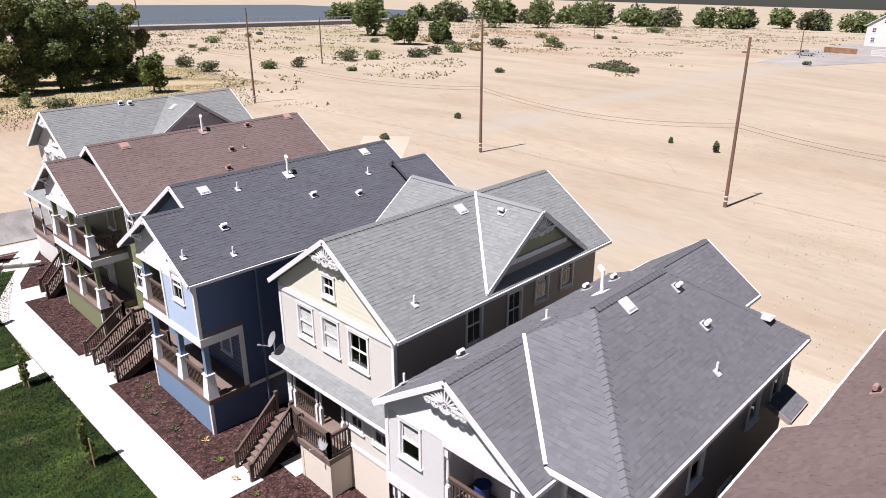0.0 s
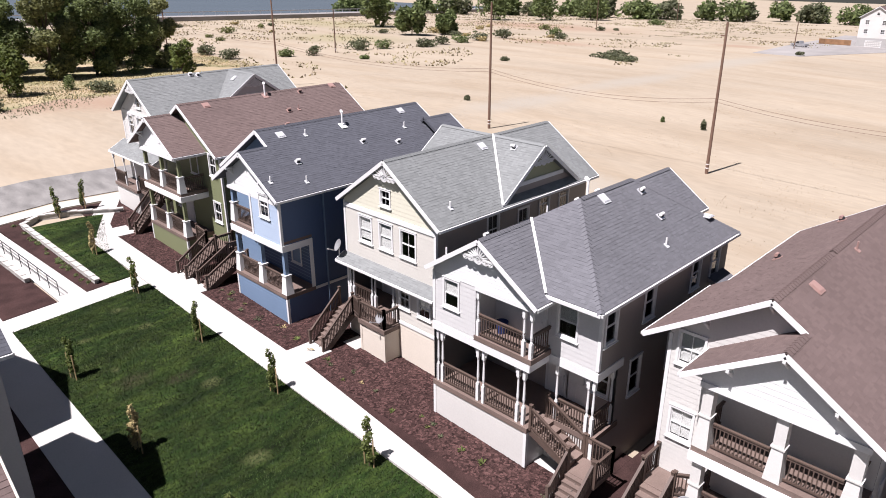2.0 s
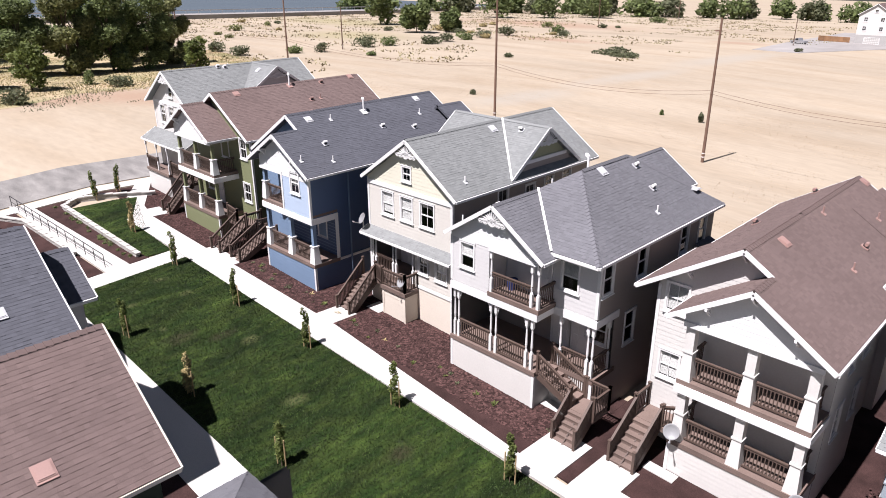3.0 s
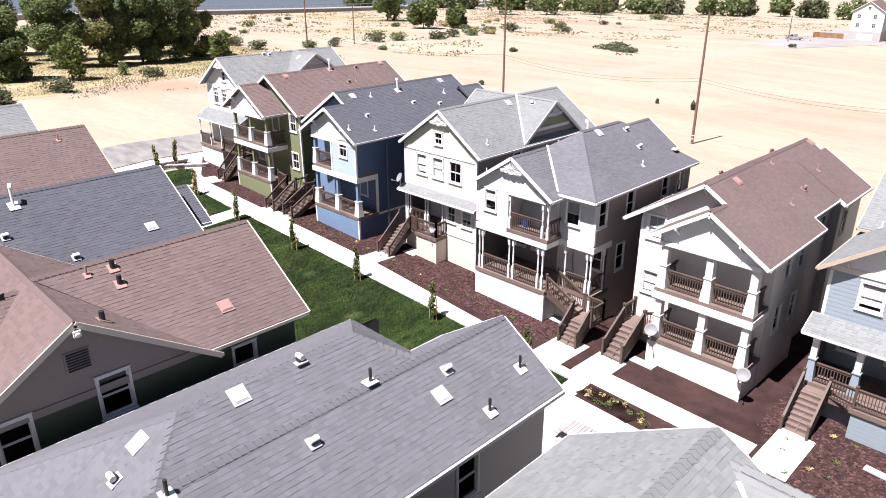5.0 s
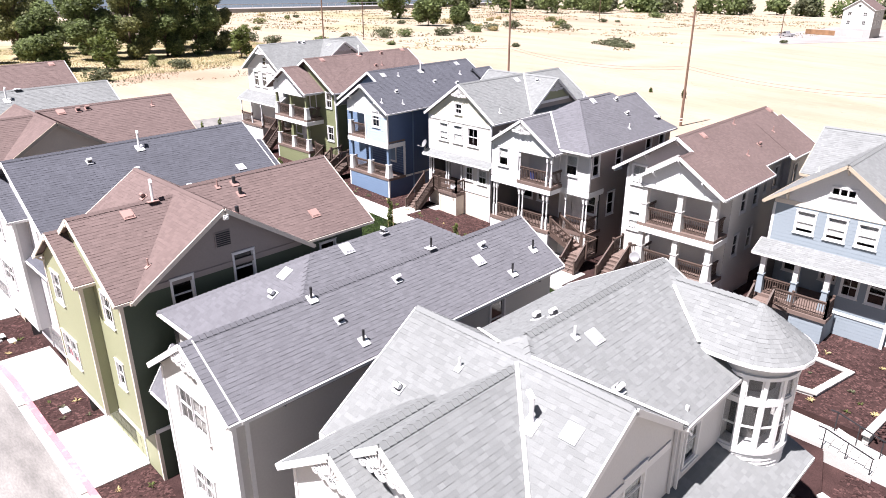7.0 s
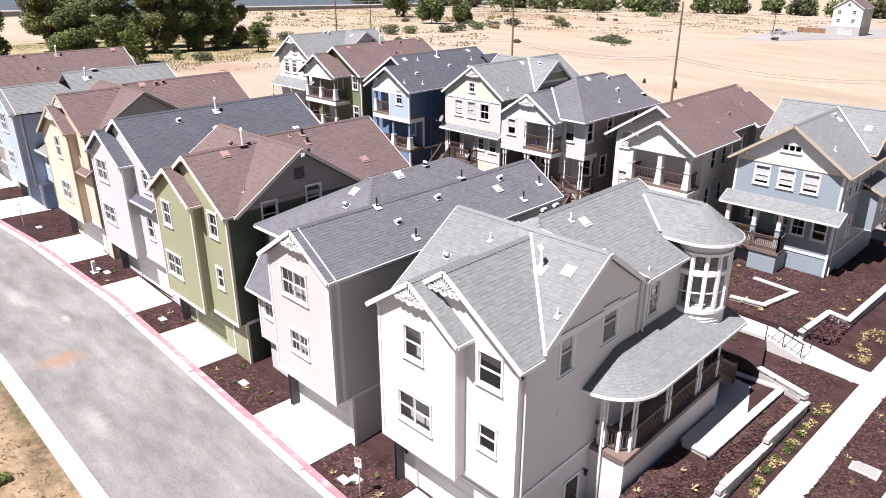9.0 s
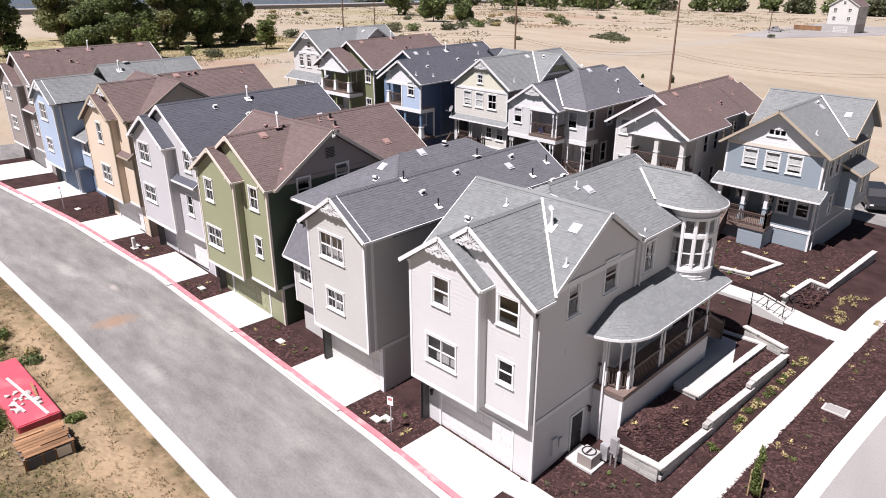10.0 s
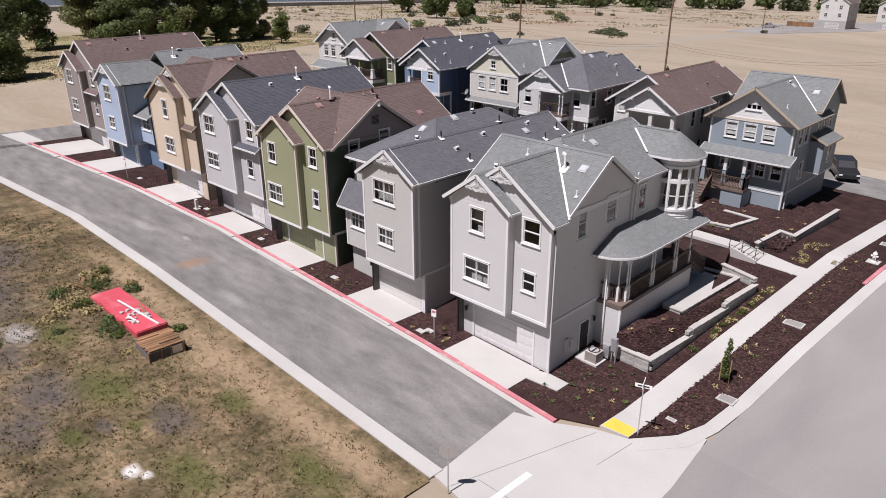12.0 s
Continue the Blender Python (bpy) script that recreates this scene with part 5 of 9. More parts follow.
    if rear:
        rx0, rx1, rp, rz, ry = rear[:5]
        yb = back + 0.4
        for e in (rx0, rx1):
            ze = rz - rs * abs(e - rp)
            ys = yc + (zc - ze) / s if cross else ry
            if cross and rz > zc + 0.3:
                yh, xk = yc + (rz - zc) / s, rp + (rz - zc) / rs * (1 if e > rp else -1)
                roof_plane(h, [(e, ys - 0.05, ze), (e, yb, ze), (rp, yb, rz), (rp, yh, rz), (xk, yc, zc)], roofing, single=(9.0, 11.0, -11.0, -8.5) if x > 5 else None)
                ridge_caps(h, (xk, yc, zc), (rp, yh, rz), roofing)
                part("valley_flashing", Geo().beam((xk, yc, zc + 0.08), (e, ys, ze + 0.09), 0.1, 0.03), WHITEPIPE, h)
                ry = yh
            else:
                roof_plane(h, [(e, ys - 0.05, ze), (e, yb, ze), (rp, yb, rz), (rp, ry, rz)], roofing)
            fascia(h, (e, ys, ze), (e, yb, ze), trim, w=0.09, h=0.115, drop=0.08, name="gutter"), fascia(h, (e, yb + 0.02, ze), (rp, yb + 0.02, rz), trim)
        if cross and rz > zc + 0.3:
            xk = (rz - zc) / rs
            roof_plane(h, [(rp - xk, yc, zc), (rp + xk, yc, zc), (rp, ry, rz)], roofing)
        ridge_caps(h, (rp, ry, rz), (rp, yb, rz), roofing)
        wall(h, "N", back, gable(-mx1, -mx0, top - 0.5, -rp, rz, rs), [(99, body)])
    else:
        wall(h, "N", back, gable(-mx1, -mx0, top - 0.3, -mp, mz, s), [(99, body)])
    if cross:
        for y0, y1, yc, zc, xa, xb in cross:
            gable_roof(h, "x", y0, y1, yc, xa, xb, zc, s, roofing, trim, rakes=(xa < mx0, xb > mx1))
            if xa < mx0:
                wall(h, "W", mx0 - 0.02, gable(-y1 + 0.3, -y0 - 0.3, top, -yc, zc, s), [(99, body)])
    if ornament == "fan":
        fan(h, "S", by - 0.25, bp, bz, s, 0.75), fan(h, "S", my - 0.25, mp, mz, s, 0.75)
    elif ornament:
        for c, pk, z, xs in ((by, bp, bz, (bx0 + 0.2, bp, bx1 - 0.2)), (my, mp, mz, (mp, mx1 - 0.2))):
            for u in xs:
                knee_brace(h, "S", c, u, z - s * abs(u - pk) - 0.2, 0.36, trim)
    # ground floor and garage
    gy = my + 0.42
    gx0, gx1 = garage
    H = [(gx0, gx1, g, g + 2.15)]
    wall(h, "S", gy, rect(mx0, mx1, g - 0.4, fz), [(99, lower)], H)
    garage_door(h, gy, gx0, gx1, g, material=door_paint)
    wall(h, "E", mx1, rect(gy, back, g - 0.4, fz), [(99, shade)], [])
    trim_bar(h, "E", mx1, gy, back, fz - 0.08, fz + 0.1, 0.05)
    corner_trim(h, mx1, gy, 1, -1, g - 0.4, fz - 0.1, trim), corner_trim(h, mx0, gy, -1, -1, g - 0.4, fz - 0.1, trim)
    wall_lamp(h, "S", gy, gx0 - 0.5, g + 2.0)
    part("ground_slab", Geo().box(mx0, mx1, gy, back, g - 0.3, g - 0.02), CONCRETE, h)
    return h


def alley_row():
    dz = lambda x: base_z(x, -17)
    # near corner house with turret
    g7 = dz(8.5) + 0.05
    h = alley_house(8.5, "warm grey corner house with light grey roof and round turret", (5.5, 9.45, -17.72, 7.5, 7.4), (5.5, 11.75, -17.2, 8.65, 7.98), 0.69, 0.02, g7, -5.4, GREY, GREY, ROOF_LIGHT,
                    garage=(6.45, 10.65), ornament="fan", boards=True,
                    wins=[("bay", 7.37, 4.2, 0.9, 1.25, "hung", 0), ("bay", 7.37, 1.35, 1.7, 1.2, "pair", 0), ("main", 10.55, 4.25, 1.0, 1.2, "hung", 0), ("main", 10.5, 1.6, 0.75, 1.0, "hung", 0)],
                    east=[(-14.7, 4.2, 0.75, 1.5, "hung", 0.4), (-12.0, 4.4, 0.95, 1.4, "hung", 0.4), (-8.8, 4.3, 0.75, 1.4, "hung", 0.2)],
                    rear=(4.7, 12.1, 8.4, 8.47, -12.7), rs=0.59, cross=[(-16.45, -9.8, -12.75, 8.15, 4.7, 11.97)])
    corner_house_extras(h, g7)
    # other alley houses follow one another up the slope
    g6 = dz(0) + 0.05
    h6 = alley_house(-0.5, "warm grey house with grey shingle roof and fretwork gable", (-2.0, 2.4, -17.7, 0.36, 7.35), (-2.0, 2.42, -17.3, 0.36, 7.36), 0.66, -0.15, g6, -3.1, GREIGE, GREIGE, ROOF_GREY,
                garage=(-1.9, 2.2), ornament="fan", boards=True, door_paint=OFFWHITE,
                wins=[("bay", -0.1, 4.05, 1.8, 1.25, "grid", 0), ("bay", -0.05, 1.35, 1.3, 1.0, "grid", 0)],
                east=[(-10.5, 3.9, 0.75, 1.4, "hung"), (-6.5, 3.9, 0.75, 1.4, "hung")],
                )
    part("gable_panel", Geo().slab([(-0.75, -17.845, 6.42), (1.47, -17.845, 6.42), (0.36, -17.845, 7.12)], (0, 0.02, 0)), NAVY, h6, "dark blue panel behind the gable fretwork")
    trim_bar(h6, "S", -17.82, -0.95, 1.67, 6.28, 6.44, 0.06)
    annex6(g6)
    g5 = dz(-9.7) + 0.05
    # east walls have their shade put into the colour, a darker green
    h5 = alley_house(-9.8, "sage green house with brown shingle roof and cross gable", (-13.2, -9.0, -17.7, -11.0, 7.55), (-13.2, -6.4, -17.2, -9.67, 8.35), 0.66, -0.1, g5, -6.0, SAGE, SHADED_SAGE, ROOF_BROWN,
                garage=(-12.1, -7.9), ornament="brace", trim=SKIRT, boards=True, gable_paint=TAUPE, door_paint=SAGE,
                wins=[("bay", -11.9, 4.2, 0.85, 1.25, "hung2", 0), ("bay", -11.9, 1.25, 1.65, 1.2, "grid", 0), ("main", -7.75, 4.5, 0.8, 1.2, "hung2", 0), ("main", -7.7, 1.7, 0.6, 1.05, "hung", 0)],
                east=[(-14.9, 4.8, 0.8, 1.25, "hung"), (-12.2, 5.1, 0.85, 1.25, "hung"), (-8.0, 4.3, 0.75, 1.3, "hung")],
                rear=(-13.5, -6.0, -9.7, 8.6, -13.0), cross=[(-17.0, -9.0, -13.0, 8.55, -14.2, -5.95)])
    vent = part("gable_vent", Geo().box(-6.4, -6.36, -13.35, -12.65, 6.85, 7.5), TAUPE, h5, "louvred attic vent")
    for k in range(7):
        part("louvre", Geo().box(-6.36, -6.33, -13.3, -12.7, 6.9 + 0.085 * k, 6.94 + 0.085 * k), BLACK, vent)
    lamp = part("flood_lamp", Geo().box(-6.0, -5.84, -13.1, -12.9, 8.12, 8.3), WHITE, h5, "white flood lamp under the gable peak")
    part("lens", Geo().lathe((-5.84, -13.0, 8.2), [(0.07, 0), (0.07, 0.05)], 10, (1, 0, -0.4)), BLIND, lamp)
    g4 = dz(-19) + 0.05
    h = alley_house(-18.6, "pale grey house with charcoal shingle roof", (-22.3, -17.7, -17.6, -20.05, 7.95), (-22.3, -14.85, -17.0, -18.6, 8.75), 0.64, 0.35, g4, -5.3, LAVENDER, LAVENDER, ROOF_DARK,
                garage=(-20.2, -15.8), ornament="brace",
                wins=[("bay", -20.85, 4.7, 1.5, 1.25, "grid", 0), ("bay", -20.9, 1.95, 1.7, 1.05, "grid", 0), ("main", -15.9, 4.9, 0.8, 1.25, "hung2", 0), ("main", -16.3, 1.9, 0.75, 1.25, "hung", 0)])
    shed_roof(h, "S", -17.0, -17.7, -14.6, 4.45, 0.55, 0.35, ROOF_DARK)
    gable_roof(h, "y", -21.2, -17.0, -19.1, -6.0, -3.5, 7.4, 0.64, ROOF_DARK, rakes=(0, 1))
    wall(h, "E", -17.35, rect(-5.3, -3.9, g4 - 0.3, 6.1), [(99, LAVENDER)]), wall(h, "N", -3.9, gable(17.35, 20.85, g4 - 0.3, 19.1, 7.4, 0.64), [(99, LAVENDER)])
    g3 = dz(-28) + 0.05
    h = alley_house(-28, "tan house with brown shingle roof and timber fretwork gables", (-31.2, -26.2, -17.6, -28.2, 8.35), (-31.2, -24.4, -17.1, -27.5, 9.15), 0.64, 0.55, g3, -5.3, TAN, TAN, ROOF_BROWN,
                garage=(-29.8, -25.4), ornament="fan", trim=DARKTAN,
                wins=[("bay", -28.4, 4.9, 0.8, 1.35, "hung", 0), ("bay", -28.4, 1.85, 1.6, 1.2, "grid", 0)],
                rear=(-31.5, -24.0, -27.5, 9.35, -13.1), cross=[(-17.0, -9.2, -13.1, 9.2, -31.6, -23.95)])
    shed_roof(h, "S", -17.1, -26.2, -24.2, 4.6, 0.5, 0.35, ROOF_BROWN, DARKTAN)
    g2 = dz(-39) + 0.05
    alley_house(-39, "light blue house with grey shingle roof", (-42.3, -37.6, -17.8, -39.9, 8.2), (-42.3, -37.6, -17.3, -39.9, 8.21), 0.64, 0.75, g2, -5.3, PALEBLUE, PALEBLUE, ROOF_LIGHT,
                garage=(-41.4, -38.2), ornament="fan", door_paint=BLUE,
                wins=[("bay", -40.3, 4.85, 1.5, 1.3, "grid", 0), ("bay", -40.3, 2.15, 1.3, 1.0, "grid", 0)],
                rear=(-42.6, -34.6, -38.6, 9.05, -13.5))
    annex2(g2)
    g1 = dz(-48) + 0.05
    h = alley_house(-48, "taupe house with brown shingle roof", (-51.7, -47.1, -17.8, -49.4, 8.6), (-51.7, -44.1, -17.2, -47.6, 9.7), 0.64, 1.0, g1, -5.3, TAUPE, TAUPE, ROOF_BROWN,
                garage=(-49.8, -45.2), ornament="brace",
                wins=[("bay", -49.9, 5.4, 1.5, 1.25, "grid", 0), ("bay", -49.7, 2.6, 1.6, 1.05, "grid", 0), ("main", -45.4, 5.5, 0.8, 1.3, "hung2", 0), ("main", -45.5, 2.6, 0.7, 1.2, "hung2", 0)])

    shed_roof(h, "S", -17.2, -47.1, -43.9, 5.1, 0.55, 0.35, ROOF_BROWN)


def annex6(g):
    """The lower wing beside the grey house, and the hipped roof over it."""
    h = thing("house_wing", (-4, -12, g), "warm grey side wing with hipped grey shingle roof", "house wing")
    HOUSES.append(h)
    y0 = -16.6
    H = [window(h, "S", y0, -4.2, 0.95, 1.5, 1.25, "grid")]
    wall(h, "S", y0, rect(-5.5, -2.0, -0.5, 2.3), [(99, GREIGE)], H), wall(h, "W", -5.2, rect(3.3, 16.0, g - 0.3, 5.4), [(99, GREIGE)])
    wall(h, "W", -5.5, rect(15.9, 16.6, -0.5, 2.6), [(99, GREIGE)])
    wall(h, "S", y0 + 0.4, rect(-5.5, -2.0, g - 0.3, -0.5), [(99, GREIGE)])
    wall(h, "S", -15.9, rect(-5.2, -2.0, 2.0, 5.4), [(99, GREIGE)]), wall(h, "N", -4.6, rect(2.0, 5.2, g - 0.3, 5.4), [(99, GREIGE)])
    P = [(-5.9, -17.0, 2.3), (-2.0, -17.0, 2.3), (-2.0, -15.9, 3.9), (-5.9, -15.9, 3.9)]
    roof_plane(h, P, ROOF_GREY, 0.1)
    fascia(h, P[0], P[1], w=0.09, h=0.115, name="gutter"), fascia(h, P[0], P[3])
    ze, zr, xr, xw, xe, ya, yb = 5.55, 8.05, -1.0, -5.55, 2.77, -16.35, -4.2
    f, k = (xr, -12.6, zr), (xr, -7.5, zr)
    roof_plane(h, [(xw, ya, ze), (xe - 0.02, ya, ze), f], ROOF_GREY), roof_plane(h, [(xw, yb, ze), (xe - 0.02, yb, ze), k], ROOF_GREY)
    roof_plane(h, [(xw, ya, ze), (xw, yb, ze), k, f], ROOF_GREY), roof_plane(h, [(xe, ya, ze + 0.03), (xe, yb, ze + 0.03), (xr, -7.5, zr + 0.03), (xr, -12.6, zr + 0.03)], ROOF_GREY)
    for p, q in ((f, k), ((0.55, -14.1, 7.05), f), ((xw, ya, ze), f), ((0.6, -5.9, 7.05), k)):
        ridge_caps(h, p, q, ROOF_GREY)
    fascia(h, (xw, ya - 0.02, ze), (-2.2, ya - 0.02, ze), w=0.09, h=0.115, name="gutter"), fascia(h, (xw - 0.02, ya, ze), (xw - 0.02, yb, ze), w=0.09, h=0.115, name="gutter")
    corner_trim(h, -5.5, y0, -1, -1, -0.5, 2.2)


def cone_roof(h, c, r, z0, z1, a0, a1, n, material):
    """A fan of roof planes round a point, between two angles in degrees."""
    for i in range(n):
        p, q = (radians(a0 + (a1 - a0) * (i + k) / n) for k in (0, 1))
        A, B = [(c[0] + r * math.cos(t), c[1] + r * math.sin(t), z0) for t in (p, q)]
        roof_plane(h, [A, B, (c[0], c[1], z1)], material, 0.08)
        fascia(h, A, B, w=0.09, h=0.115, drop=0.06, name="gutter")


def corner_house_extras(h, g):
    """The round turret, the curved side porch and the service door of the corner house."""
    cx, cy, r = 11.95, -5.5, 1.26
    # turret wall: a ring of posts with a window between each two
    n = 14
    pts = [(cx + r * math.cos(2 * math.pi * i / n), cy + r * math.sin(2 * math.pi * i / n)) for i in range(n)]
    for z0, z1, r0, r1, name in ((2.3, 2.75, 0.95, 1.2, "turret_base"), (2.75, 3.85, 1.25, 1.27, "turret_base"), (6.4, 7.0, 1.26, 1.26, "turret_frieze"), (5.45, 5.63, 1.29, 1.29, "turret_band"), (3.75, 3.89, 1.34, 1.34, "turret_band"), (6.35, 6.47, 1.34, 1.34, "turret_band")):
        part(name, Geo().lathe((cx, cy, 0), [(r0, z0), (r1, z1)], 28), WHITE if name != "turret_frieze" else GREY, h)
    for k in range(8):
        z = 2.75 + 0.15 * k
        part("siding_board", Geo().lathe((cx, cy, 0), [(1.30, z), (1.26, z + 0.15)], 28), WHITE, h)
    for i in range(n):
        a = Vector(pts[i])
        b = Vector(pts[(i + 1) % n])
        if (a + b).x / 2 < cx - 0.9:
            continue
        part("turret_post", Geo().beam((*a, 3.78), (*a, 6.4), 0.11, 0.11, up=(a.x - cx, a.y - cy, 0)), WHITE, h)
        t = (b - a).normalized()
        w = (b - a).length - 0.11
        m = Matrix.Translation((*(a + t * 0.055), 0)) @ Matrix.Rotation(math.atan2(t.y, t.x), 4, "Z")
        for z, hh in ((3.88, 1.58), (5.64, 0.7)):
            f = Geo()
            ring(f, w, hh, 0.04, 0.0, -0.02, 0.05, 0.0)
            win = part("window", f, WHITE, h, at=m @ Matrix.Translation((0, 0, z)))
            if hh > 1:
                part("meeting_rail", Geo().box(0.05, w - 0.05, -0.01, 0.04, hh / 2 - 0.025, hh / 2 + 0.025), WHITE, win)
            part("pane", Geo().box(0.05, w - 0.05, 0.015, 0.021, 0.05, hh - 0.05), GLASS, win).visible_shadow = False
    # core in the darkened plaster behind the turret windows
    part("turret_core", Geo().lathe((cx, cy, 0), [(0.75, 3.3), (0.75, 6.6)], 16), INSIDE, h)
    # turret roof: a short gable that ends in half a cone
    e, ze, za = 1.6, 6.98, 8.2
    roof_plane(h, [(9.4, cy - e, ze), (cx, cy - e, ze), (cx, cy, za), (8.9, cy, za)], ROOF_LIGHT), roof_plane(h, [(9.4, cy + e, ze), (cx, cy + e, ze), (cx, cy, za), (8.9, cy, za)], ROOF_LIGHT)
    cone_roof(h, (cx, cy), e, ze, za, -90, 90, 10, ROOF_LIGHT)
    fascia(h, (9.9, cy - e, ze), (cx, cy - e, ze), w=0.09, h=0.115, drop=0.06, name="gutter")
    ridge_caps(h, (9.2, cy, za), (cx, cy, za), ROOF_LIGHT)
    part("valley_flashing", Geo().beam((9.25, -5.85, 8.05), (10.85, -7.1, 7.12), 0.1, 0.03), WHITEPIPE, h)
    part("valley_flashing", Geo().beam((8.67, -13.0, 8.06), (12.1, -16.43, 5.69), 0.1, 0.03), WHITEPIPE, h)
    # side porch
    px, y0, y1, zc, zw = 13.85, -11.4, -4.1, 2.9, 3.85
    roof_plane(h, [(px, y0, zc), (px, y1, zc), (11.75, y1, zw), (11.75, y0, zw)], ROOF_LIGHT, 0.1)
    fascia(h, (px, y0, zc), (px, y1, zc), w=0.09, h=0.115, drop=0.06, name="gutter")
    cone_roof(h, (11.75, y0), px - 11.75, zc, zw, -90, 0, 7, ROOF_LIGHT)
    gl = lambda y: base_z(13, y) - 0.4
    wall(h, "S", -12.6, rect(11.75, 13.25, gl(-12.6), -0.2), [(99, GREY)]), wall(h, "E", 13.25, rect(-12.6, -4.4, gl(-12.6), -0.2), [(99, GREY)], exposure=4.0)
    wall(h, "N", -4.4, rect(-13.25, -11.75, gl(-12.6), -0.2), [(99, GREY)])
    corner_trim(h, 13.25, -12.6, 1, -1, gl(-12.6), -0.2)
    porch_deck(h, 11.75, 13.32, -12.67, -4.4, 0.0)
    stairs(h, (12.5, -4.4, 0.0), (0, 2.1), 1.25, -1.3)
    part("porch_ceiling", Geo().box(11.75, 13.3, -12.7, -4.15, 2.72, 2.8), WHITE, h)
    for x, y in ((12.0, -12.4), (12.25, -12.4), (12.8, -12.3), (13.1, -11.95), (13.1, -11.7), (13.1, -9.3), (13.1, -9.0), (13.1, -6.6), (13.1, -6.3), (13.1, -4.6)):
        turned_post(h, x, y, 0.0, 2.72)
    for p, q in (((11.8, -12.4, 0), (12.0, -12.4, 0)), ((12.25, -12.4, 0), (12.8, -12.3, 0)), ((12.8, -12.3, 0), (13.1, -11.95, 0)), ((13.1, -11.7, 0), (13.1, -9.3, 0)), ((13.1, -9.0, 0), (13.1, -6.6, 0)), ((13.1, -6.3, 0), (13.1, -4.6, 0))):
        railing(h, p, q, posts=(0, 0))
    for p in ((13.1, -11.6), (13.1, -8.9)):
        post_bracket(h, *p, 2.72, 0, 1), post_bracket(h, p[0], p[1] + 2.2, 2.72, 0, -1)
    # service door and lamp
    door(h, "E", 11.75, -13.75, g - 0.05, 0.82, 2.0, BLACK)
    wall_lamp(h, "E", 11.75, -13.0, g + 2.0), downspout(h, 11.82, -10.0, 3.9, 6.4, GREY), downspout(h, 11.83, -17.0, g, 5.6, GREY), downspout(h, 12.3, -12.72, g, 2.75, WHITE), downspout(h, 11.83, -9.6, 3.8, 6.6, WHITE)
    part("electric_panel", Geo().box(11.75, 11.87, -15.6, -15.25, g + 0.7, g + 1.55).box(11.75, 11.85, -15.1, -14.85, g + 0.9, g + 1.35), GREY, h, "grey meter panel")
    part("vent_cover", Geo().lathe((11.76, -15.0, 2.6), [(0.12, 0), (0.12, 0.02)], 12, (1, 0, 0)), GREY, h)


def annex2(g):
    h = thing("house_wing", (-36, -12, g), "blue side wing with lean-to shingle roof", "house wing")
    HOUSES.append(h)
    y0 = -16.4
    H = [window(h, "S", y0, -36.1, 2.3, 1.6, 1.15, "grid")]
    # BLUE on the east walls is the pale blue with shade put into it
    wall(h, "S", y0, rect(-37.6, -34.9, 1.0, 3.6), [(99, PALEBLUE)], H), wall(h, "E", -34.9, rect(-16.4, -5.3, 1.0, 6.2), [(99, BLUE)], [window(h, "E", -34.9, -15.2, 2.4, 0.9, 1.3)])
    wall(h, "S", y0 + 0.5, rect(-37.6, -34.9, g - 0.3, 1.0), [(99, BLUE)]), wall(h, "E", -34.9, rect(-15.9, -5.3, g - 0.3, 1.0), [(99, BLUE)])
    wall(h, "S", -13.5, rect(-37.6, -34.9, 3.6, 6.2), [(99, BLUE)])
    P = [(-37.6, -16.9, 3.6), (-34.5, -16.9, 3.6), (-34.5, -13.5, 5.3), (-37.6, -13.5, 5.3)]
    roof_plane(h, P, ROOF_LIGHT, 0.1)
    fascia(h, P[0], P[1], w=0.09, h=0.115, name="gutter"), fascia(h, P[1], P[2])


# ---------------------------------------------------------------- land
def sheet(name, outline, material, label, category, lift=0.02, thick=0.12, level=None, kind="structure", step=4.0):
    """A paved or planted patch that follows the lie of the land: an outline cut into strips."""
    pts = [Vector((x, y)) for x, y in outline]
    bm = bmesh.new()
    vs = [bm.verts.new((p.x, p.y, 0)) for p in pts]
    bm.faces.new(vs)
    for axis, lo, hi in ((0, min(p.x for p in pts), max(p.x for p in pts)), (1, min(p.y for p in pts), max(p.y for p in pts))):
        k = math.ceil(lo / step) * step
        while k < hi:
            co, no = ((k, 0, 0), (1, 0, 0)) if axis == 0 else ((0, k, 0), (0, 1, 0))
            bmesh.ops.bisect_plane(bm, geom=bm.verts[:] + bm.edges[:] + bm.faces[:], plane_co=co, plane_no=no)
            k += step
    for yk in (-16.5, 8.0):
        bmesh.ops.bisect_plane(bm, geom=bm.verts[:] + bm.edges[:] + bm.faces[:], plane_co=(0, yk, 0), plane_no=(0, 1, 0))
    for v in bm.verts:
        v.co.z = (ground_z(v.co.x, v.co.y) if level is None else level(v.co.x, v.co.y) + tilt(v.co.x, v.co.y)) + lift
    r = bmesh.ops.extrude_face_region(bm, geom=bm.faces[:])
    for v in r["geom"]:
        if isinstance(v, bmesh.types.BMVert):
            v.co.z -= thick
    bmesh.ops.recalc_face_normals(bm, faces=bm.faces)
    me = bpy.data.meshes.new(name)
    bm.to_mesh(me)
    bm.free()
    me.materials.append(material)
    return tagged(new(name, me), label, category, kind=kind)


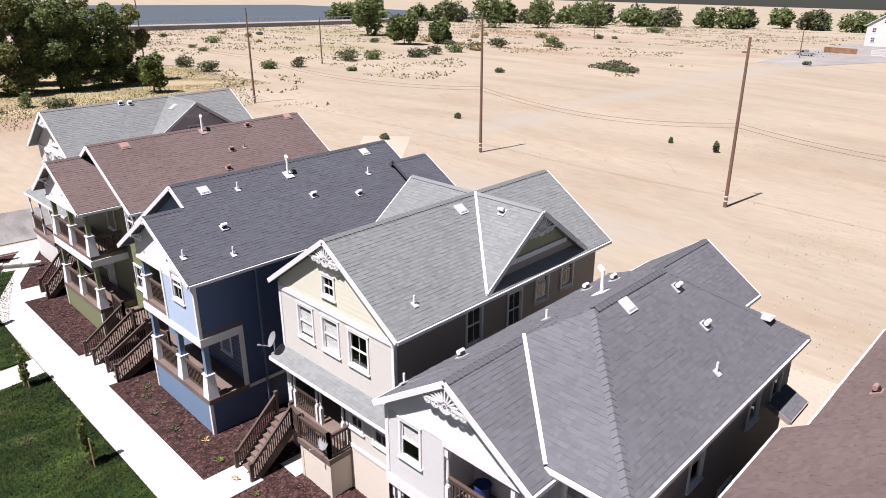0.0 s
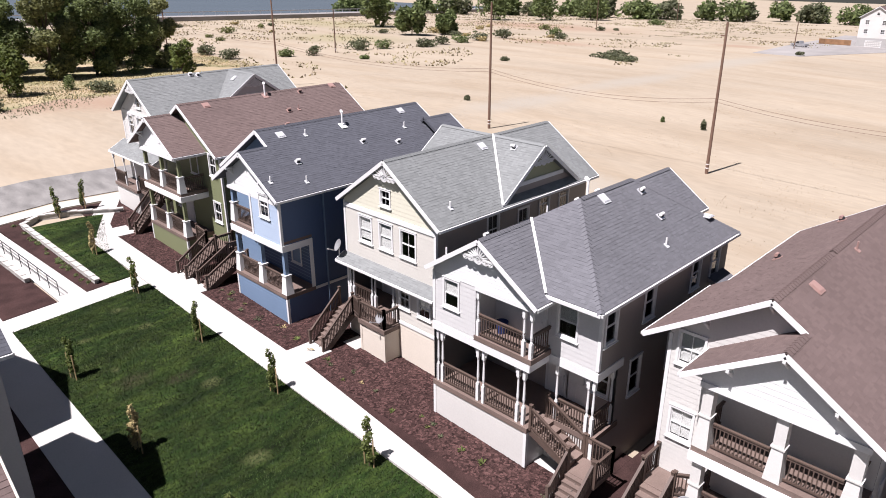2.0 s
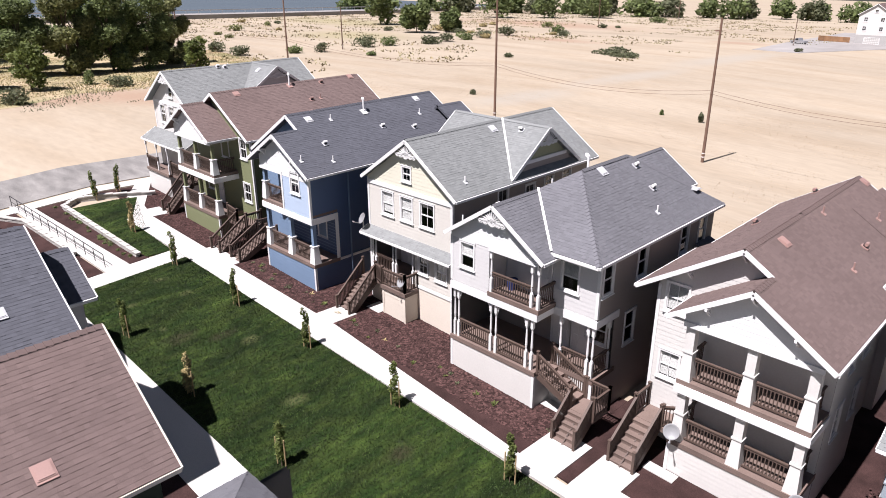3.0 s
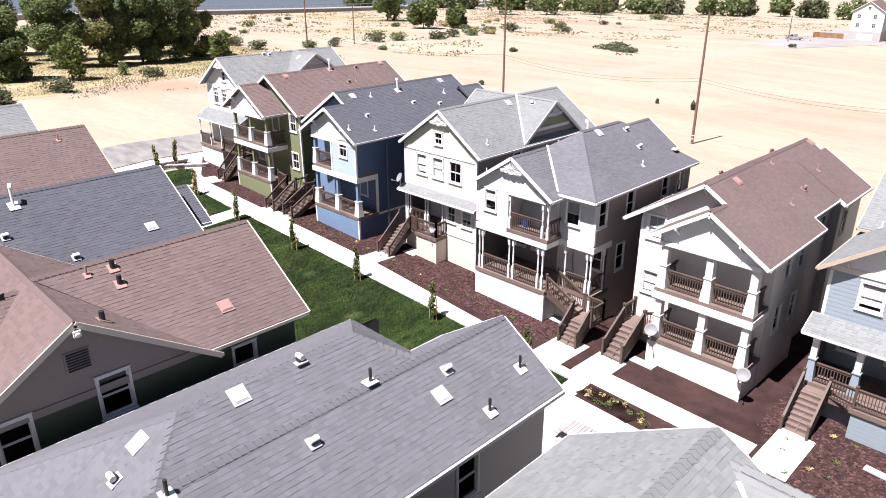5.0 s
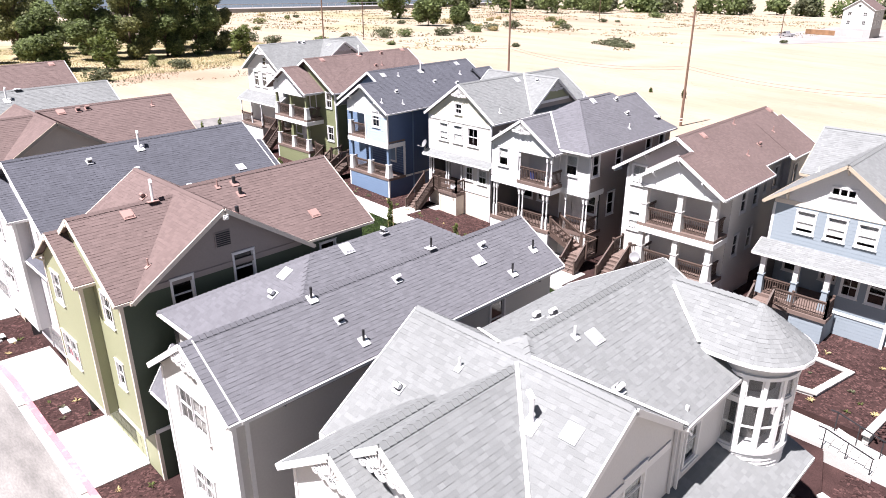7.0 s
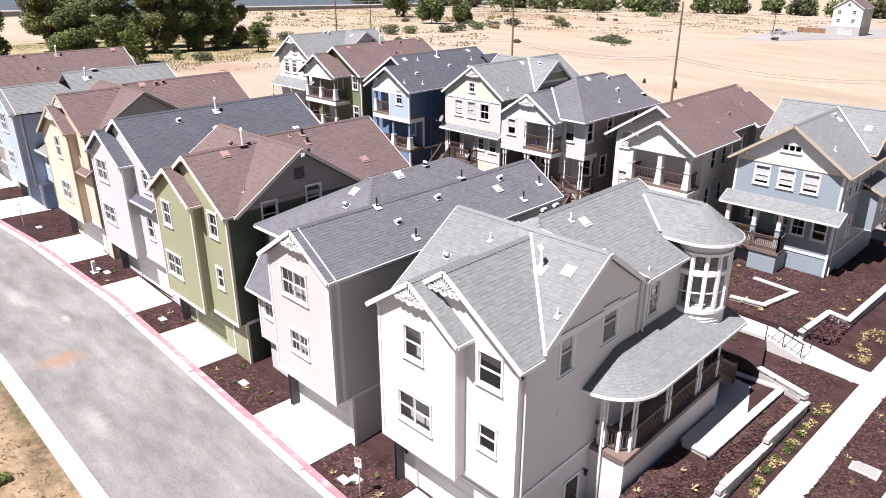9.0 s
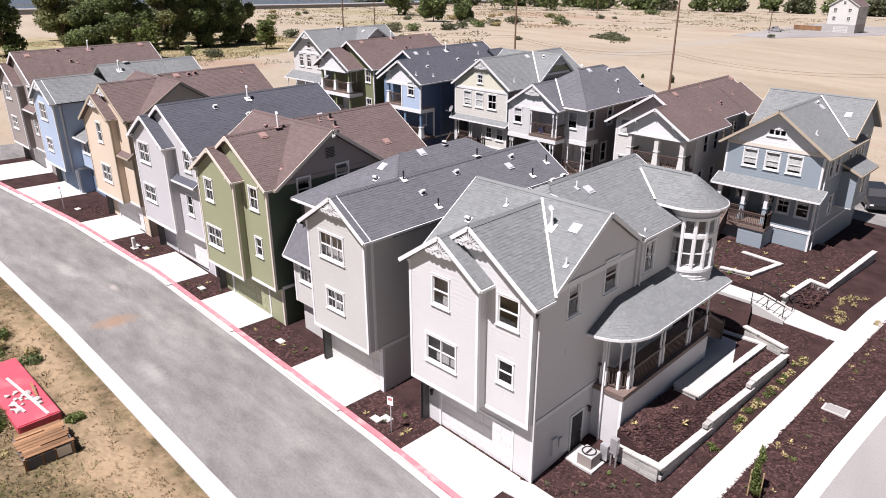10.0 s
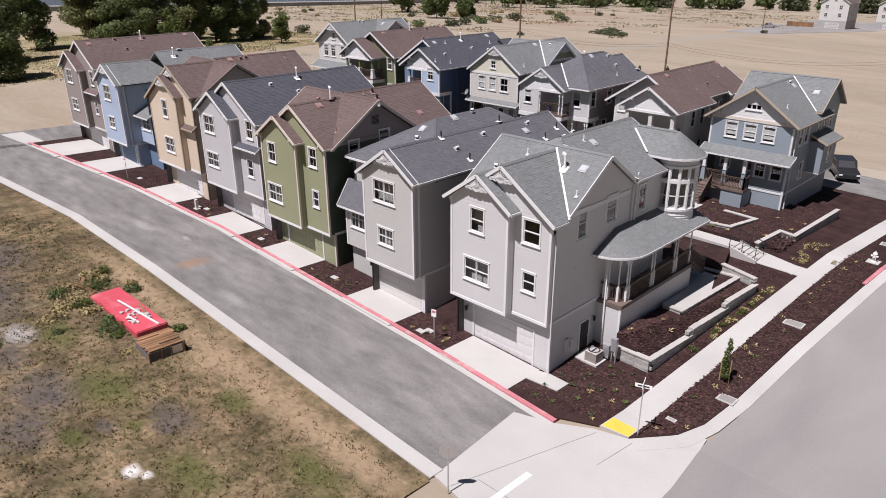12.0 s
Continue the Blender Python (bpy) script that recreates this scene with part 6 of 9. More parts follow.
def land():
    xs = sorted({*np.arange(-70, 40, 5.0), *[-60.0, 22.0], *[-70 - 12 * 1.35 ** i for i in range(1, 17)], *[40 + 12 * 1.4 ** i for i in range(1, 15)]})
    ys = sorted({*np.arange(-45, 60, 5.0), -16.5, 8.0, *[-45 - 10 * 1.4 ** i for i in range(1, 15)], *[60 + 10 * 1.35 ** i for i in range(1, 18)]})
    g = Geo()
    for y in ys:
        for x in xs:
            g.v.append((float(x), float(y), ground_z(x, y) - 0.06))
    n = len(xs)
    for j in range(len(ys) - 1):
        for i in range(n - 1):
            g.f.append((j * n + i, j * n + i + 1, (j + 1) * n + i + 1, (j + 1) * n + i))
    me = g.data("ground", DRY, True)
    tagged(new("ground", me), "dry straw-coloured grass and bare earth", "ground", kind="structure")


INNER = [(14.4, -19.85), (5, -19.45), (-18, -19.25), (-31, -20.0), (-52, -22.5)]
OUTER = [(13.2, -26.7), (-14, -26.6), (-27, -26.9), (-42, -28.7), (-54, -30.3)]


def offset(line, d):
    out = []
    for i, p in enumerate(line):
        a, b = Vector(line[max(0, i - 1)]), Vector(line[min(len(line) - 1, i + 1)])
        t = (b - a).normalized()
        q = Vector(p) + Vector((-t.y, t.x)) * d
        out.append((q.x, q.y))
    return out


def band(line, d0, d1):
    return offset(line, d0) + offset(line, d1)[::-1]


def paving():
    sheet("road", INNER + OUTER[::-1], ASPHALT, "worn grey asphalt alley with pale patches", "road", 0.0)
    sheet("kerb", band(INNER, -0.28, 0.0), REDPAINT, "kerb painted faded red", "kerb", 0.10, 0.2)
    sheet("gutter_strip", band(INNER, 0.0, 0.35), CONCRETE, "pale concrete gutter beside the kerb", "kerb", 0.012, 0.1)
    sheet("kerb", band(OUTER, -0.6, 0.15), CONCRETE, "pale concrete kerb along rough ground", "kerb", 0.06, 0.2)
    # beds and drives in front of the garages
    front = offset(INNER, -0.28)
    sheet("planting_bed", front + [(-52, -5.4), (11.4, -5.4), (11.4, -16.6), (14.4, -16.6)], MULCH, "red-brown bark mulch between driveways", "planting bed", 0.03, 0.1)
    for x0, x1 in ((6.4, 11.2), (-2.3, 2.3), (-12.3, -7.7), (-20.4, -15.6), (-30.2, -25.2), (-41.6, -37.0), (-50.2, -45.0)):
        ya = -19.6 if x0 > -25 else (-19.9 if x0 > -35 else -21.1 if x0 > -45 else -22.2)
        sheet("driveway", [(x0, ya), (x1, ya), (x1, -16.7), (x0, -16.7)], CONCRETE, "pale concrete driveway before a garage", "driveway", 0.08, 0.12)
    # corner apron and side street
    sheet("pavement", [(12.6, -20.6), (14.4, -19.85), (16.0, -18.75), (17.5, -18.2), (18.6, -17.0), (19.35, -15.4), (20.05, -15.6), (20.45, -19.8), (20.5, -27.5), (13.2, -26.6)], CONCRETE, "pale concrete apron at the alley mouth", "pavement", 0.02, 0.1)
    kerb = [(17.5, -18.2), (18.95, -16.2), (19.5, -14.7), (19.8, -12.0), (20.1, -5.5), (20.75, 4.0), (21.4, 13.0), (22.6, 26.0)]
    sheet("road", [(19.9, -60), (19.9, -18.9), (20.1, -16.0), (20.4, -13.2), *[(x + 0.4, y) for x, y in kerb[4:]], (36, 26), (34, -60)], ROADGREY, "pale grey asphalt side street", "road", 0.004)
    sheet("gutter_strip", [(x, y) for x, y in kerb] + [(x + 0.7, y - (0.5 if y < -15 else 0)) for x, y in kerb[::-1]], CONCRETE, "pale concrete gutter and kerb", "kerb", 0.03, 0.1)
    sheet("planting_bed", [(x - 0.02, y) for x, y in kerb] + [(20.6, 26), (19.2, 15.6), (18.3, 1.2), (17.8, -11.0)], MULCH, "mulched strip between pavement and kerb", "planting bed", 0.05, 0.1)
    sheet("pavement", [(16.05, -18.4), (17.45, -18.15), (17.82, -11.0), (18.3, 1.2), (19.2, 15.6), (20.2, 26), (18.7, 26), (18.1, 17.5), (17.2, 2.7), (16.45, -11.4)], CONCRETE, "pale concrete pavement along the side street", "pavement", 0.06, 0.12)
    sheet("planting_bed", [(11.5, -18.9), (14.4, -19.3), (16.05, -18.4), (16.45, -11.4), (17.2, 2.7), (18.1, 17.5), (18.5, 26), (-5, 26), (-5, 8.0), (4, 7.7), (4, -17)], MULCH, "red-brown bark mulch round the corner houses", "planting bed", 0.02, 0.1)
    # courtyard
    sheet("lawn", [(-33.0, -0.3), (-3.2, -0.3), (-3.2, 7.1), (-33.0, 7.1)], LAWN, "mown green lawn", "lawn", 0.05, 0.1)
    sheet("planting_bed", [(-48, 8.5), (-5, 7.75), (-5, 14.5), (-50, 14.5)], MULCH, "red-brown bark mulch before the porches", "planting bed", 0.03, 0.1)
    sheet("pavement", [(-42, 7.0), (2.5, 7.25), (16.9, 3.2), (16.9, 4.6), (3.5, 7.75), (-4.4, 7.75), (-9.8, 8.15), (-19.3, 8.75), (-42, 8.6)], CONCRETE, "pale concrete courtyard path", "pavement", 0.07, 0.12)
    sheet("pavement", [(-48, -2.3), (2, -2.3), (2, -0.3), (-48, -0.3)], CONCRETE, "pale concrete courtyard path", "pavement", 0.06, 0.12)
    sheet("pavement", [(-34.6, -0.3), (-33.0, -0.3), (-33.0, 7.0), (-34.6, 7.0)], CONCRETE, "pale concrete cross path", "pavement", 0.065, 0.12)
    sheet("planting_bed", [(-48, -5.4), (4.2, -5.4), (4.2, -2.3), (-48, -2.3)], MULCH, "bark mulch bed along the back of the alley houses", "planting bed", 0.04, 0.1)
    sheet("pavement", [(-3.2, -0.3), (2.0, -0.3), (2.0, 7.2), (-3.2, 7.2)], CONCRETE, "pale concrete cross path", "pavement", 0.065, 0.12)
    for x0, x1, y1 in ((-43.0, -41.2, 9.9), (-33.3, -29.8, 9.3), (-21.1, -19.6, 10.4), (-6.0, -4.2, 10.4), (-3.6, -2.0, 10.4), (5.4, 6.9, 11.0)):
        sheet("pavement", [(x0, 7.5 if x0 > -10 else 8.0), (x1, 7.5 if x0 > -10 else 8.0), (x1, y1), (x0, y1)], CONCRETE, "pale concrete spur to a staircase", "pavement", 0.068 if x1 < 5 else 0.1, 0.12)
    for x0, x1, y0, y1 in ((-20.0, -18.95, 11.4, 12.4), (-8.6, -5.9, 11.3, 12.4), (-2.2, -0.9, 10.9, 11.45), (7.0, 7.7, 12.3, 13.1)):
        sheet("pavement", [(x0, y0), (x1, y0), (x1, y1), (x0, y1)], CONCRETE, "pale concrete slab under a stair", "pavement", 0.06, 0.12)
    sheet("pavement", [(-3.2, 7.2), (5.2, 7.2), (5.2, 8.95), (-3.2, 8.95)], CONCRETE, "pale concrete courtyard path", "pavement", 0.074, 0.12)
    sheet("planting_bed", [(-2.25, 6.25), (3.9, 6.25), (3.9, 7.55), (-2.25, 7.55)], MULCH, "narrow bark mulch bed between two paths", "planting bed", 0.085, 0.1)
    sheet("kerb", [(20.62, 5.0), (20.86, 5.0), (21.3, 11.0), (21.06, 11.0)], REDPAINT, "kerb painted faded red", "kerb", 0.1, 0.2)
    # scored lines and a painted bar on the apron
    for a, b in (((14.07, -26.6), (16.2, -18.95)), ((14.58, -25.4), (16.6, -25.3)), ((17.5, -20.84), (17.77, -18.35))):
        d = (Vector(b) - Vector(a)).normalized() * 0.012
        sheet("joint", [(a[0] - d.y, a[1] + d.x), (b[0] - d.y, b[1] + d.x), (b[0] + d.y, b[1] - d.x), (a[0] + d.y, a[1] - d.x)], ASPHALT, "dark scored joint in concrete", "joint", 0.024, 0.01)
    sheet("road_marking", [(15.65, -26.2), (15.95, -26.2), (15.98, -23.5), (15.68, -23.5)], WHITEPIPE, "white painted bar on the apron", "road marking", 0.026, 0.01)
    sheet("pavement", [(-57.5, -23.6), (-51, -22.6), (-51.3, -20.8), (-57.5, -21.4)], CONCRETE, "pale concrete apron at the far end of the alley", "pavement", 0.012, 0.1)
    # far street
    sheet("road", [(-58.2, -60), (-51.3, -60), (-51.3, 38), (-58.2, 38)], ASPHALT, "grey asphalt street beyond the houses", "road", 0.0)
    sheet("pavement", [(-50.8, -14), (-49.4, -14), (-49.4, 40), (-50.8, 40)], CONCRETE, "pale concrete pavement", "pavement", 0.05)


land()
paving()
house_b1(), house_b2(), house_b3(), house_b4(), house_b5(), house_b6(), house_b7()
alley_row()
# each house stays level; small shifts east, north and up fit it to the camera's view, in the order of building
SETTLE = [(0.55, 0.0, 0.1), (0.0, 0.0, 0.1), (0.0, 0.0, 0.2), (0.0, 0.0, 0.06), (0.0, -0.4, 0.17), (0.1, 0.0, 0.3), (0.0, 0.0, 0.0),
          (-0.2, 0.3, 0.0), (0.0, 0.1, 0.08), (0.0, 0.1, 0.08), (-0.12, 0.1, 0.14), (-0.25, 0.15, 0.18), (0.0, 0.0, 0.14), (0.0, 0.0, 0.1), (0.0, 0.0, 0.1), (0.0, 0.0, 0.1)]
for h, (east, north, up) in zip(HOUSES, SETTLE):
    x, y = h.location.xy
    h.location += Vector((0.06 - 0.0056 * x - 0.007 * y + east, 0.04 + north, tilt(x, y) + up))


# ---------------------------------------------------------------- walls, steps and beds of the corner
def retaining_wall(line, high, label, block=0.42, course=0.2, level=None):
    """A dry wall of split-face blocks with a cap, stepping with the ground along a line of corners."""
    base = Vector((*line[0], ground_z(*line[0])))
    w = thing("retaining_wall", base, label, "retaining wall", "garden walls")
    core = Geo()
    rnd = random.Random(int(abs(line[0][0] * 100)))
    stone = Geo().box(-0.5, 0.5, -0.13, 0.13, 0, 1).data("block", STONE)
    cap = Geo().box(-0.5, 0.5, -0.17, 0.17, 0, 1).data("cap_stone", CAPSTONE)
    for a, b in zip(line, line[1:]):
        a, b = Vector(a), Vector(b)
        d = (b - a).normalized()
        n = max(1, round((b - a).length / block))
        ang = math.atan2(d.y, d.x)
        seg = (b - a).length / n
        for i in range(n):
            c = a.lerp(b, (i + 0.5) / n)
            zt = high(c.x, c.y) + tilt(c.x, c.y)
            z = ground_z(c.x, c.y) - 0.15
            k = max(1, math.ceil((zt - z) / course))
            for j in range(k):
                zz = zt - (j + 1) * course
                off = rnd.uniform(-0.012, 0.012)
                m = Matrix.Translation((c.x - d.y * off + d.x * (seg / 2 if j % 2 and i < n - 1 else 0), c.y + d.x * off + d.y * (seg / 2 if j % 2 and i < n - 1 else 0), zz)) @ Matrix.Rotation(ang, 4, "Z") @ Matrix.Diagonal((seg - 0.012, 1, course - 0.01, 1))
                part("block", stone, None, w, at=m)
            if i % 2 == 0:
                L = seg * (2 if i % 2 == 0 and i < n - 1 else 1)
                cc = c + d * (L - seg) / 2
                m = Matrix.Translation((cc.x, cc.y, zt)) @ Matrix.Rotation(ang, 4, "Z") @ Matrix.Diagonal((L + (0.3 if i >= n - 2 else 0.0) - 0.008, 1, 0.075, 1))
                part("cap_stone", cap, None, w, at=m)
    return w


def stepped(z0, slope, step):
    """A wall top that climbs with y in steps."""
    return lambda x, y: z0 + slope * math.floor((y + 13.0) / step) * step


CAPSTONE = surface("pale_cap_stone", (0.43, 0.41, 0.38), rough=0.85, vary=0.08, scale=1.5, fine=20, bump=0.2)


def raised(x, y):
    """The soil between the two garden walls climbs towards the porch."""
    return min(-1.38, -2.5 + 0.1 * (y + 12) + 0.7 * max(0.0, 15.35 + 0.046 * (y + 13) - x))


def corner_garden():
    top = stepped(-2.2, 0.09, 4.0)
    retaining_wall([(13.35, -12.8), (15.45, -12.8), (16.0, -0.75), (13.55, 0.1)], lambda x, y: -2.18 + 0.1 * math.floor((y + 13.0) / 4.1) * 4.1, "grey split-face block retaining wall with pale caps")
    retaining_wall([(13.45, -7.8), (14.55, -7.8), (14.78, -0.45), (11.0, -0.8)], lambda x, y: -1.3, "low grey block wall round the inner bed")
    retaining_wall([(15.4, 17.0), (15.0, 8.6), (13.9, 8.9), (13.6, 5.4)], lambda x, y: -0.75 + 0.035 * (y - 5), "grey block retaining wall beside the steps")
    retaining_wall([(9.0, 6.7), (10.9, 7.0), (11.5, 10.3), (9.0, 10.6)], lambda x, y: -0.62, "low pale kerb wall round a planting bed", 0.5, 0.16)
    # raised soil behind the walls
    sheet("planting_bed", [(13.3, -12.7), (15.35, -12.7), (15.9, -0.7), (13.6, 0.0), (13.3, -5.5)], MULCH, "raised bark mulch bed behind a block wall", "planting bed", -0.08, 0.6, level=raised, step=0.7)
    sheet("planting_bed", [(13.4, -0.3), (13.5, 0.2), (12.6, 3.2), (4.2, 3.2), (4.2, -2.0), (10.9, -2.0), (10.9, -0.5)], MULCH, "raised bark mulch bed beside the path", "planting bed", 0.0, 0.6, level=lambda x, y: -1.1 + 0.05 * (y + 1))
    sheet("planting_bed", [(4.5, 5.5), (13.5, 5.5), (13.8, 8.9), (14.9, 8.7), (15.3, 17.0), (4.5, 14.5)], MULCH, "raised bark mulch bed before the slate blue house", "planting bed", 0.0, 0.6, level=lambda x, y: -0.80 + 0.02 * (y - 5))
    sheet("pavement", [(13.25, -7.65), (14.45, -7.65), (14.65, -4.2), (13.6, -1.2), (11.2, -1.0), (11.2, -4.4), (13.25, -4.4)], CONCRETE, "pale concrete landing at the foot of the porch stair", "pavement", 0.0, 0.3, level=lambda x, y: -1.3)
    sheet("planting_bed", [(14.6, -4.0), (14.65, -0.6), (11.2, -0.9), (13.5, -1.3)], MULCH, "bark mulch inside the low wall", "planting bed", 0.0, 0.3, level=lambda x, y: -1.32)
    sheet("planting_bed", [(-2.4, 6.5), (-2.0, 7.45), (1.0, 7.2), (0.5, 6.2)], MULCH, "small mulch bed in the concrete path", "planting bed", 0.085, 0.1)
    # path and steps down to the street
    sheet("pavement", [(1.5, 3.3), (12.7, 3.3), (12.7, 4.7), (1.5, 4.7)], CONCRETE, "pale concrete path to the steps", "pavement", 0.0, 0.5, level=lambda x, y: -0.55 - 0.02 * (x - 1.5))
    st = thing("garden_steps", (13.5, 4.0, ground_z(13.5, 4)), "pale concrete garden steps with black handrails", "steps")
    n = 5
    zt, zb = -0.77 + tilt(13, 4), ground_z(14.4, 4) + 0.06
    for i in range(n):
        x0 = 12.7 + 1.7 * i / n
        part("step", Geo().box(x0, x0 + 1.7 / n + 0.02, 3.3, 4.7, zb - 0.5, zt - (zt - zb) * (i + 1) / (n + 1)), CONCRETE, st)
    for y in (3.22, 4.78):
        part("cheek", Geo().slab([(12.6, y, zt + 0.1), (14.5, y, zb + 0.12), (14.5, y, zb - 0.4), (12.6, y, zb - 0.4)], (0, 0.14 if y > 4 else -0.14, 0)), CONCRETE, st)
        hr = Geo().beam((12.5, y, zt + 0.9), (14.4, y, zb + 0.95), 0.045, 0.045).beam((12.2, y, zt + 0.9), (12.5, y, zt + 0.9), 0.045, 0.045)
        hd = part("handrail", hr, BLACK, st, "black metal handrail")
        for x, z in ((12.5, zt), (13.4, (zt + zb) / 2), (14.35, zb)):
            part("handrail_post", Geo().box(x - 0.02, x + 0.02, y - 0.02, y + 0.02, z - 0.1, z + 0.9), BLACK, hd)
    sheet("pavement", [(14.4, 3.3), (17.3, 3.3), (17.35, 4.7), (14.4, 4.7)], CONCRETE, "pale concrete path from the steps to the street", "pavement", 0.055, 0.2)
    # tactile strip, covers
    sheet("tactile_paving", [(16.1, -18.3), (17.45, -18.12), (17.4, -17.35), (16.15, -17.35)], YELLOW, "yellow tactile paving at the crossing", "tactile paving", 0.066, 0.02)
    for c, w, d in (((19.25, -2.85), 1.1, 0.75), ((19.45, -12.2), 0.9, 0.7), ((18.2, -15.5), 0.5, 0.25), ((20.1, 13.5), 1.2, 0.8)):
        v = thing("utility_cover", (*c, ground_z(*c)), "pale concrete utility cover in mulch", "utility cover", "utility covers")
        z = ground_z(*c)
        part("rim", Geo().box(c[0] - w / 2, c[0] + w / 2, c[1] - d / 2, c[1] + d / 2, z, z + 0.09), CONCRETE, v)
        part("lid", Geo().box(c[0] - w / 2 + 0.09, c[0] + w / 2 - 0.09, c[1] - d / 2 + 0.08, c[1] + d / 2 - 0.08, z + 0.09, z + 0.1), ROADGREY, v)
    # little slabs in the beds by the drives
    for x, y in ((4.3, -18.2), (4.0, -18.6), (-5.0, -18.0), (-13.9, -18.1), (-22.3, -18.0), (-23.2, -18.3), (-33.5, -18.7)):
        z = ground_z(x, y)
        v = thing("valve_cover", (x, y, z), "small pale concrete valve cover in mulch", "utility cover", "valve covers")
        part("lid", Geo().box(x - 0.28, x + 0.28, y - 0.18, y + 0.18, z, z + 0.08), CONCRETE, v)
    # service walk at the corner house
    sheet("pavement", [(10.9, -17.9), (13.0, -17.6), (13.0, -16.6), (11.8, -16.6), (11.2, -16.8)], CONCRETE, "pale concrete apron by the garage corner", "pavement", 0.085, 0.12)
    sheet("pavement", [(11.8, -14.4), (12.9, -14.4), (12.9, -13.2), (11.8, -13.2)], CONCRETE, "pale concrete step at the side door", "pavement", 0.09, 0.12)


def air_conditioner(x, y):
    z = ground_z(x, y) + 0.05
    a = thing("air_conditioner", (x, y, z), "beige outdoor air conditioner on a concrete pad", "air conditioner")
    part("pad", Geo().box(x - 0.5, x + 0.5, y - 0.5, y + 0.5, z - 0.05, z + 0.05), CONCRETE, a)
    part("case", Geo().lathe((x, y, z), [(0.5, 0.05), (0.5, 0.58), (0.44, 0.64)], 4, turn=math.pi / 4), TAUPE, a)
    part("top_rim", Geo().lathe((x, y, z), [(0.50, 0.58), (0.52, 0.62), (0.44, 0.66)], 4, turn=math.pi / 4), WARM, a)
    part("fan_guard", Geo().lathe((x, y, z + 0.64), [(0.33, 0), (0.33, 0.04), (0.27, 0.05), (0.27, 0.0)], 16), BLACK, a)
    part("fan_blades", Geo().box(x - 0.22, x + 0.22, y - 0.05, y + 0.05, z + 0.63, z + 0.65).box(x - 0.05, x + 0.05, y - 0.22, y + 0.22, z + 0.652, z + 0.67), BLACK, a)


def utility_pedestal(x, y):
    z = ground_z(x, y)
    u = thing("utility_cabinet", (x, y, z), "grey metal utility cabinets on posts", "utility cabinet")
    part("cabinet", Geo().box(x - 0.16, x + 0.16, y - 0.12, y + 0.12, z + 0.75, z + 1.5), METAL, u)
    part("cabinet", Geo().box(x - 0.62, x - 0.25, y - 0.12, y + 0.12, z + 0.2, z + 0.95), METAL, u)
    for dx in (-0.12, 0.12, -0.45):
        part("post", Geo().box(x + dx - 0.03, x + dx + 0.03, y - 0.03, y + 0.03, z - 0.05, z + 0.8), METAL, u)


def sign_post(x, y, high, label, blades):
    z = ground_z(x, y)
    s = thing("sign_post", (x, y, z), label, "sign post")
    part("post", Geo().lathe((x, y, z), [(0.028, -0.1), (0.028, high)], 8), METAL, s)
    for kind, ang, zz in blades:
        g = Geo()
        m = Matrix.Translation((x, y, z + zz)) @ Matrix.Rotation(radians(ang), 4, "Z")
        if kind == "blade":
            g.hull8([m @ Vector(p) for p in ((-0.38, -0.012, -0.09), (0.38, -0.012, -0.09), (0.38, 0.012, -0.09), (-0.38, 0.012, -0.09), (-0.38, -0.012, 0.09), (0.38, -0.012, 0.09), (0.38, 0.012, 0.09), (-0.38, 0.012, 0.09))])
            b = part("name_blade", g, WHITEPIPE, s)
            t = Geo()
            t.hull8([m @ Vector(p) for p in ((-0.26, -0.016, -0.035), (0.26, -0.016, -0.035), (0.26, 0.016, -0.035), (-0.26, 0.016, -0.035), (-0.26, -0.016, 0.035), (0.26, -0.016, 0.035), (0.26, 0.016, 0.035), (-0.26, 0.016, 0.035))])
            part("lettering_bar", t, BLACK, b)
        elif kind == "octagon":
            g.lathe((x, y, z + zz), [(0.38, -0.008), (0.38, 0.008)], 8, m.to_3x3() @ Vector((0, 1, 0)), math.pi / 8)
            part("plate", g, METAL, s)
        else:
            g.hull8([m @ Vector(p) for p in ((-0.15, -0.03, -0.22), (0.15, -0.03, -0.22), (0.15, -0.015, -0.22), (-0.15, -0.015, -0.22), (-0.15, -0.03, 0.22), (0.15, -0.03, 0.22), (0.15, -0.015, 0.22), (-0.15, -0.015, 0.22))])
            p = part("plate", g, WHITEPIPE, s)
            t = Geo()
            t.hull8([m @ Vector(q) for q in ((-0.11, -0.034, 0.02), (0.11, -0.034, 0.02), (0.11, -0.028, 0.02), (-0.11, -0.028, 0.02), (-0.11, -0.034, 0.16), (0.11, -0.034, 0.16), (0.11, -0.028, 0.16), (-0.11, -0.028, 0.16))])
            part("lettering_bar", t, REDPAINT, p)


def hydrant(x, y):
    z = ground_z(x, y)
    h = thing("fire_hydrant", (x, y, z), "white fire hydrant on a concrete pad", "fire hydrant")
    part("pad", Geo().box(x - 0.4, x + 0.4, y - 0.4, y + 0.4, z, z + 0.1), CONCRETE, h)
    part("barrel", Geo().lathe((x, y, z + 0.1), [(0.17, 0), (0.17, 0.05), (0.11, 0.07), (0.11, 0.5), (0.15, 0.52), (0.15, 0.57), (0.1, 0.68), (0.03, 0.72), (0.03, 0.78)], 12), WHITEPIPE, h)
    for ax in ((1, 0, 0), (-1, 0, 0), (0, -1, 0)):
        part("nozzle", Geo().lathe((x, y, z + 0.5), [(0.06, 0.08), (0.06, 0.18), (0.075, 0.18), (0.075, 0.22)], 10, ax), WHITEPIPE, h)


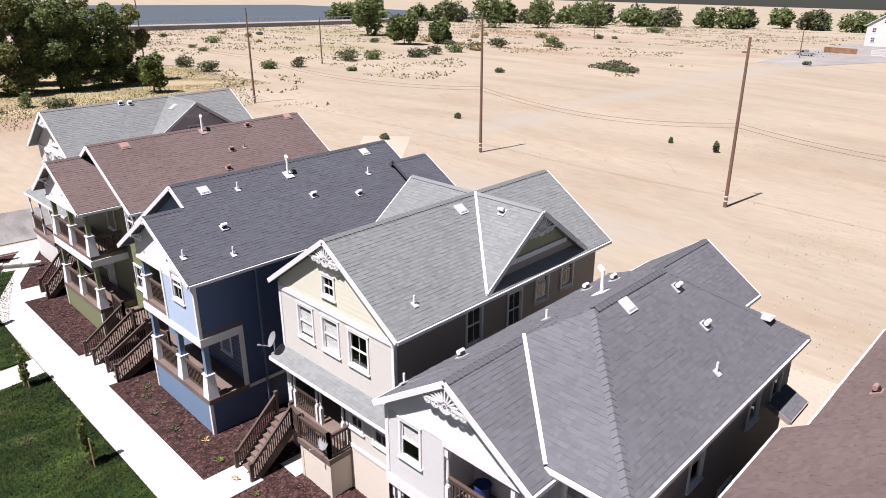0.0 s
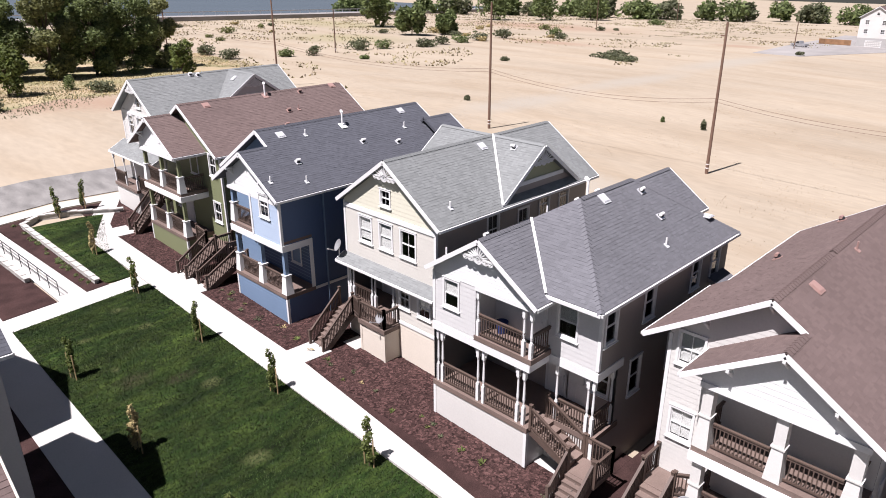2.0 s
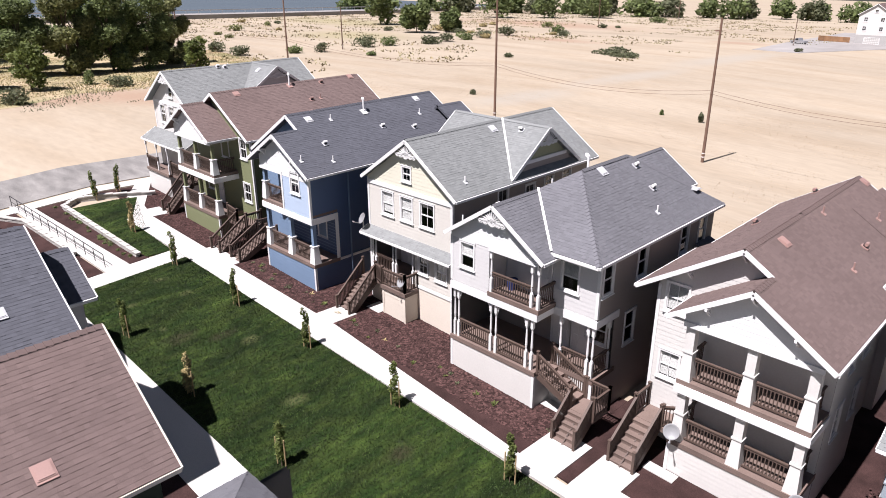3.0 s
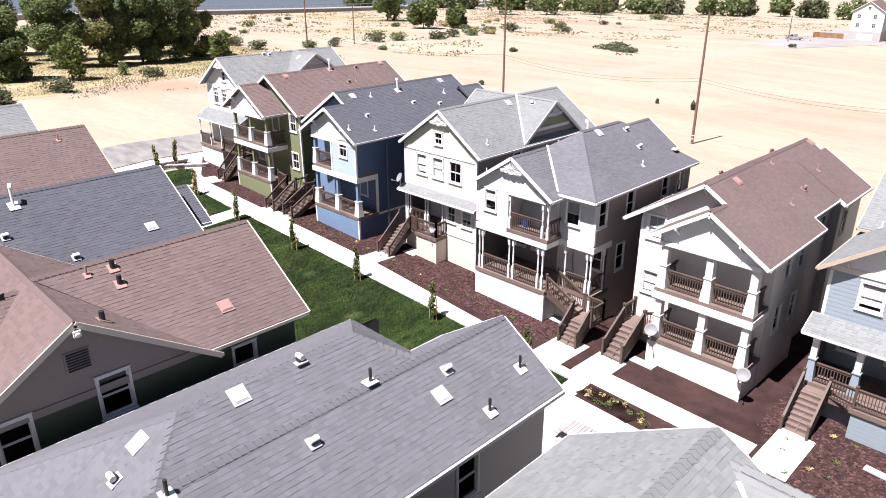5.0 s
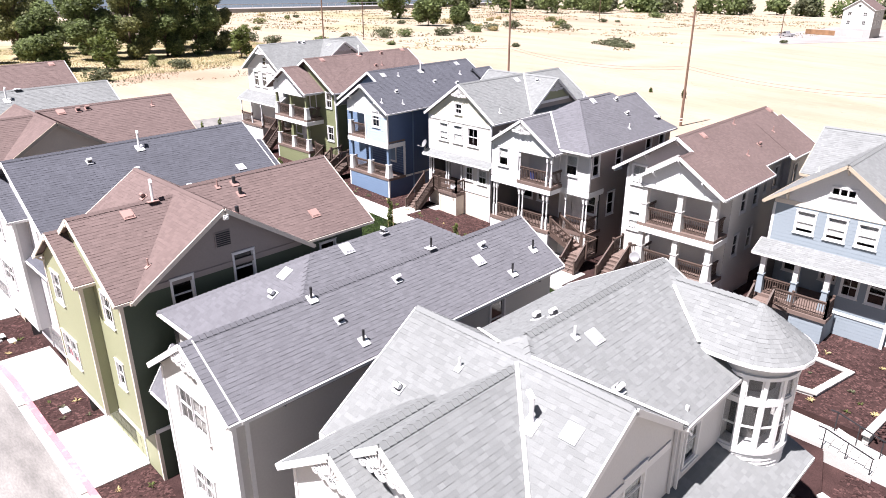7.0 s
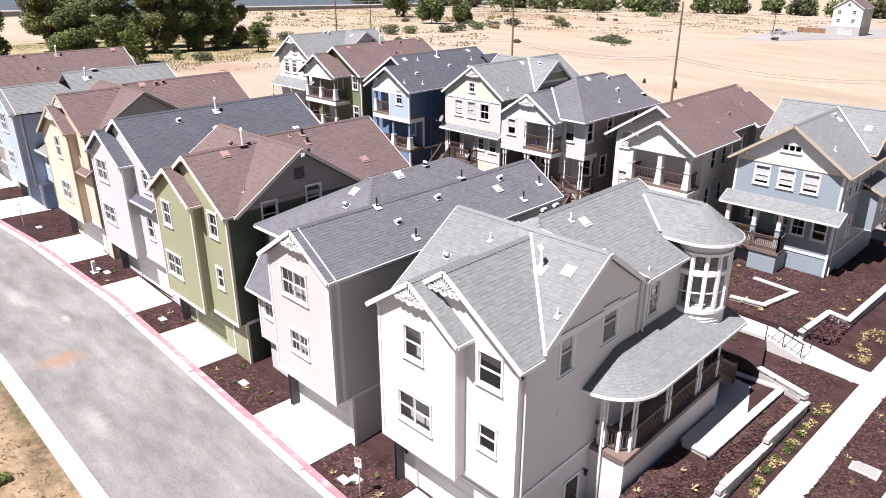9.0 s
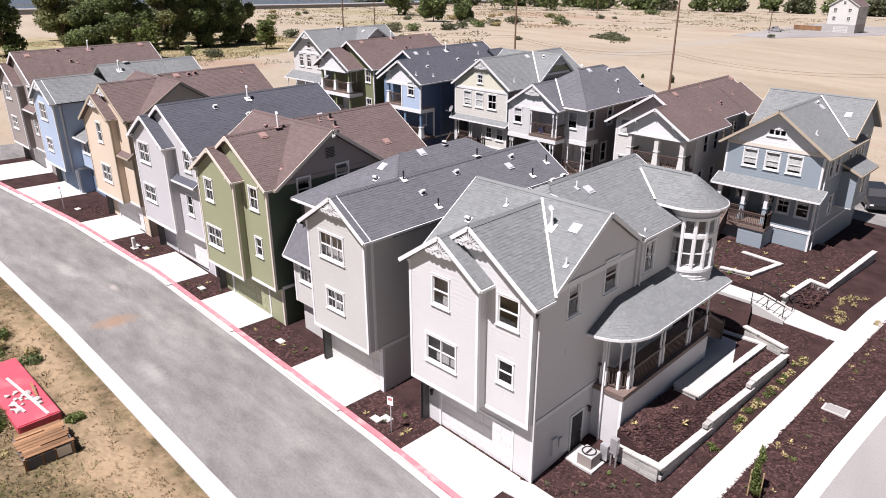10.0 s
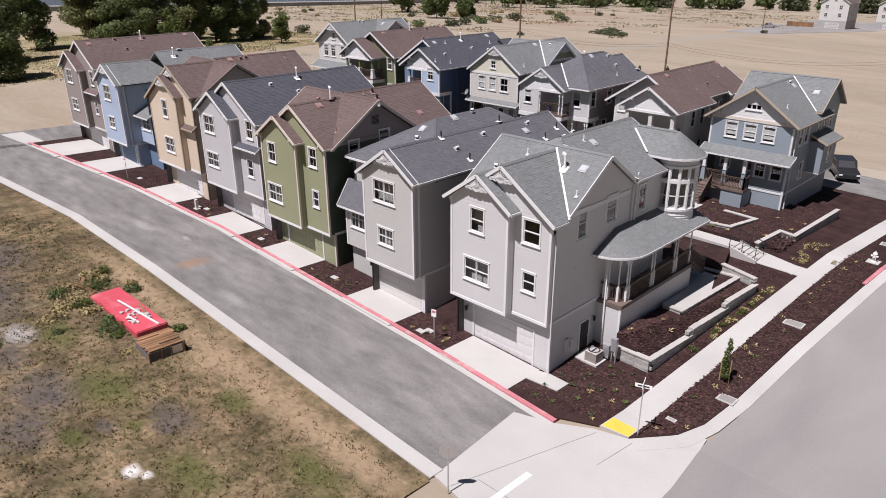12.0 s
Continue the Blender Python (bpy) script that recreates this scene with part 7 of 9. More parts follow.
def mailbox(x, y):
    z = ground_z(x, y)
    m = thing("utility_post", (x, y, z), "pale utility pedestal on a concrete pad", "utility post")
    part("pad", Geo().box(x - 0.3, x + 0.3, y - 0.2, y + 0.2, z, z + 0.1), CONCRETE, m)
    part("pedestal", Geo().box(x - 0.12, x + 0.12, y - 0.1, y + 0.1, z + 0.1, z + 0.85), OFFWHITE, m)


corner_garden()
air_conditioner(12.75, -13.95)
utility_pedestal(13.6, -13.35)
sign_post(17.65, -17.7, 2.9, "grey street sign post with two name blades", [("blade", 20, 2.75), ("blade", 110, 2.9)])
sign_post(14.3, -26.9, 2.3, "grey stop sign post seen from behind", [("octagon", 40, 2.1)])
sign_post(5.2, -18.7, 2.0, "no parking sign on a thin post", [("plate", 20, 1.75)])
sign_post(-34.2, -19.5, 2.0, "no parking sign on a thin post", [("plate", 20, 1.75)])
hydrant(20.2, 8.9)
mailbox(-22.8, -18.6)


# ---------------------------------------------------------------- left end of the courtyard
def courtyard_end():
    sheet("pavement", [(-51.2, 1.8), (-34.6, 2.6), (-34.6, 4.1), (-50.3, 3.0)], CONCRETE, "pale concrete ramp with a handrail", "pavement", 0.07, 0.12)
    sheet("lawn", [(-47.2, 5.0), (-35.0, 5.3), (-34.6, 6.9), (-38.5, 7.0), (-42.3, 7.6), (-46.2, 9.6)], LAWN, "small green lawn with thin patches", "lawn", 0.06, 0.1)
    sheet("planting_bed", [(-49.2, 3.2), (-34.7, 4.0), (-34.7, 5.4), (-47.6, 4.9), (-48.8, 6.0), (-46.6, 11.0), (-49.0, 12.0)], MULCH, "bark mulch bed with small shrubs", "planting bed", 0.05, 0.1)
    sheet("planting_bed", [(-49.3, -1.4), (-34.7, -1.4), (-34.7, 2.5), (-49.5, 1.7)], MULCH, "bark mulch bed beside the ramp", "planting bed", 0.05, 0.1)
    sheet("pavement", [(-43.5, 7.0), (-41.5, 7.0), (-41.5, 8.6), (-44.0, 9.2), (-49.5, 12.2), (-49.5, 10.8)], CONCRETE, "pale concrete path", "pavement", 0.055, 0.12)
    retaining_wall([(-46.0, 11.0), (-48.5, 5.9), (-47.6, 4.6), (-35.3, 4.95)], lambda x, y: base_z(x, y) + 0.28, "low pale block kerb round a lawn", 0.5, 0.16)
    retaining_wall([(-49.0, 0.5), (-46.8, 1.6), (-38.5, 2.1)], lambda x, y: base_z(x, y) + 0.28, "low pale block kerb beside the ramp", 0.5, 0.16)
    r = thing("handrail", (-43, 2.4, ground_z(-43, 2.4)), "thin black metal handrail along the ramp", "handrail")
    a, b = Vector((-50.9, 1.95)), Vector((-35.3, 2.85))
    z = lambda p: ground_z(p.x, p.y)
    part("rail", Geo().beam((*a, z(a) + 0.95), (*b, z(b) + 0.95), 0.04, 0.04).beam((*a, z(a) + 0.5), (*b, z(b) + 0.5), 0.03, 0.03), BLACK, r)
    for i in range(12):
        p = a.lerp(b, i / 11)
        part("rail_post", Geo().box(p.x - 0.02, p.x + 0.02, p.y - 0.02, p.y + 0.02, z(p), z(p) + 0.95), BLACK, r)


courtyard_end()


def picnic_table(x, y):
    """A square table with a seat on each side, carried by one frame."""
    z = ground_z(x, y) + 0.06
    t = thing("picnic_table", (x, y, z), "grey square picnic table with four fixed seats on concrete", "picnic table")
    top = Geo()
    for i in range(6):
        top.box(x - 0.51 + 0.172 * i, x - 0.51 + 0.172 * i + 0.16, y - 0.51, y + 0.51, z + 0.71, z + 0.755)
    tagged(part("tabletop", top, TABLE, t), kind="stuff")
    for a in range(4):
        c, s_ = ((1, 0), (0, 1), (-1, 0), (0, -1))[a]
        px, py = x + 0.74 * c, y + 0.74 * s_
        wx, wy = (0.15, 0.44) if c else (0.44, 0.15)
        part("seat", Geo().box(px - wx, px + wx, py - wy, py + wy, z + 0.42, z + 0.46), TABLE, t)
        part("arm", Geo().beam((x, y, z + 0.3), (px, py, z + 0.4), 0.07, 0.07), POST, t)
        part("leg", Geo().beam((x + 0.34 * c, y + 0.34 * s_, z), (x + 0.28 * c, y + 0.28 * s_, z + 0.71), 0.06, 0.06), POST, t)


TABLE = surface("grey_weathered_slats", (0.26, 0.245, 0.235), rough=0.8, vary=0.12, scale=2, fine=20, bump=0.2, random_by="island", spread=0.1)
POST = surface("dark_grey_steel", (0.09, 0.09, 0.092), rough=0.5, metal=0.4, vary=0.08, bump=0.05)
picnic_table(-0.36, 3.6)


# ---------------------------------------------------------------- rough lot
LOT = surface("rough_weedy_soil", (0.2, 0.142, 0.085), rough=0.95, vary=0.5, scale=1.1, fine=5, bump=1.0, bump_scale=9, second=(0.085, 0.072, 0.036), mix=0.5, sharp=0.2, swirl=0.5)
SOIL, OLIVE, SAND = (0.095, 0.08, 0.074), (0.085, 0.092, 0.028), (0.33, 0.24, 0.15)
stained(LOT, [(-0.2, -28.6, 9.0, 1.6, SAND), (-12, -28.2, 8.0, 1.3, SAND), (9, -28.4, 6.0, 1.2, SAND), (-3.6, -36.4, 3.0, 2.0, SOIL), (-1.1, -38.1, 2.2, 1.6, SOIL), (2.3, -32.8, 2.0, 1.0, SOIL), (-16, -35.5, 5.0, 2.6, SOIL), (-22, -33, 4.0, 2.0, SOIL), (9.7, -30.3, 2.6, 1.2, OLIVE), (3.1, -30.0, 1.6, 0.9, OLIVE), (6.4, -34.0, 2.4, 1.3, OLIVE), (-2, -34, 3.0, 1.6, OLIVE), (11, -36, 3.0, 2.0, OLIVE), (-9, -34, 2.5, 1.2, OLIVE), (-10.1, -35.6, 1.7, 1.1, (0.36, 0.34, 0.32)), (1.0, -35.3, 0.8, 0.5, SOIL), (-2.8, -36.2, 1.2, 0.5, SOIL), (2.8, -33.4, 0.9, 0.5, SOIL), (-8.0, -36.9, 2.2, 1.4, SOIL), (1.8, -34.3, 0.7, 0.5, OLIVE), (1.0, -36.6, 1.2, 0.6, OLIVE), (4.67, -35.68, 0.55, 0.5, (0.75, 0.73, 0.69)), (5.3, -35.3, 0.35, 0.3, (0.75, 0.73, 0.69))])
GRAVEL = surface("dark_gravel", (0.14, 0.13, 0.125), rough=0.95, vary=0.2, scale=1.5, fine=20, bump=0.8, bump_scale=20)
REDBOX = surface("faded_red_paint", (0.52, 0.075, 0.10), rough=0.55, vary=0.12, scale=0.8, fine=8, bump=0.1, second=(0.56, 0.16, 0.17), mix=0.6, sharp=0.1)
OLDWOOD = surface("weathered_planks", (0.23, 0.13, 0.07), rough=0.85, vary=0.3, scale=1.5, fine=14, bump=0.5, random_by="object", spread=0.3)
RUBBLE = surface("grey_rubble", (0.45, 0.42, 0.39), rough=0.9, vary=0.2, scale=3, fine=20, bump=0.6)


def clods(x, y):
    """Height of the clods and tussocks over the lie of the lot, fading out at the kerb."""
    far = float(np.interp(x, (-42, -27, -14, 13.2), (-28.9, -27.1, -26.8, -26.9))) - y
    rough = 0.5 + noise.noise(Vector((x * 0.4, y * 0.4, 6.0)))
    up = 0.06 * rough * (0.45 + noise.noise(Vector((x * 2.6, y * 2.6, 1.0)))) + 0.07 * (0.35 + noise.noise(Vector((x * 5.5, y * 5.5, 2.0)))) * min(1.0, 0.4 + rough)
    return far, max(-0.02, up) * max(0.0, min(1.0, far / 1.2))


def rough_lot():
    out = offset(OUTER, 0.15)
    sheet("rough_ground", out + [(-60, -33), (-75, -80), (14.5, -80), (13.2, -27.5)], LOT, "weedy dry grass and bare soil", "ground", 0.0, 0.1)
    # clods and hollows of the near ground
    xs, ys = np.arange(-30.0, 13.4, 0.13), np.arange(-44.0, -26.5, 0.13)
    n, g, ids = len(xs), Geo(), {}
    for yi, y in enumerate(ys):
        for xi, x in enumerate(xs):
            far, up = clods(x, y)
            if far < 0.0:
                continue
            ids[xi, yi] = len(g.v)
            g.v.append((float(x), float(y), ground_z(x, y) + 0.004 + up))
    for (xi, yi), k in ids.items():
        q = (k, ids.get((xi + 1, yi)), ids.get((xi + 1, yi + 1)), ids.get((xi, yi + 1)))
        if None not in q:
            g.f.append(q)
    me = bpy.data.meshes.new("rough_ground")
    me.from_pydata(g.v, [], g.f)
    me.materials.append(LOT)
    tagged(new("rough_ground", me), "clods of dry soil and weeds", "ground", kind="structure")
    # red box with a level lid, half sunk at its far end
    c, lid = (-8.77, -30.17), -1.58
    b = thing("red_container", (*c, ground_z(*c)), "low faded red metal box with rubble on its lid", "container")
    M = Matrix.Translation((*c, lid)) @ Matrix.Rotation(0.004, 4, "Z")
    bm = bmesh.new()
    bmesh.ops.create_cube(bm, size=1, matrix=M @ Matrix.Translation((0, 0, -0.35)) @ Matrix.Diagonal((6.65, 1.78, 0.7, 1)))
    bmesh.ops.bevel(bm, geom=bm.edges[:], offset=0.05, segments=2, affect="EDGES")
    me = bpy.data.meshes.new("box")
    bm.to_mesh(me)
    bm.free()
    me.materials.append(REDBOX)
    part("box", me, None, b)
    rnd = random.Random(4)
    for i in range(17):
        s = rnd.uniform(0.1, 0.24)
        p = M @ Vector((0.95 + rnd.gauss(0, 0.55), rnd.gauss(0, 0.33), s * 0.35))
        r = thing("rubble_chunk", p, "grey broken concrete chunk on a red lid", "rubble", "rubble pile")
        bm = bmesh.new()
        bmesh.ops.create_icosphere(bm, subdivisions=1, radius=s)
        for v in bm.verts:
            v.co *= rnd.uniform(0.6, 1.1)
            v.co.z *= 0.6
            v.co += p
        me = bpy.data.meshes.new("chunk")
        bm.to_mesh(me)
        bm.free()
        me.materials.append(RUBBLE)
        part("chunk", me, None, r)
    for x0, y0, x1, y1, z1 in ((-1.1, -0.07, 3.2, 0.41, 0.03), (1.3, -0.5, 2.3, -0.3, 0.04), (1.9, -0.75, 2.0, -0.35, 0.03), (0.2, 0.62, 1.4, 0.5, 0.06)):
        p, q = M @ Vector((x0, y0, 0.16)), M @ Vector((x1, y1, z1))
        r = thing("board", p, "white painted board lying on rubble", "board", "rubble pile")
        part("plank", Geo().beam(p, q, 0.11, 0.05), WHITE if y0 < 0.5 else OLDWOOD, r)
    # broken planks in the weeds behind the box
    for x0, y0, x1, y1 in ((-14.3, -31.2, -12.5, -30.6), (-13.9, -30.5, -12.3, -30.9), (-14.9, -30.4, -13.8, -31.0)):
        p, q = (x0, y0, ground_z(x0, y0) + 0.22), (x1, y1, ground_z(x1, y1) + 0.1)
        r = thing("board", p, "broken reddish plank lying in dry weeds", "board", "planks in the weeds")
        part("plank", Geo().beam(p, q, 0.22, 0.04), OLDWOOD, r)
    # timber crate
    c = (-3.72, -30.55)
    z = -1.5 - 0.6
    M = Matrix.Translation((*c, z)) @ Matrix.Rotation(-0.05, 4, "Z")
    k = thing("timber_crate", (*c, z), "closed weathered timber crate with loose planks on top", "crate")

    def plank(name, x0, x1, y0, y1, z0, z1, material=None):
        g = Geo().hull8([M @ Vector(p) for p in ((x0, y0, z0), (x1, y0, z0), (x1, y1, z0), (x0, y1, z0), (x0, y0, z1), (x1, y0, z1), (x1, y1, z1), (x0, y1, z1))])
        part(name, g, material or OLDWOOD, k)
    for y in (-0.95, 0.9):
        for j in range(2):
            plank("side_board", -0.98, 0.98, y, y + 0.05, 0.02 + 0.27 * j, 0.27 + 0.27 * j, GRAVEL)
    for x in (-1.0, 0.95):
        plank("end_board", x, x + 0.04, -0.9, 0.9, 0.02, 0.52, GRAVEL)
    plank("sheet_patch", 0.992, 1.0, 0.25, 0.8, 0.06, 0.5, METAL)
    for y in (-0.93, -0.3, 0.18, 0.86):
        plank("batten", 1.0, 1.04, y, y + 0.07, 0.0, 0.55)
    plank("corner_post", 0.98, 1.06, -0.99, -0.91, 0.0, 0.6)
    for i in range(9):
        x = -1.0 + 0.222 * i
        plank("lid_board", x, x + 0.205, -0.98 + rnd.uniform(-0.06, 0.1), 0.96 + rnd.uniform(-0.12, 0.08), 0.55 + rnd.uniform(0, 0.03), 0.59 + rnd.uniform(0, 0.03))
    plank("loose_board", -0.7, -0.55, -0.9, 0.2, 0.63, 0.66)
    plank("loose_board", 0.35, 0.5, -0.2, 0.85, 0.63, 0.66)


rough_lot()


# ---------------------------------------------------------------- planting
LEAF = surface("dark_green_leaves", (0.135, 0.17, 0.062), rough=0.7, vary=0.2, scale=1.0, fine=8, bump=0.0, random_by="island", spread=0.5)
LEAF_MID = surface("mid_green_leaves", (0.18, 0.19, 0.075), rough=0.7, vary=0.25, scale=0.6, fine=6, bump=0.0, random_by="island", spread=0.45)
LEAF_LIGHT = surface("fresh_green_leaves", (0.12, 0.15, 0.04), rough=0.7, vary=0.2, scale=1.0, fine=8, bump=0.0, random_by="island", spread=0.4)
LEAF_GREY = surface("grey_green_scrub_leaves", (0.115, 0.125, 0.068), rough=0.8, vary=0.2, scale=1.0, fine=8, bump=0.0, random_by="island", spread=0.4)
LEAF_DRY = surface("dry_yellow_leaves", (0.30, 0.24, 0.11), rough=0.8, vary=0.2, scale=1.0, fine=8, bump=0.0, random_by="island", spread=0.35)
STRAW = surface("straw_grass_blades", (0.25, 0.185, 0.1), rough=0.9, vary=0.2, scale=0.5, fine=8, bump=0.0, random_by="island", spread=0.35)
WEED = surface("green_brown_weeds", (0.088, 0.077, 0.031), rough=0.9, vary=0.25, scale=0.4, fine=8, bump=0.0, random_by="island", spread=0.45, second=(0.15, 0.11, 0.055), mix=0.5)
BLADE = surface("lawn_grass_blades", (0.016, 0.033, 0.005), rough=0.8, vary=0.6, scale=1.0, fine=4.5, bump=0.0, random_by="island", spread=0.6, second=(0.038, 0.053, 0.011), mix=0.6, sharp=0.15, stretch=(1.5, 0.5, 1))
TURF = surface("rough_green_grass", (0.1, 0.115, 0.035), rough=0.9, vary=0.25, scale=0.5, fine=8, bump=0.0, random_by="island", spread=0.4)
CHIP = surface("bark_chips", (0.058, 0.031, 0.028), rough=0.95, vary=0.2, scale=4, fine=20, bump=0.0, random_by="island", spread=0.7)
BARK = surface("brown_bark", (0.12, 0.09, 0.065), rough=0.9, vary=0.25, scale=4, fine=20, bump=0.6)
POLEWOOD = surface("weathered_pole_wood", (0.15, 0.095, 0.07), rough=0.85, vary=0.2, scale=1, fine=12, bump=0.3, stretch=(1, 1, 0.1))
STAKE = surface("pale_stake_wood", (0.34, 0.25, 0.13), rough=0.8, vary=0.2, scale=3, fine=20, bump=0.2)


def thin(m, share):
    """Lets some light through a leaf."""
    N, L = m.node_tree.nodes, m.node_tree.links
    t, x, out = N.new("ShaderNodeBsdfTranslucent"), N.new("ShaderNodeMixShader"), N["Material Output"]
    L.new(N["Principled BSDF"].inputs["Base Color"].links[0].from_socket, t.inputs[0])
    x.inputs[0].default_value = share
    L.new(N["Principled BSDF"].outputs[0], x.inputs[1]), L.new(t.outputs[0], x.inputs[2]), L.new(x.outputs[0], out.inputs[0])


for m in (LEAF, LEAF_MID, LEAF_LIGHT, LEAF_GREY):
    thin(m, 0.45)
FIELDSTRAW = surface("pale_field_straw", (0.36, 0.29, 0.2), rough=0.9, vary=0.15, scale=0.5, fine=8, bump=0.0, random_by="island", spread=0.2)
GREENSTRAW = surface("yellow_green_weeds", (0.26, 0.24, 0.13), rough=0.9, vary=0.25, scale=0.15, fine=6, bump=0.0, random_by="island", spread=0.35, second=(0.33, 0.26, 0.12), mix=0.5)
WEEDSOIL = surface("weedy_yellow_soil", (0.2, 0.19, 0.1), rough=0.95, vary=0.2, scale=0.12, fine=3, bump=0.8, bump_scale=5, second=(0.36, 0.28, 0.18), mix=0.5, sharp=0.15)


def leaf_cloud(clumps, n, size, seed):
    """Small leaves thrown over the skins of many clumps. clumps: (centre, radii)."""
    rnd = random.Random(seed)
    g = Geo()
    total = sum(r[0] * r[1] + r[0] * r[2] for _, r in clumps)
    for c, r in clumps:
        for _ in range(max(4, int(n * (r[0] * r[1] + r[0] * r[2]) / total))):
            d = Vector((rnd.gauss(0, 1), rnd.gauss(0, 1), rnd.gauss(0, 1))).normalized()
            k = rnd.uniform(0.62, 1.06)
            p = Vector(c) + Vector((d.x * r[0], d.y * r[1], d.z * r[2])) * k
            a = Vector((rnd.gauss(0, 1), rnd.gauss(0, 1), rnd.gauss(0, 0.6))).normalized()
            b = a.cross(d + Vector((rnd.gauss(0, 0.5), rnd.gauss(0, 0.5), rnd.gauss(0, 0.5))))
            b = b.normalized() if b.length > 1e-4 else Vector((0, 0, 1))
            s = size * rnd.uniform(0.6, 1.4)
            k = len(g.v)
            g.v += [tuple(p - a * s), tuple(p + b * s * 0.5), tuple(p + a * s), tuple(p - b * s * 0.5)]
            g.f.append((k, k + 1, k + 2, k + 3))
    return g


def tree(x, y, height, spread, label, seed, leaves=2600, leaf=0.34, material=None, low=0.12, name="tree", group="trees along the track"):
    rnd = random.Random(seed)
    z = ground_z(x, y) - 0.1
    t = thing(name, (x, y, z), label, "tree", group)
    trunk = Geo()
    trunk.lathe((x, y, z), [(0.055 * height ** 0.6, 0), (0.04 * height ** 0.6, height * 0.25), (0.02 * height ** 0.6, height * 0.7)], 8)
    clumps = []
    n = 15
    for i in range(n):
        a, f = 2 * math.pi * i / n * 2.4 + rnd.uniform(-0.4, 0.4), (i + 0.5) / n
        zz = height * (low + 0.1 + (0.86 - low) * f)
        rr = spread * (1.0 - 0.75 * abs(f - 0.38) ** 1.3) * rnd.uniform(0.35, 0.75)
        c = (x + rr * math.cos(a), y + rr * math.sin(a), z + zz)
        q = spread * rnd.uniform(0.26, 0.46)
        clumps.append((c, (q, q, q * rnd.uniform(0.7, 1.2))))
        trunk.beam((x, y, z + zz * 0.55), c, 0.05 * height ** 0.3, 0.05 * height ** 0.3)
    part("trunk", trunk, BARK, t)
    tagged(part("crown", leaf_cloud(clumps, leaves, leaf, seed), material or LEAF, t, fix=False), kind="stuff")
    return t


def bush(x, y, r, h, label, seed, material=None, leaves=420, leaf=0.16, group="scrub on the field", name="bush", category="bush"):
    rnd = random.Random(seed)
    z = ground_z(x, y) - 0.06
    b = thing(name, (x, y, z), label, category, group)
    clumps = []
    for i in range(6):
        a = rnd.uniform(0, 6.28)
        q = r * rnd.uniform(0.4, 0.62)
        d = r * rnd.uniform(0.1, 0.6)
        clumps.append(((x + d * math.cos(a), y + d * math.sin(a), z + h * rnd.uniform(0.25, 0.6)), (q, q, h * 0.42)))
    stems = Geo()
    for c, _ in clumps[:4]:
        stems.beam((x, y, z), c, 0.03 + 0.02 * r, 0.03 + 0.02 * r)
    part("stems", stems, BARK, b)
    tagged(part("leaves", leaf_cloud(clumps, leaves, leaf, seed), material or LEAF_GREY, b, fix=False), kind="stuff")
    return b


def sapling(x, y, seed, green=True, high=2.1):
    rnd = random.Random(seed)
    z = ground_z(x, y) + 0.03
    s = thing("young_tree", (x, y, z), "young staked tree with " + ("small green" if green else "dry brown") + " leaves in the lawn", "tree", "young lawn trees")
    part("trunk", Geo().lathe((x, y, z), [(0.022, 0), (0.015, high * 0.6), (0.006, high)], 6), BARK, s)
    for k in (-1, 1):
        part("stake", Geo().lathe((x + 0.22 * k, y + 0.05 * k, z), [(0.03, -0.1), (0.03, 1.35)], 7), STAKE, s)
        part("tie", Geo().beam((x, y, z + 1.15), (x + 0.22 * k, y + 0.05 * k, z + 1.15), 0.03, 0.02), BLACK, s)
    clumps = [((x + rnd.gauss(0, 0.07), y + rnd.gauss(0, 0.07), z + 0.5 + (high - 0.5) * i / 7), (0.20 - 0.012 * i, 0.20 - 0.012 * i, 0.24)) for i in range(8)]
    tagged(part("leaves", leaf_cloud(clumps, 900, 0.065, seed), LEAF_LIGHT if green else LEAF_DRY, s, fix=False), kind="stuff")


def scatter(name, n, place, height, width, material, label, category, seed, flat=False):
    """Loose blades or chips in one mesh."""
    rnd = random.Random(seed)
    g = Geo()
    for _ in range(n):
        p = place(rnd)
        if p is None:
            continue
        x, y, z = p
        a = rnd.uniform(0, 6.28)
        w, h = width * rnd.uniform(0.6, 1.5), height * rnd.uniform(0.5, 1.4)
        c, s = math.cos(a) * w, math.sin(a) * w
        k = len(g.v)
        if flat:
            l = w * rnd.uniform(1.0, 2.2)
            d, e = -math.sin(a) * l, math.cos(a) * l
            t = rnd.uniform(0.0, height)
            g.v += [(x - c - d, y - s - e, z + 0.004), (x + c - d, y + s - e, z + t), (x + c + d, y + s + e, z + t), (x - c + d, y - s + e, z + 0.006)]
            g.f.append((k, k + 1, k + 2, k + 3))
        else:
            g.v += [(x - c, y - s, z - 0.01), (x + c, y + s, z - 0.01), (x + rnd.gauss(0, 0.6) * h, y + rnd.gauss(0, 0.6) * h, z + h)]
            g.f.append((k, k + 1, k + 2))
    me = bpy.data.meshes.new(name)
    me.from_pydata(g.v, [], g.f)
    me.materials.append(material)
    return tagged(new(name, me), label, category, kind="stuff")


def on(x0, x1, y0, y1, lift, keep=None, level=None):
    def place(rnd):
        x, y = rnd.uniform(x0, x1), rnd.uniform(y0, y1)
        if keep and not keep(x, y):
            return None
        return x, y, (level or base_z)(x, y) + tilt(x, y) + lift
    return place


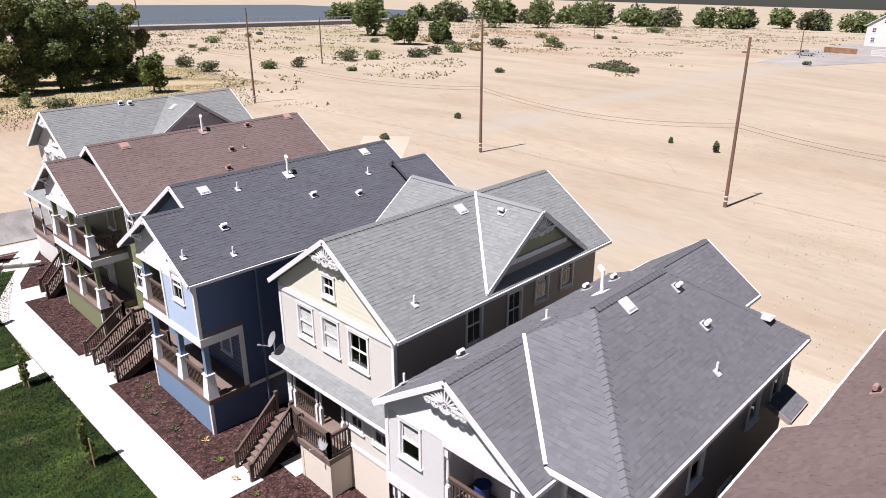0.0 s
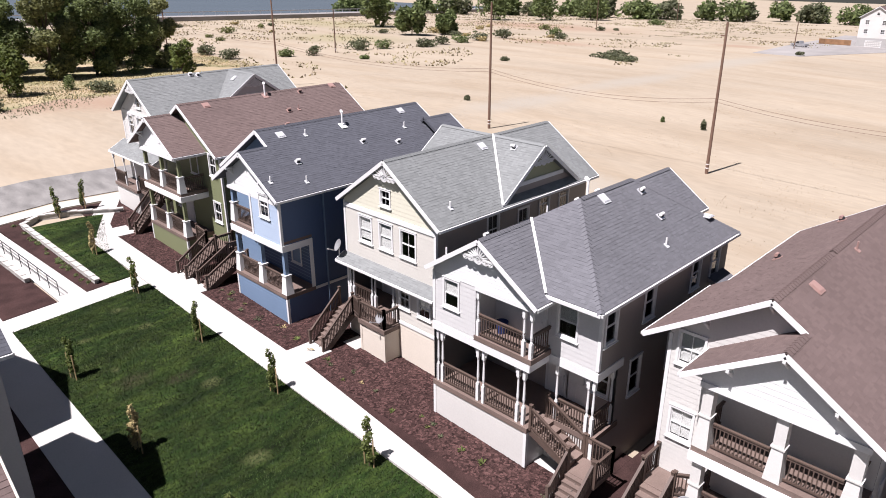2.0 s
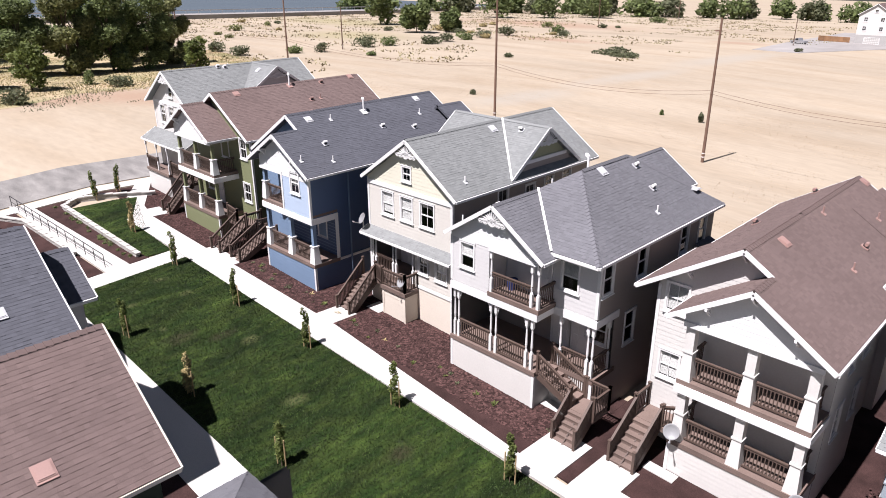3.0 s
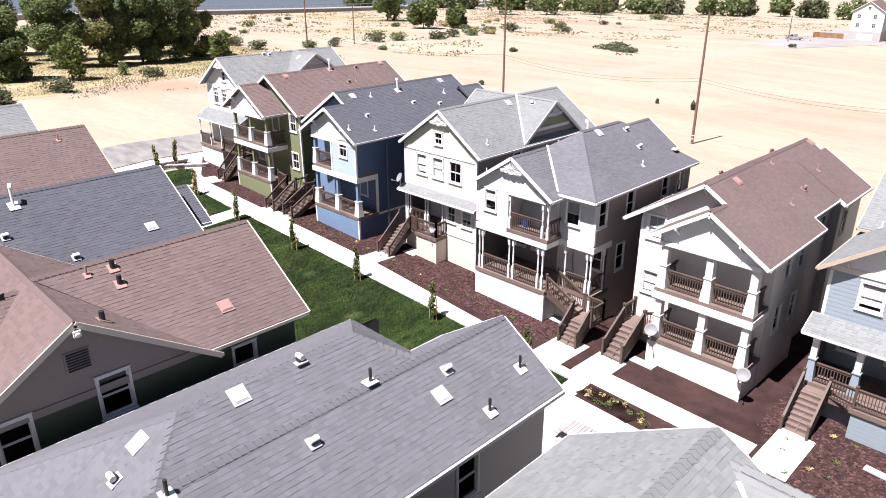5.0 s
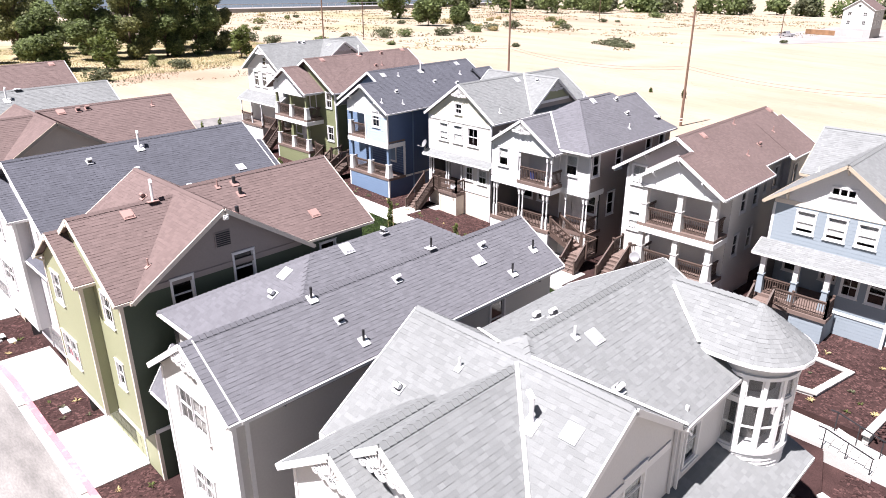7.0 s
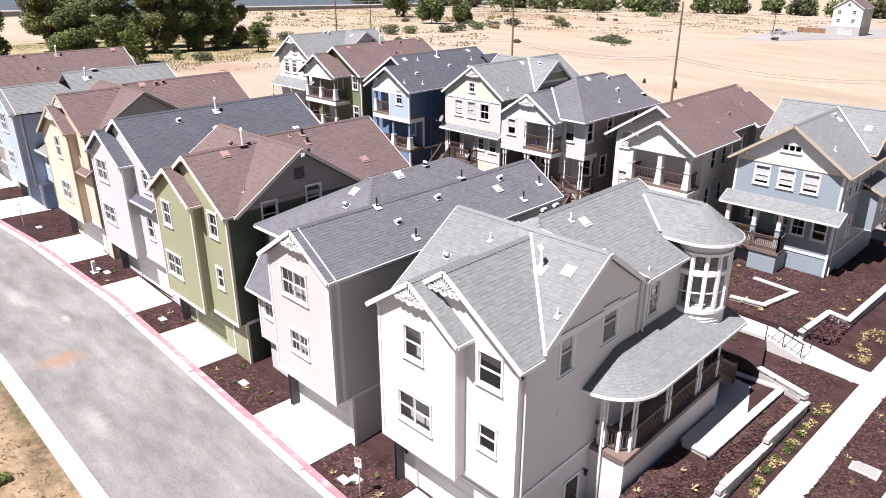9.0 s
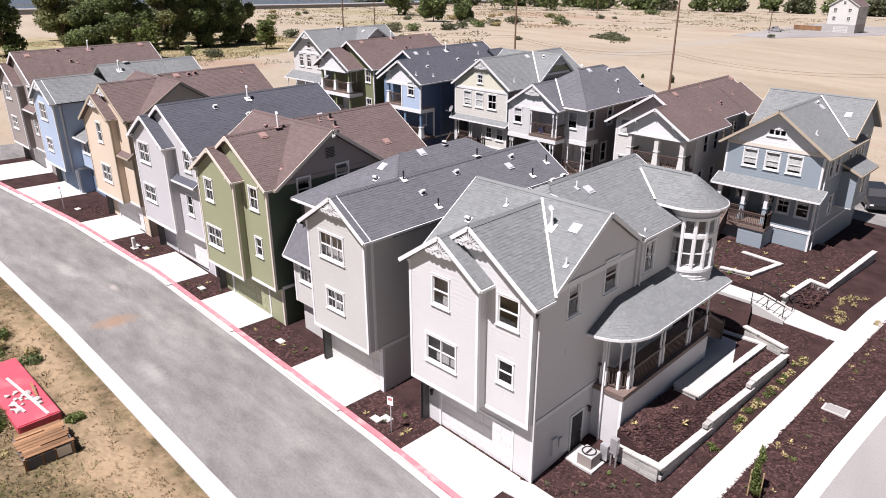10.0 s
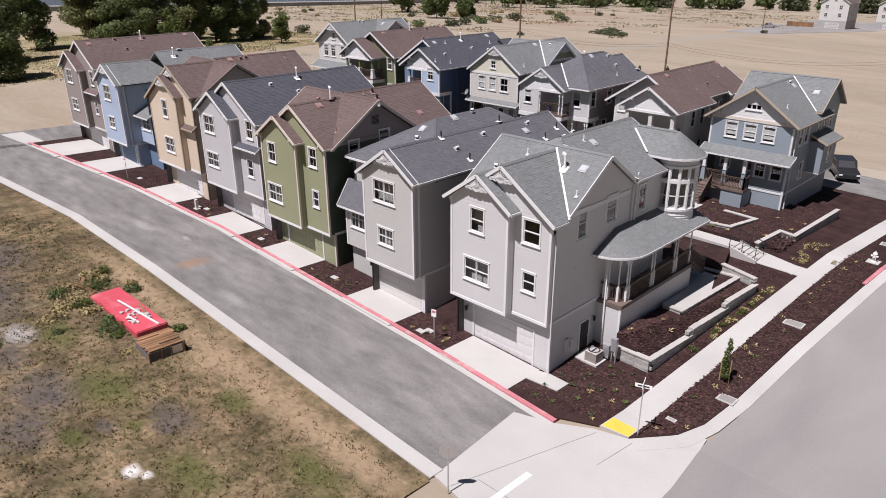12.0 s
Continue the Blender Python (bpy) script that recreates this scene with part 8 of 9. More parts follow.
for i, (x, y, ok) in enumerate(((-32.4, 6.05, 1), (-25.0, 6.1, 1), (-18.6, 6.4, 1), (-11.9, 6.4, 1), (-5.3, 6.4, 1), (-26.4, 0.45, 1), (-19.3, 0.45, 0), (-12.4, 0.8, 1), (-39.4, 6.4, 0), (-47.8, 7.0, 1), (-48.3, 9.0, 1))):
    sapling(x, y, 40 + i, ok)
sapling(18.7, -10.95, 70, True, 2.3)
sapling(19.9, 19.5, 71, True, 2.6)

scatter("lawn_grass", 90000, on(-33.0, -3.2, -0.3, 7.1, 0.05), 0.06, 0.022, BLADE, "short green lawn grass", "grass", 11)
scatter("lawn_grass", 9000, on(-46.5, -34.8, 5.3, 9.2, 0.06, lambda x, y: y < 7.0 + max(0, (-38.5 - x)) * 0.33), 0.06, 0.022, BLADE, "short green lawn grass", "grass", 12)
scatter("bark_chips", 16000, on(4.2, 16.4, -19.0, 3.0, 0.025, lambda x, y: (x > 13.4 or y < -13.3 or x < 5.2) and y > -19.0 + max(0, x - 13.6) * 0.5 and not (x > 13.3 and -12.9 < y < 0.2 and x < 15.5 + 0.046 * (y + 13)) and not (y > -2 and x < 13.6)), 0.02, 0.035, CHIP, "loose bark chips", "mulch", 13, True)
scatter("bark_chips", 9000, on(13.3, 16.0, -12.6, -0.8, -0.07, lambda x, y: x < 15.3 + 0.046 * (y + 13) and not (y > -8.7 and x < 14.7), raised), 0.02, 0.035, CHIP, "loose bark chips", "mulch", 14, True)
scatter("bark_chips", 9000, on(17.5, 20.6, -17.5, 10.0, 0.055, lambda x, y: 17.75 + 0.045 * (y + 11) < x < float(np.interp(y, (-18.2, -16.2, -14.7, -12, -5.5, 4, 13), (17.5, 18.95, 19.5, 19.8, 20.1, 20.75, 21.4))) - 0.12), 0.02, 0.035, CHIP, "loose bark chips", "mulch", 15, True)
scatter("bark_chips", 26000, on(-47, -5, 8.8, 13.2, 0.035), 0.02, 0.035, CHIP, "loose bark chips", "mulch", 16, True)
scatter("bark_chips", 7000, on(-34, 5.3, -19.0, -16.8, 0.035), 0.02, 0.035, CHIP, "loose bark chips", "mulch", 17, True)
scatter("bark_chips", 9000, on(4.6, 15.2, 5.6, 16.5, 0.0, None, lambda x, y: -0.80 + 0.02 * (y - 5)), 0.02, 0.035, CHIP, "loose bark chips", "mulch", 18, True)


def lot_keep(x, y):
    return (noise.noise(Vector((x * 0.22, y * 0.22, 3.0))) > -0.25 or noise.noise(Vector((x * 0.9, y * 0.9, 5.0))) > 0.15) and noise.noise(Vector((x * 2.4, y * 2.4, 1.0))) > 0.08


def near_kerb(x, y):
    return noise.noise(Vector((x * 0.5, y * 0.5, 8.0))) + 0.12 * (y + 33) > -0.1 and noise.noise(Vector((x * 2.1, y * 2.1, 4.0))) > 0.12


on_clods = lambda x, y: base_z(x, y) + clods(x, y)[1]
scatter("rough_grass", 110000, on(-30, 13.2, -44, -27.6, -0.01, lambda x, y: lot_keep(x, y) and (y < -30 or noise.noise(Vector((x * 0.6, y * 0.6, 2.0))) > 0.1), on_clods), 0.09, 0.034, WEED, "short green and brown weeds", "grass", 19)
scatter("dry_grass", 110000, on(-30, 13.2, -44, -27.2, -0.01, near_kerb, on_clods), 0.08, 0.03, STRAW, "short dry straw", "grass", 20)
scatter("rough_grass", 40000, on(-30, 13.2, -44, -29.0, -0.01, lambda x, y: noise.noise(Vector((x * 0.35, y * 0.35, 12.0))) > 0.02 and noise.noise(Vector((x * 2.8, y * 2.8, 9.0))) > 0.0, on_clods), 0.1, 0.03, TURF, "green patches of rough grass", "grass", 25)
scatter("dry_grass", 22000, on(-100, 20, 34, 110, -0.05, lambda x, y: noise.noise(Vector((x * 0.06, y * 0.12, 1.0))) > 0.0), 0.07, 0.04, FIELDSTRAW, "dry straw tufts on the field", "grass", 21)
sheet("weedy_ground", [(-96, -20), (-90, 2), (-93, 14), (-100, 24), (-102, 44), (-108, 56), (-124, 66), (-150, 72), (-160, 40), (-160, -40), (-110, -40)], WEEDSOIL, "yellow-green weeds and dry grass below the trees", "ground", -0.04, 0.05)
scatter("weeds", 60000, on(-150, -92, -20, 70, -0.05, lambda x, y: x < -92 - max(0, y) * 0.28 + 8 * noise.noise(Vector((x * 0.08, y * 0.08, 2.0))) and noise.noise(Vector((x * 0.07, y * 0.07, 7.0))) > -0.25), 0.16, 0.07, GREENSTRAW, "yellow-green weeds below the trees", "weeds", 23)
scatter("weeds", 5000, on(-112, -88, -8, 62, -0.05, lambda x, y: noise.noise(Vector((x * 0.1, y * 0.1, 9.0))) > 0.1), 0.25, 0.07, LEAF_GREY, "grey-green scrub below the trees", "weeds", 24)

# low plants in the beds
rnd = random.Random(5)
for i in range(36):
    zone = i % 4
    if zone == 0:
        x, y = rnd.uniform(12.2, 15.8), rnd.uniform(-18.4, -15.0)
    elif zone == 1:
        x, y = rnd.uniform(18.1, 19.4), rnd.uniform(-15, 8)
    elif zone == 2:
        y = rnd.uniform(-11, 1)
        x = 16.35 + 0.055 * (y + 11) * 0.9 - rnd.uniform(0.05, 0.35)
    else:
        x, y = rnd.uniform(-30, -6), rnd.uniform(9.3, 10.2)
    bush(x, y, rnd.uniform(0.16, 0.3), rnd.uniform(0.12, 0.28), "small low plant in bark mulch", 100 + i, (LEAF_GREY, LEAF_DRY, LEAF_LIGHT, LEAF_GREY)[zone], 60, 0.06, "bedding plants", "bedding_plant", "plant")
for i in range(26):
    x = rnd.uniform(-48.5, -35.5)
    bush(x, 4.35 + 0.02 * (x + 40) + rnd.uniform(-0.2, 0.2), 0.22, 0.3, "small shrub in a mulch bed", 160 + i, LEAF, 70, 0.06, "bedding plants", "bedding_plant", "plant")
for i in range(34):
    y = rnd.uniform(-9.5, 0.5)
    bush(15.75 + 0.046 * (y + 12.8) + rnd.uniform(0.1, 0.5), y, rnd.uniform(0.16, 0.3), rnd.uniform(0.2, 0.4), "yellow-green flowering plant along a block wall", 230 + i, (LEAF_LIGHT, LEAF_DRY)[i % 2], 80, 0.06, "bedding plants", "bedding_plant", "plant")
for i in range(20):
    bush(rnd.uniform(16.0, 17.0), rnd.uniform(5.2, 9.5), 0.25, 0.3, "yellow flowering plant in a mulch bed", 190 + i, LEAF_DRY, 70, 0.06, "bedding plants", "bedding_plant", "plant")
for x, y, r, h, m in ((-7.4, -31.6, 0.95, 0.6, LEAF), (-8.5, -31.5, 0.6, 0.45, LEAF), (-6.5, -31.5, 0.5, 0.4, LEAF_LIGHT), (-13.3, -30.3, 0.9, 0.7, LEAF), (-13.9, -29.7, 0.6, 0.6, LEAF_DRY), (-13.5, -32.5, 0.7, 0.6, LEAF), (-11.5, -28.7, 0.7, 0.5, LEAF), (-12.4, -28.5, 0.5, 0.4, LEAF_DRY), (-5.1, -28.9, 0.55, 0.4, LEAF_LIGHT), (-10.8, -33.7, 1.0, 0.5, LEAF_DRY), (-11.6, -33.0, 0.9, 0.5, LEAF_DRY), (-12.2, -32.0, 1.0, 0.6, LEAF_DRY), (-11.3, -31.75, 0.8, 0.55, LEAF_LIGHT), (-10.2, -31.7, 0.8, 0.5, LEAF_DRY), (-15.2, -29.1, 0.6, 0.6, LEAF_LIGHT), (-15.0, -30.2, 1.0, 0.6, LEAF_DRY), (-14.4, -31.6, 0.9, 0.5, LEAF_DRY), (-9.0, -33.9, 0.5, 0.25, LEAF), (-4.6, -32.0, 0.5, 0.2, LEAF_DRY), (-9.4, -36.9, 0.45, 0.25, LEAF)):
    bush(x, y, r, h, "weed clump beside the red box", int(-x * 37), m, 420, 0.08, "weeds in the lot", "weed_clump", "weeds")

# flat rosettes dotted over the mulch
ROSETTES = []
for k in range(6):
    r0 = random.Random(700 + k)
    g = Geo()
    for j in range(13):
        a, l, u = r0.uniform(0, 6.28), r0.uniform(0.08, 0.21), r0.uniform(0.02, 0.12)
        c, s_ = math.cos(a), math.sin(a)
        w = l * 0.16
        g.face((0, 0, 0.0), (c * l * 0.55 - s_ * w, s_ * l * 0.55 + c * w, u), (c * l, s_ * l, u * 0.9), (c * l * 0.55 + s_ * w, s_ * l * 0.55 - c * w, u * 0.8))
    me = bpy.data.meshes.new("bedding_plant")
    me.from_pydata(g.v, [], g.f)
    me.materials.append((LEAF_GREY, LEAF_DRY, LEAF_LIGHT)[k % 3])
    ROSETTES.append(me)


def rosettes(x0, x1, y0, y1, step, keep=None, level=None):
    r0 = random.Random(int(x0 * 10 + y0))
    for i in range(int((x1 - x0) / step) + 1):
        for j in range(int((y1 - y0) / step) + 1):
            x, y = x0 + (i + r0.uniform(0.1, 0.9)) * step, y0 + (j + r0.uniform(0.1, 0.9)) * step
            if x > x1 or y > y1 or (keep and not keep(x, y)) or r0.random() < 0.15:
                continue
            ob = new("bedding_plant", r0.choice(ROSETTES))
            q = r0.uniform(0.8, 1.35)
            ob.matrix_basis = Matrix.Translation((x, y, (level or base_z)(x, y) + tilt(x, y) + 0.03)) @ Matrix.Rotation(r0.uniform(0, 6.28), 4, "Z") @ Matrix.Scale(q, 4)
            tagged(ob, "small low rosette plant in bark mulch", "plant", "bedding plants")


rosettes(12.0, 16.0, -19.0, -13.4, 0.95, lambda x, y: not (x < 13.1 and y > -18) and y < -18.9 + (x - 12) * 0.4 + 8 and y > -19.1 + max(0, x - 14.2) * 0.55)
rosettes(17.7, 20.2, -17.0, 9.0, 1.1, lambda x, y: 18.0 + 0.045 * (y + 11) < x < 19.4 + 0.045 * (y + 8))
rosettes(13.4, 16.0, -12.4, -1.0, 1.1, lambda x, y: x < 15.2 + 0.046 * (y + 13) and not (y > -8.9 and x < 14.9), lambda x, y: raised(x, y) - 0.09)
rosettes(2.9, 6.1, -19.0, -17.3, 0.8)
rosettes(-7.4, -2.6, -18.9, -17.2, 0.9)
rosettes(-15.4, -12.6, -18.7, -17.4, 0.9)
rosettes(-24.8, -20.8, -18.9, -17.6, 1.0)
rosettes(5.0, 14.6, 5.8, 12.0, 1.3, None, lambda x, y: -0.81 + 0.02 * (y - 5))
rosettes(5.0, 12.0, -1.8, 2.9, 1.2, None, lambda x, y: -1.1 + 0.05 * (y + 1))
rosettes(-30, -8, 9.0, 10.2, 1.1)

# ---------------------------------------------------------------- field and distance
for i, (x, y, h, w) in enumerate(((-124, 24, 12.5, 4.6), (-123, 31, 14, 4.8), (-123, 38, 14, 4.8), (-124, 45, 13, 4.6), (-129, 52, 13, 4.6), (-133, 36, 14, 5.2), (-135, 26, 13, 5), (-138, 46, 14, 5), (-112, 12, 10, 4.6), (-98, -14, 12, 5.5), (-108, -22, 14, 6), (-118, -8, 14, 6), (-128, 2, 13, 5), (-132, 14, 13, 5), (-104, -36, 13, 6), (-150, -10, 14, 7), (-150, 20, 14, 6))):
    tree(x, y, h, w, "tall dark green tree with dense foliage", 300 + i, 11000, 0.27, (LEAF, LEAF_MID, LEAF)[i % 3], 0.0)
tree(-107, 20, 6.2, 3.0, "mid-green bushy tree at the field's edge", 330, 1500, 0.3, LEAF_LIGHT)
tree(-112.5, 48.5, 6.0, 2.6, "bright green bushy tree at the field's edge", 331, 1500, 0.3, LEAF_LIGHT)
for i, (x, y, r, h) in enumerate(((-104.2, 31.7, 2.2, 1.8), (-108.3, 28.9, 1.3, 2.2), (-145.8, 70.5, 3, 2.5), (-135.6, 70.3, 2.6, 2.2), (-133.7, 83, 2.4, 2), (-133, 90, 2.2, 2.4), (-138, 108, 4, 3), (-138, 116, 2.6, 2.6), (-137, 131, 4, 2.5), (-140, 140, 3, 2.4), (-142, 150, 3.4, 2.5), (-145, 162, 3, 2.6), (-148, 176, 4, 3), (-149.6, 208, 4, 3), (-95, 14, 2.4, 2.2), (-91, 6, 2.6, 2.4), (-88, -2, 2.0, 2.0), (-65.4, 69.9, 0.7, 0.9), (-33.3, 80.6, 0.6, 1.4), (-39.1, 80.7, 0.35, 0.9), (-61, 52.6, 0.8, 0.7), (-63.5, 204, 1.2, 1.2), (-170, 320, 5, 3), (-90, 150, 5, 1.6), (-84, 146, 4, 1.3), (-120, 95, 1.4, 1), (-100, 120, 1.5, 1))):
    bush(x, y, r, h, "grey-green scrub bush on the dry field", 400 + i, (LEAF_GREY, LEAF, LEAF_GREY)[i % 3], 520, 0.07 * r + 0.08)
for i, (x, y, h, w) in enumerate(((-213, 177, 13, 8), (-172, 158, 9, 6), (-169, 171, 7, 4.5), (-236, 274, 14, 9), (-225, 300, 13, 9), (-215, 330, 13, 10))):
    tree(x, y, h, w, "distant dark green tree on the dry field", 340 + i, 1500, 0.8, group="distant trees")
rnd = random.Random(9)
for i in range(30):
    f = i / 29
    x, y = -330 + 300 * f + rnd.uniform(-8, 8), 260 + 270 * f ** 0.8 + rnd.uniform(-12, 12)
    tree(x, y, rnd.uniform(6, 11), rnd.uniform(7, 11), "distant line of green trees beyond the field", 360 + i, 700, 1.3, (LEAF, LEAF_GREY, LEAF)[i % 3], group="distant trees")


# scrub and brown weeds over the far field
rnd = random.Random(31)
BROWNWEED = surface("brown_field_weeds", (0.235, 0.185, 0.11), rough=0.95, vary=0.2, scale=0.1, fine=3, bump=0.0, random_by="island", spread=0.35, second=(0.2, 0.19, 0.1), mix=0.5)
scatter("weeds", 40000, on(-330, -70, 60, 420, -0.05, lambda x, y: noise.noise(Vector((x * 0.022, y * 0.03, 5.0))) + 0.004 * (-x - 120) > 0.0 and noise.noise(Vector((x * 0.11, y * 0.11, 6.0))) > 0.0), 0.4, 0.26, BROWNWEED, "brown and grey-green weeds over the far field", "weeds", 32)
for i in range(44):
    x, y = rnd.uniform(-250, -125), rnd.uniform(70, 260)
    if noise.noise(Vector((x * 0.03, y * 0.03, 4.0))) > -0.1:
        r = rnd.uniform(1.2, 3.2)
        bush(x, y, r, r * rnd.uniform(0.5, 0.8), "grey-green scrub bush on the dry field", 600 + i, (LEAF_GREY, LEAF_DRY, LEAF_MID)[i % 3], 260, 0.09 * r + 0.1)
for i in range(13):
    bush(rnd.uniform(-2.0, 1.6), rnd.uniform(6.45, 7.35), 0.3, 0.3, "yellow-green plant in a small bed", 660 + i, (LEAF_LIGHT, LEAF_DRY)[i % 2], 70, 0.06, "bedding plants", "bedding_plant", "plant")


def utility_pole(x, y, high, arm=True):
    z = ground_z(x, y)
    p = thing("utility_pole", (x, y, z), "weathered brown wooden utility pole standing in dry field", "utility pole", "utility poles")
    part("pole", Geo().lathe((x, y, z), [(0.17, -0.3), (0.16, 2.0), (0.11, high)], 10), POLEWOOD, p)
    if arm:
        part("insulator", Geo().box(x - 0.5, x + 0.02, y - 0.05, y + 0.05, z + high - 1.3, z + high - 1.15), POLEWOOD, p)
    part("marker", Geo().lathe((x, y, z), [(0.172, 0.5), (0.172, 0.58)], 10).lathe((x, y, z), [(0.17, 0.9), (0.17, 0.98)], 10), WHITEPIPE, p)


POLES = [(-23.2, 60.05, 14.6), (-49.9, 57.1, 14.6), (-93.9, 55.5, 13.5), (-155.3, 65.7, 14), (-135.7, 98.7, 10), (-162, 254, 14), (-183, 366, 14), (-73.6, 228.5, 8)]
for x, y, hh in POLES:
    utility_pole(x, y, hh, hh > 14)


def wire(a, b, sag):
    c = bpy.data.curves.new("cable", "CURVE")
    c.dimensions, c.bevel_depth, c.bevel_resolution = "3D", 0.016, 1
    sp = c.splines.new("POLY")
    sp.points.add(16)
    for i in range(17):
        t = i / 16
        p = Vector(a).lerp(Vector(b), t)
        sp.points[i].co = (p.x, p.y, p.z - sag * 4 * t * (1 - t), 1)
    c.materials.append(POLEWOOD)
    tagged(new("cable", c), "thin overhead cable between utility poles", "cable", "overhead cables")


line = [(6.0, 62.5, 7.2), (-23.2, 60.05, 7.4), (-49.9, 57.1, 7.9), (-93.9, 55.5, 8.0), (-155.3, 65.7, 9.0)]
for dz in (0.0, 0.35):
    for a, b in zip(line, line[1:]):
        wire((a[0], a[1] - 0.15, a[2] + dz + tilt(*a[:2])), (b[0], b[1] - 0.15, b[2] + dz + tilt(*b[:2])), 1.1)


def car(x, y, ang, label, material, long=4.8, high=1.7, box=True):
    z = ground_z(x, y) + 0.01
    c = thing("car", (x, y, z), label, "car", "parked cars")
    M = Matrix.Translation((x, y, z)) @ Matrix.Rotation(radians(ang), 4, "Z")
    L, W = long / 2, 0.92
    prof = [(-L, 0.4), (-L, 0.95), (-L + 0.1, 1.0), (-L + 0.35, high - 0.05), (-L + 0.6, high), (L * 0.15, high), (L * 0.42, 1.05), (L - 0.15, 0.95), (L, 0.75), (L, 0.4)] if box else [(-L, 0.4), (-L, 0.95), (-L * 0.3, 1.0), (-L * 0.22, high), (L * 0.15, high), (L * 0.42, 1.05), (L - 0.15, 0.95), (L, 0.75), (L, 0.4)]
    body = Geo().slab([M @ Vector((a, -W, b)) for a, b in prof], M.to_3x3() @ Vector((0, 2 * W, 0)))
    part("body", body, material, c)
    for k in (-1, 1):
        wz = [(-L + 0.5 if box else -L * 0.18, 1.1), (-L + 0.62 if box else -L * 0.14, high - 0.12), (L * 0.13, high - 0.12), (L * 0.33, 1.1)]
        part("side_window", Geo().slab([M @ Vector((a, k * (W + 0.004), b)) for a, b in wz], M.to_3x3() @ Vector((0, k * 0.01, 0))), BLACK, c)
        for a in (-L + 0.85, L - 0.9):
            w = part("wheel", Geo().lathe(M @ Vector((a, k * (W - 0.12), 0.34)), [(0.34, -0.1), (0.34, 0.12)], 16, M.to_3x3() @ Vector((0, k, 0))), BLACK, c)
            part("rim", Geo().lathe(M @ Vector((a, k * (W - 0.02), 0.34)), [(0.2, 0.0), (0.2, 0.03)], 10, M.to_3x3() @ Vector((0, k, 0))), METAL, w)
        part("headlight", Geo().slab([M @ Vector((L + 0.004, k * 0.75 + a, b)) for a, b in ((-0.15, 0.68), (0.15, 0.68), (0.15, 0.82), (-0.15, 0.82))], M.to_3x3() @ Vector((0.02, 0, 0))), WHITEPIPE, c)
    part("windscreen", Geo().slab([M @ Vector((a, b, d + 0.012)) for a, b, d in ((L * 0.40, -0.75, 1.1), (L * 0.40, 0.75, 1.1), (L * 0.17, 0.68, high - 0.06), (L * 0.17, -0.68, high - 0.06))], M.to_3x3() @ Vector((0.01, 0, 0.01))), BLACK, c)


DARKCAR = surface("black_car_paint", (0.02, 0.02, 0.022), rough=0.25, vary=0.05, bump=0.0)
SILVERCAR = surface("silver_car_paint", (0.35, 0.35, 0.36), rough=0.3, vary=0.05, bump=0.0, metal=0.4)
PALEEARTH = surface("pale_packed_earth", (0.36, 0.315, 0.25), rough=0.95, vary=0.1, scale=0.2, fine=5, bump=0.3, bump_scale=6)
WATER = surface("grey_blue_water", (0.09, 0.11, 0.13), rough=0.25, vary=0.05, scale=0.05, bump=0.1, bump_scale=2)
car(11.6, 31.4, -62, "black estate car parked behind the slate blue house", DARKCAR)
car(-75.6, 239, 160, "silver pickup parked on the far road", SILVERCAR, 5.4, 1.8, False)
sheet("road", [(11.5, 26.0), (20.5, 26.0), (21.0, 33.5), (9.0, 33.5), (9.0, 28.5)], ASPHALT, "dark asphalt lane behind the houses", "road", -0.01)
sheet("pavement", [(18.6, 26.0), (20.3, 26.0), (21.0, 33.0), (19.3, 33.0)], CONCRETE, "pale concrete pavement", "pavement", 0.05)
sheet("road", [(-75, 200), (-62, 200), (-48, 262), (-40, 330), (-88, 330), (-80, 240)], ROADGREY, "grey asphalt of the far road", "road", 0.0)
sheet("track", [(9, 33), (20, 33), (20, 38), (-20, 34), (-52, 47), (-60, 56), (-64, 52), (-54, 42), (-22, 28), (-12, 27.5)], PALEEARTH, "pale packed earth behind the houses", "track", -0.045)


def far_house(x, y, w, d, high, label, seed):
    z = ground_z(x, y)
    h = thing("house", (x, y, z), label, "house", "distant houses")
    x0, x1, y0, y1 = x - w / 2, x + w / 2, y - d / 2, y + d / 2
    S = [window(h, "S", y0, u, z + zz, 1.1, 1.3, "grid") for u in (x - w * 0.28, x + w * 0.22) for zz in (4.4, 7.3)] + [window(h, "S", y0, x, z + 10.2, 0.9, 0.9, "hung")]
    E = [window(h, "E", x1, u, z + zz, 0.9, 1.3, "hung") for u in (y - d * 0.25, y + d * 0.1) for zz in (4.4, 7.3)]
    wall(h, "S", y0, gable(x0, x1, z - 0.3, x, z + high, 0.66), [(z + 3.0, WARM), (99, OFFWHITE)], S, exposure=0.4)
    # east wall: both front paints one step darker, as painted shade
    wall(h, "E", x1, rect(y0, y1, z - 0.3, z + high - 0.66 * w / 2 - 0.2), [(z + 3.0, TAUPE), (99, WARM)], E, exposure=0.4), wall(h, "W", x0, rect(-y1, -y0, z - 0.3, z + high - 0.66 * w / 2 - 0.2), [(99, OFFWHITE)], exposure=0.4)
    wall(h, "N", y1, gable(-x1, -x0, z - 0.3, -x, z + high, 0.66), [(99, OFFWHITE)], exposure=0.4)
    gable_roof(h, "y", x0 - 0.4, x1 + 0.4, x, y0 - 0.4, y1 + 0.4, z + high, 0.66, ROOF_BROWN)
    garage_door(h, y0 - 0.03, x - 2.2, x + 2.4, z, material=OFFWHITE)


